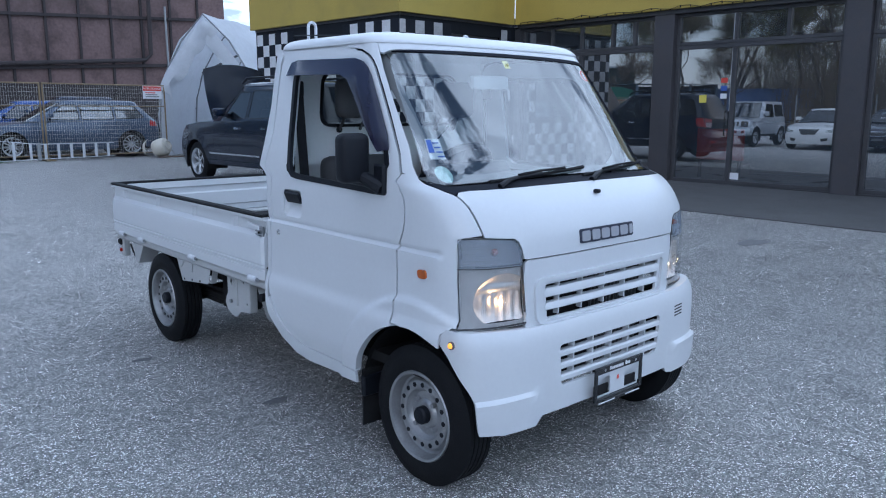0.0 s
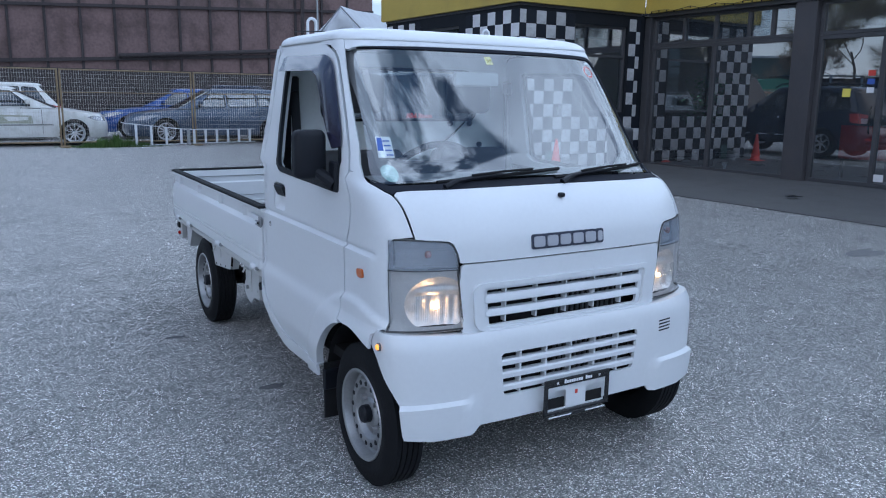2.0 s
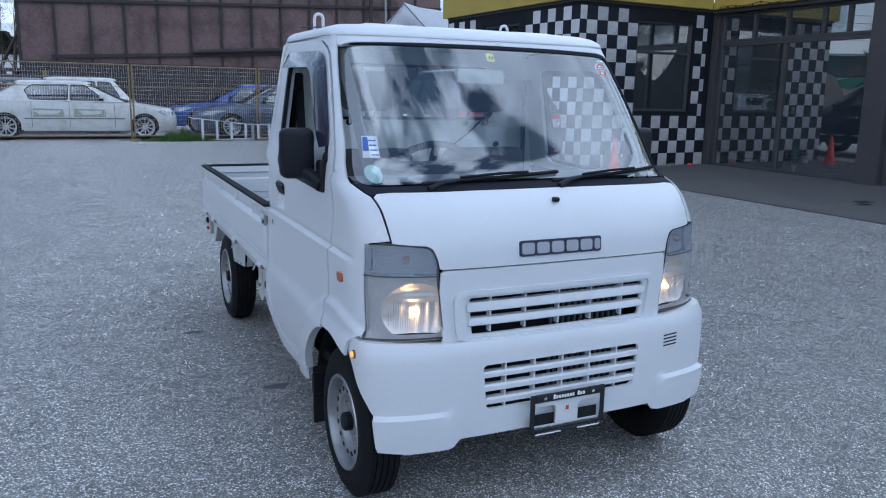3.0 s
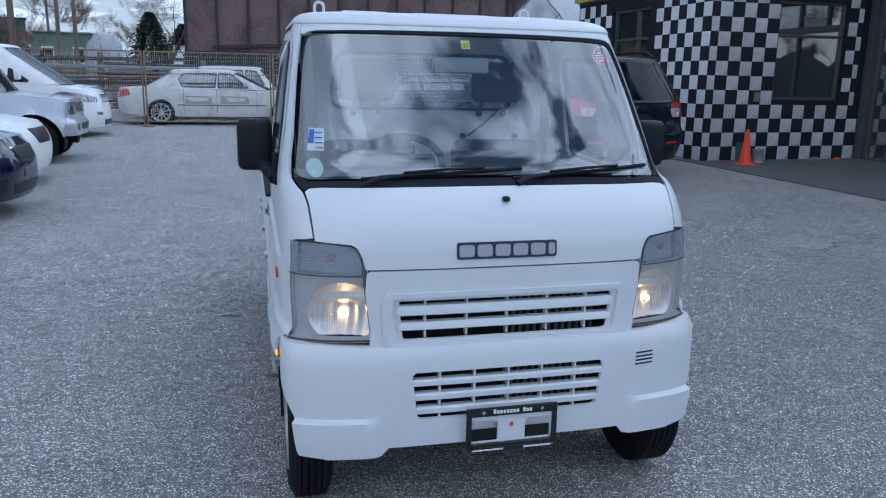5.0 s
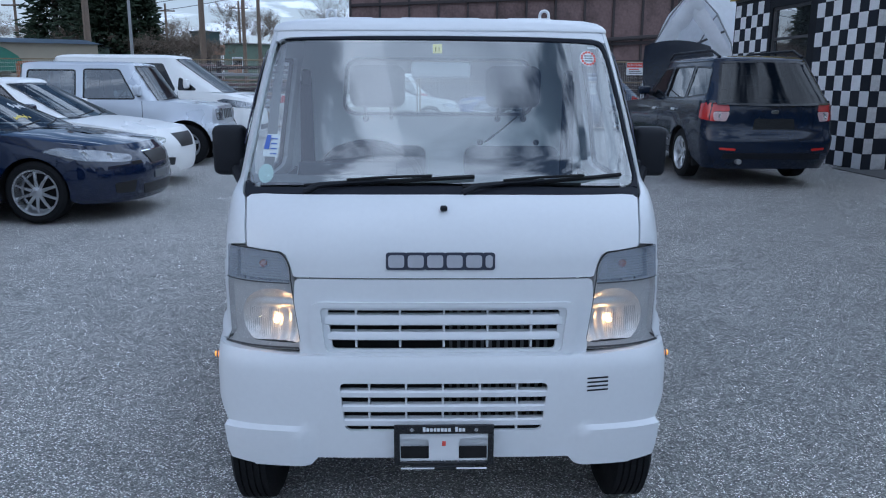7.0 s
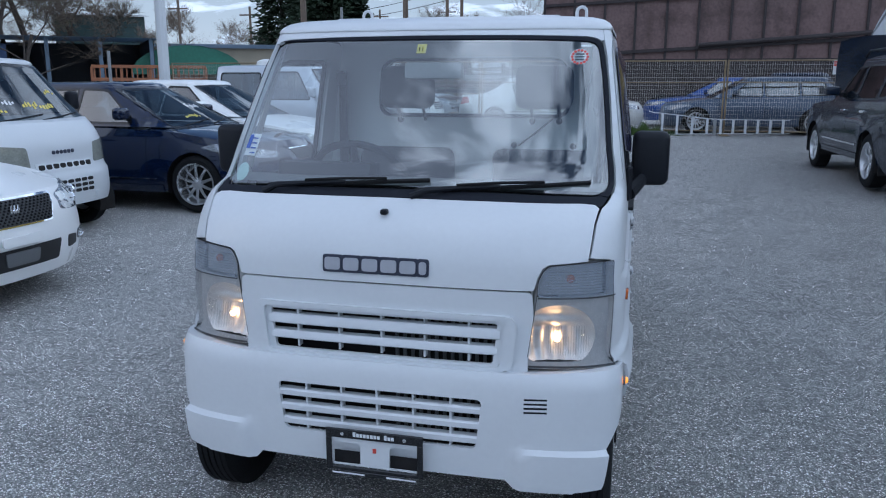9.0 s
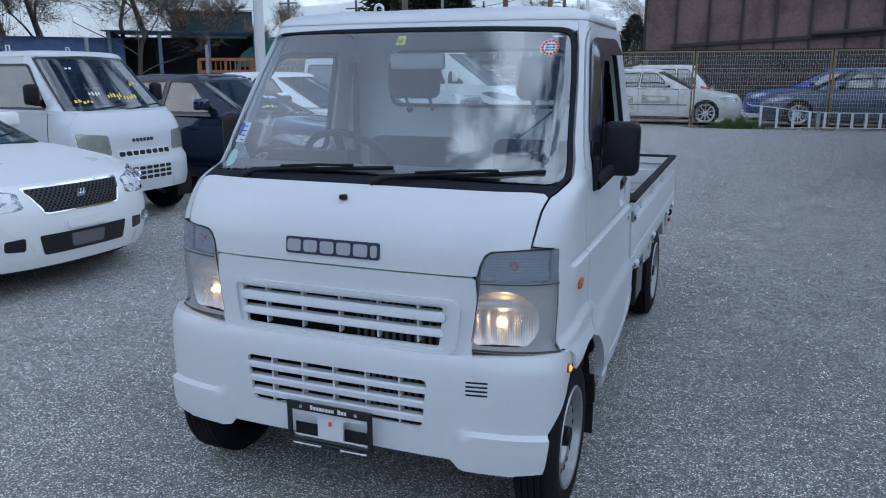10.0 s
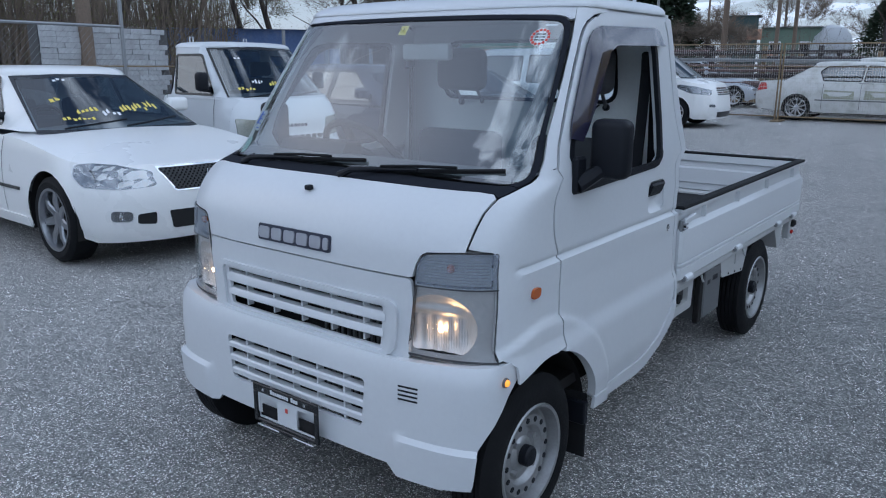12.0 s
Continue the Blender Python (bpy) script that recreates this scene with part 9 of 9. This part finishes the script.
# orange racks and scrap
for i, (x, y, w) in enumerate(((-13.5, 18.6, 3.2), (-10.4, 20.6, 2.6))):
    rk = thing("pallet_rack", "rusty orange stacked pallet racking", "rack", (x, y, rise(y)), face_to(x, y))
    for k in range(5):
        part("upright", boxes((-w / 2 + w * k / 4 - 0.04, -w / 2 + w * k / 4 + 0.04, 0, 0.08, 0, 1.75), bevel=0.005), ORANGE_RACK, rk)
    for k in range(22):
        px = -w / 2 + w * (k + 0.5) / 22
        part("lath", boxes((px - 0.018, px + 0.018, 0.002, 0.03, 0.95, 1.78)), ORANGE_RACK, rk)
    for z in (1.35, 1.72, 1.0):
        part("beam", boxes((-w / 2, w / 2, -0.05, -0.003, z, z + 0.09), bevel=0.005), ORANGE_RACK, rk)
for i, (x, y, w, z) in enumerate(((-6.2, 24.0, 6.5, 1.15), (-3.0, 25.6, 4.5, 1.0), (-9.8, 26.0, 5.0, 1.3))):
    rk = thing("steel_rack", "rack of rusty beams and pipes behind the fence", "rack", (x, y, rise(y)), 2 * i)
    for k in range(4):
        px = -w / 2 + w * (k + 0.5) / 4
        part("upright", boxes((px - 0.07, px + 0.07, 0, 0.14, 0, z + 0.75), bevel=0.006), RUST_DARK if k % 2 else FENCE_STEEL, rk)
    rng = random.Random(40 + i)
    for k in range(9):
        zz = 0.25 + (z + 0.45) * k / 9
        r_ = rng.uniform(0.03, 0.08)
        part("pipe", tube(bmesh.new(), [(-w / 2 - rng.uniform(0, 0.5), -0.15 - 0.02 * k, zz), (w / 2 + rng.uniform(0, 0.5), -0.15, zz + rng.uniform(-0.08, 0.08))], r_, 6), rng.choice((RUST_DARK, FENCE_STEEL, RUST, GALV)), rk)


# ---- poles and wires ----
def pole(name, label, x, y, h, r, m_, arms=(), lean=0.0):
    ob = thing(name, label, "pole", (x, y, rise(y)))
    part("shaft", tube(bmesh.new(), [(0, 0, 0), (lean * 0.5, 0, h / 2), (lean, 0, h)], [r, r * 0.88, r * 0.75], 10), m_, ob)
    for z, w in arms:
        part("crossarm", boxes((lean * z / h - w / 2, lean * z / h + w / 2, -0.17, -0.05, z, z + 0.12), bevel=0.01), WOOD_POLE, ob)
        for k in (-0.45, -0.2, 0.2, 0.45):
            part("insulator", cyl(bmesh.new(), 0.035, (lean * z / h + k * w, -0.11, z + 0.12), (lean * z / h + k * w, -0.11, z + 0.26), 8), STICKER_WHITE, ob)
    return ob


pole("light_pole", "tall pale grey light pole", -9.9, 13.9, 9.0, 0.13, mat("pale_pole", (0.60, 0.61, 0.62), 0.5, var=0.08))
pole("utility_pole", "weathered brown wooden utility pole", -13.0, 6.35, 9.5, 0.15, WOOD_POLE, lean=-0.25)
pole("utility_pole", "weathered brown wooden utility pole", -18.4, 40.8, 10.5, 0.20, WOOD_POLE, ((9.6, 2.2),))
pole("steel_pole", "slim grey steel pole", -16.6, 42.2, 5.6, 0.10, GALV)
pole("utility_pole", "grey wooden utility pole beside the workshop", -12.3, 41.0, 10.0, 0.17, WOOD_POLE, ((9.2, 2.2),))
pole("utility_pole", "distant double utility pole with crossarms", -12.6, 52.0, 9.5, 0.14, WOOD_POLE, ((7.9, 2.4), (7.0, 2.4)))
pole("utility_pole", "distant double utility pole with crossarms", -11.9, 53.5, 9.5, 0.14, WOOD_POLE, ((7.5, 2.4),))
for i, (x, y, h) in enumerate(((-40, 62, 8.5), (-34, 64, 8.0), (-27, 80, 9.0), (-20, 82, 9.5))):
    pole("utility_pole", "far wooden utility pole", x, y, h, 0.14, WOOD_POLE, ((h - 0.8, 2.0),))
wires = thing("overhead_wires", "thin dark overhead wires sagging between poles", "wires")
for k, (a, b, sag) in enumerate((((-45, 34, 8.6), (-12.3, 41, 9.3), 0.8), ((-45, 33, 8.0), (-12.3, 41, 8.8), 0.9), ((-12.3, 41, 9.3), (12, 60, 9.0), 1.0), ((-18.4, 40.8, 10.0), (-60, 60, 10), 1.0), ((-9.9, 13.9, 8.6), (-40, 62, 8), 1.2), ((-12.6, 52, 8), (20, 70, 9), 1.0), ((-34, 64, 7.6), (-12.6, 52, 7.8), 0.8), ((-34, 64, 7.3), (-12.6, 52, 7.1), 0.8), ((-60, 50, 8.2), (-18.4, 40.8, 9.0), 1.0))):
    a, b = Vector(a), Vector(b)
    part("wire", tube(bmesh.new(), [a.lerp(b, t) - Vector((0, 0, sag * 4 * t * (1 - t))) for t in np.linspace(0, 1, 13)], 0.022, 4), BLACK_PLASTIC, wires)


# ---- trees ----
def bare_tree(name, label, x, y, h, seed, leaf=None, spread=0.55, trunk=0.16, twigs=900):
    rng = random.Random(seed)
    ob = thing(name, label, "tree", (x, y, rise(y)), rng.uniform(0, 360))
    bm = bmesh.new()
    tips = []

    def limb(p, d, length, r, depth):
        pts, rr = [p], [r]
        q = p
        for k in range(4):
            d = (d + Vector((rng.gauss(0, 0.13), rng.gauss(0, 0.13), rng.gauss(0.03, 0.08)))).normalized()
            q = q + d * length / 4
            pts.append(q)
            rr.append(r * (1 - 0.13 * (k + 1)))
        tube(bm, pts, rr, (7, 5, 4, 3, 3)[depth])
        if depth < 4:
            for k in range(rng.randint(3, 4)):
                t = rng.uniform(0.35, 1.0)
                i = min(3, int(t * 4))
                b = pts[i].lerp(pts[i + 1], t * 4 - i)
                nd = (d + Vector((rng.gauss(0, spread), rng.gauss(0, spread), rng.uniform(-0.1, 0.45)))).normalized()
                limb(b, nd, length * rng.uniform(0.52, 0.76), rr[-1] * rng.uniform(0.42, 0.62), depth + 1)
        else:
            tips.append((pts[-1], d))
            tips.append((pts[2], d))

    limb(Vector((0, 0, 0)), Vector((0, 0, 1)), h * 0.42, trunk * 0.62, 0)
    part("trunk", bm, BARK, ob)
    bm = bmesh.new()
    for k in range(twigs):
        p, d = tips[k % len(tips)]
        e = (d + Vector((rng.gauss(0, 0.6), rng.gauss(0, 0.6), rng.gauss(0.1, 0.5)))).normalized()
        l_ = rng.uniform(0.04, 0.10) * h
        s_ = e.orthogonal().normalized() * 0.0065
        q = p + e * l_ * 0.5 + Vector((rng.gauss(0, 0.05), rng.gauss(0, 0.05), 0))
        bm.faces.new([bm.verts.new(v) for v in (p - s_, p + s_, q + e * l_ * 0.5)])
        if leaf is not None:
            for j in range(3):
                c = p.lerp(q + e * l_ * 0.5, rng.uniform(0.3, 1)) + Vector((rng.gauss(0, 0.1), rng.gauss(0, 0.1), rng.gauss(0, 0.1)))
                n = Vector((rng.gauss(0, 1), rng.gauss(0, 1), rng.gauss(0, 1))).normalized()
                u = n.orthogonal().normalized() * rng.uniform(0.02, 0.04)
                v = n.cross(u)
                f = bm.faces.new([bm.verts.new(w) for w in (c - u, c - v * 0.6, c + u, c + v * 0.6)])
                f.material_index = 1
    tagged(part("crown", bm, [TWIGS, leaf or TWIGS], ob, smooth=0), kind="stuff")
    return ob


def conifer(name, label, x, y, h, r, seed, n=2600):
    rng = random.Random(seed)
    ob = thing(name, label, "tree", (x, y, rise(y)))
    part("trunk", tube(bmesh.new(), [(0, 0, 0), (0.1, 0, h * 0.5), (0, 0, h)], [0.02 * h, 0.015 * h, 0.01], 8), BARK, ob)
    bm = bmesh.new()
    for k in range(n):
        t = rng.random() ** 0.75
        z = h * (0.08 + 0.92 * t)
        rad = r * (1 - t) ** 0.75 * rng.uniform(0.35, 1.08) * (0.8 + 0.25 * math.sin(k * 0.7 + t * 30))
        a = rng.uniform(0, 2 * math.pi)
        c = Vector((rad * math.cos(a), rad * math.sin(a), z - rad * 0.25))
        out = Vector((math.cos(a), math.sin(a), rng.uniform(-0.5, 0.1))).normalized()
        s_ = out.cross(Vector((0, 0, 1))).normalized() * rng.uniform(0.10, 0.22) * (h / 11)
        l_ = rng.uniform(0.35, 0.75) * (h / 11)
        drop = Vector((0, 0, -0.12 * h / 11))
        bm.faces.new([bm.verts.new(v) for v in (c, c + out * l_ * 0.6 + s_ + drop, c + out * l_, c + out * l_ * 0.6 - s_ + drop)])
    tagged(part("crown", bm, CONIFER, ob, smooth=0), kind="stuff")
    return ob


conifer("conifer", "dark dense conifer beyond the lot", -25.0, 57.0, 12.0, 3.6, 1, 4200)
conifer("conifer", "dark dense conifer beside its neighbour", -29.0, 60.0, 13.5, 3.2, 2, 3600)
conifer("conifer", "rounded dark evergreen far off", -8.8, 66.0, 6.2, 3.0, 3, 5200)
conifer("conifer", "rounded dark evergreen far off", -6.6, 70.0, 5.6, 3.2, 4, 5200)
conifer("conifer", "dark dense conifer above the back fence", -22.6, 54.0, 11.5, 3.4, 5, 6500)
conifer("conifer", "dark dense conifer above the back fence", -20.9, 55.5, 9.5, 2.6, 6, 5200)
bare_tree("bare_tree", "leafless tree with upright trunk beside the steel building", -5.6, 42.5, 11.0, 11, trunk=0.2)
bare_tree("bare_tree", "leafless tree with upright trunk beside the steel building", -4.7, 43.8, 12.0, 12, trunk=0.22)
budding = [bare_tree("budding_tree", "tall tree in first spring leaf behind the sheds", -24.0, 9.0, 12.0, 21, SPRING_LEAF, twigs=5200, trunk=0.26),
           bare_tree("budding_tree", "tall tree in first spring leaf behind the sheds", -22.0, 13.5, 10.5, 22, SPRING_LEAF, twigs=5200, trunk=0.2),
           bare_tree("budding_tree", "tall tree in first spring leaf behind the sheds", -27.0, 5.0, 13.0, 23, SPRING_LEAF, twigs=5200, trunk=0.3)]
greys = [bare_tree("bare_tree", "grey leafless tree on the skyline", -33.0, 66.0, 9.0, 31, twigs=3500), bare_tree("bare_tree", "grey leafless tree on the skyline", -16.0, 72.0, 10.0, 32, twigs=3500), bare_tree("bare_shrub", "brown leafless thicket of fine twigs", -20.5, 55.0, 6.5, 33, spread=0.9, twigs=4500)]
rng = random.Random(77)
for k in range(16):
    a = radians(-84 + k * 3.0 + rng.uniform(-1, 1))
    d = rng.uniform(27, 38)
    copy_thing(budding[k % 3], pose(1.5 + d * math.sin(a), -1.8 + d * math.cos(a), rise(-1.8 + d * math.cos(a)) - 0.02, 0, 0, rng.uniform(0, 360)))
for k in range(26):
    a = radians(-46 + k * 2.6 + rng.uniform(-1, 1))
    d = rng.uniform(75, 105)
    copy_thing(greys[k % 2], pose(d * math.sin(a), d * math.cos(a), rise(d * math.cos(a)) - 0.05, 0, 0, rng.uniform(0, 360)))
for k, (x, y) in enumerate(((-24.5, 53.0), (-19.2, 53.0), (-22.5, 58.5), (-18.2, 55.5), (-20.0, 57.0), (-17.2, 57.5), (-18.9, 58.5), (-16.9, 54.5), (-19.0, 23.5), (-16.3, 16.8))):
    copy_thing(greys[2], pose(x, y, rise(y), 0, 0, 70 * k))
for k in range(22):
    a = radians(100 + k * 8)
    copy_thing(budding[k % 3], pose(55 * math.sin(a), 55 * math.cos(a), rise(55 * math.cos(a)) - 0.02, 0, 0, 50 * k))


# ---- tangle of brush and saplings behind the sheds ----
def thicket(name, label, a0, a1, d0, d1, n, h0, h1, seed, mats, lean=0.12):
    rng = random.Random(seed)
    bm = bmesh.new()
    for k in range(n):
        a, d = radians(rng.uniform(a0, a1)), rng.uniform(d0, d1)
        p = Vector((1.5 + d * math.sin(a), -1.8 + d * math.cos(a), 0))
        p.z = rise(p.y) - 0.03
        h = rng.uniform(h0, h1) * (0.6 + 0.4 * math.sin(a * 37) ** 2)
        side = Vector((math.cos(a), -math.sin(a), 0)) * rng.uniform(0.008, 0.022)
        top = p + Vector((rng.gauss(0, lean) * h, rng.gauss(0, lean) * h, h))
        mid = p.lerp(top, 0.5) + Vector((rng.gauss(0, 0.05) * h, rng.gauss(0, 0.05) * h, 0))
        vs = [bm.verts.new(v) for v in (p - side, p + side, mid + side * 0.7, mid - side * 0.7, top)]
        bm.faces.new((vs[0], vs[1], vs[2], vs[3]))
        bm.faces.new((vs[3], vs[2], vs[4]))
        for j in range(5):
            t = rng.uniform(0.25, 1.0)
            c = p.lerp(mid, t * 2) if t < 0.5 else mid.lerp(top, t * 2 - 1)
            e = c + Vector((rng.gauss(0, 0.10), rng.gauss(0, 0.10), rng.uniform(0.02, 0.16))) * h
            u = side * 0.45
            f = bm.faces.new([bm.verts.new(v) for v in (c - u, c + u, e)])
            f.material_index = rng.randint(0, 1)
            for i in range(2):
                q = c.lerp(e, rng.uniform(0.4, 1.1)) + Vector((rng.gauss(0, 0.12), rng.gauss(0, 0.12), rng.gauss(0, 0.12)))
                w = Vector((rng.gauss(0, 1), rng.gauss(0, 1), rng.gauss(0, 1))).normalized() * rng.uniform(0.02, 0.045)
                x_ = w.orthogonal().normalized() * w.length * 0.6
                f = bm.faces.new([bm.verts.new(v) for v in (q - w, q - x_, q + w, q + x_)])
                f.material_index = 2
    return tagged(link(name, bm, mats, smooth=0), label, "bushes", kind="stuff")


thicket("brush", "tangle of leafless brown brush with first buds", -92, -52, 26, 42, 5200, 3.0, 9.0, 51, [TWIGS, BARK, SPRING_LEAF])
thicket("brush", "low brown brush along the skyline", -52, -5, 62, 95, 2600, 2.5, 6.0, 52, [TWIGS, BARK, TWIGS])
# far belt of woods behind the lane
bm = bmesh.new()
rng = random.Random(8)
rows = []
for k in range(181):
    a = radians(70 + k * 200 / 180)
    h = 6.5 + 2.0 * math.sin(k * 0.37) + 1.2 * math.sin(k * 1.3) + rng.uniform(-0.8, 0.8)
    rows.append([(62 * math.sin(a), 62 * math.cos(a), -0.1), (62 * math.sin(a), 62 * math.cos(a), h * 0.6), (63.5 * math.sin(a), 63.5 * math.cos(a), h)])
loft(bm, rows)
tagged(link("backdrop", bm, mat("far_woods", (0.055, 0.055, 0.042), 0.95, var=0.45, big=0.25, fine=2.5)), "far belt of brown and green woods", "woods", kind="structure")


# ---- weeds at the fence foot ----
bm = bmesh.new()
rng = random.Random(9)
for k in range(3200):
    x, y = rng.gauss(0.80, 0.50), FY - 0.10 + rng.gauss(0, 0.16)
    h = rng.uniform(0.06, 0.42) * max(0.18, 1 - abs(x - 0.85) / 1.1) * (0.6 + 0.4 * math.sin(x * 9.0) ** 2)
    a = rng.uniform(0, 6.28)
    d = Vector((math.cos(a), math.sin(a), 0))
    p = Vector((x, y, rise(y)))
    bm.faces.new([bm.verts.new(v) for v in (p - d * 0.008, p + d * 0.008, p + Vector((rng.gauss(0, 0.04), rng.gauss(0, 0.04), h)))])
tagged(link("weeds", bm, GRASS, smooth=0), "tuft of green weeds at the fence foot", "grass", kind="stuff")


# ---- oil stains on the asphalt ----
OIL = mat("oil_stain", (0.15, 0.15, 0.152), 0.8, var=0.3, fine=90, bump=0.3)
rng = random.Random(41)
for x, y, r in ((5.4, 2.1, 0.18), (-0.71, 1.43, 0.045), (-0.97, 2.45, 0.04)):
    bm = bmesh.new()
    n = 22
    ring = [rng.uniform(0.6, 1.15) * r for _ in range(n)]
    ring = [(ring[k - 1] + ring[k] * 2 + ring[(k + 1) % n]) / 4 for k in range(n)]
    top = [bm.verts.new((ring[k] * 1.6 * math.cos(2 * math.pi * k / n), ring[k] * 0.8 * math.sin(2 * math.pi * k / n), 0.003)) for k in range(n)]
    bm.faces.new(top)
    ob = link("oil_stain", bm, OIL, smooth=0)
    ob.matrix_basis = pose(x, y, rise(y), math.degrees(math.atan(SLOPE)), 0, 0)
    tagged(ob, "dark oil stain soaked into the asphalt", "stain", kind="structure")


# ---- painted blocks of the chequered walls and split blocks, piece by piece ----
def piece_mesh(name, w, h, d, m_):
    bm = bmesh.new()
    box(bm, 0, w, -d, 0, 0, h, bevel=0.004)
    me = bpy.data.meshes.new(name)
    bm.to_mesh(me)
    bm.free()
    me.materials.append(m_)
    return me


def put_piece(name, me, m, parent):
    ob = new(name, me)
    ob.parent = parent
    ob.matrix_basis = m
    return ob


GAP = 0.004
col_edges = [0.0, 0.16] + [0.16 + 0.2525 * k for k in range(1, 14)]
cache = {}
rng = random.Random(17)


def tile(parent, base, u0, u1, row, white, pale=None):
    if u1 - u0 < 0.03:
        return
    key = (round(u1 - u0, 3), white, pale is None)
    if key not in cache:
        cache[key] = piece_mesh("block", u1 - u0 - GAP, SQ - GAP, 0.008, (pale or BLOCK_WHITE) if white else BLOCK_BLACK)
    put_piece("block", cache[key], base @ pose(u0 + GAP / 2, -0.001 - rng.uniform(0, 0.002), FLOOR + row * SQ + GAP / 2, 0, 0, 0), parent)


for r in range(12):
    for c in range(len(col_edges) - 1):
        u0, u1 = col_edges[c], col_edges[c + 1]
        white = (r + c) % 2 == 1
        if r >= 4:
            if u0 > 1.4 and u1 < 2.95:
                continue
            if u0 < 1.43 < u1:
                u1 = 1.41
            if u0 < 2.95 < u1:
                u0 = 2.98
            if c == 13:
                u1 = u0 + 0.12
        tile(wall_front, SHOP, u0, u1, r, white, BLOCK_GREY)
SIDE = SHOP @ Matrix.Rotation(radians(-90), 4, "Z")
n_side = int(VEND / 0.2525)
for r in range(12):
    for c in range(n_side):
        v0, v1 = c * 0.2525, (c + 1) * 0.2525
        if r >= 4 and v1 > V0 - 0.02 and v0 < V1 + 0.02:
            continue
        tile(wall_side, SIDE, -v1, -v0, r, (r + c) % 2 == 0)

# thin ledge stones of the pale wall
ledges = [piece_mesh("ledge_stone", w, h, 0.05, SPLIT) for w, h in ((0.44, 0.098), (0.62, 0.098), (0.30, 0.098))]
for r in range(21):
    y = 5.47
    while y < 8.12:
        k = rng.randrange(3)
        w = (0.44, 0.62, 0.30)[k]
        if y + w > 8.15:
            k, w = 2, 0.30
        if y + w > 8.20:
            break
        put_piece("ledge_stone", ledges[k], Matrix.Translation((-13.098, y, 0.003 + r * 0.102)) @ Matrix.Rotation(radians(90), 4, "Z") @ pose(0, -rng.uniform(0, 0.035), 0), blockwall)
        y += w + 0.006
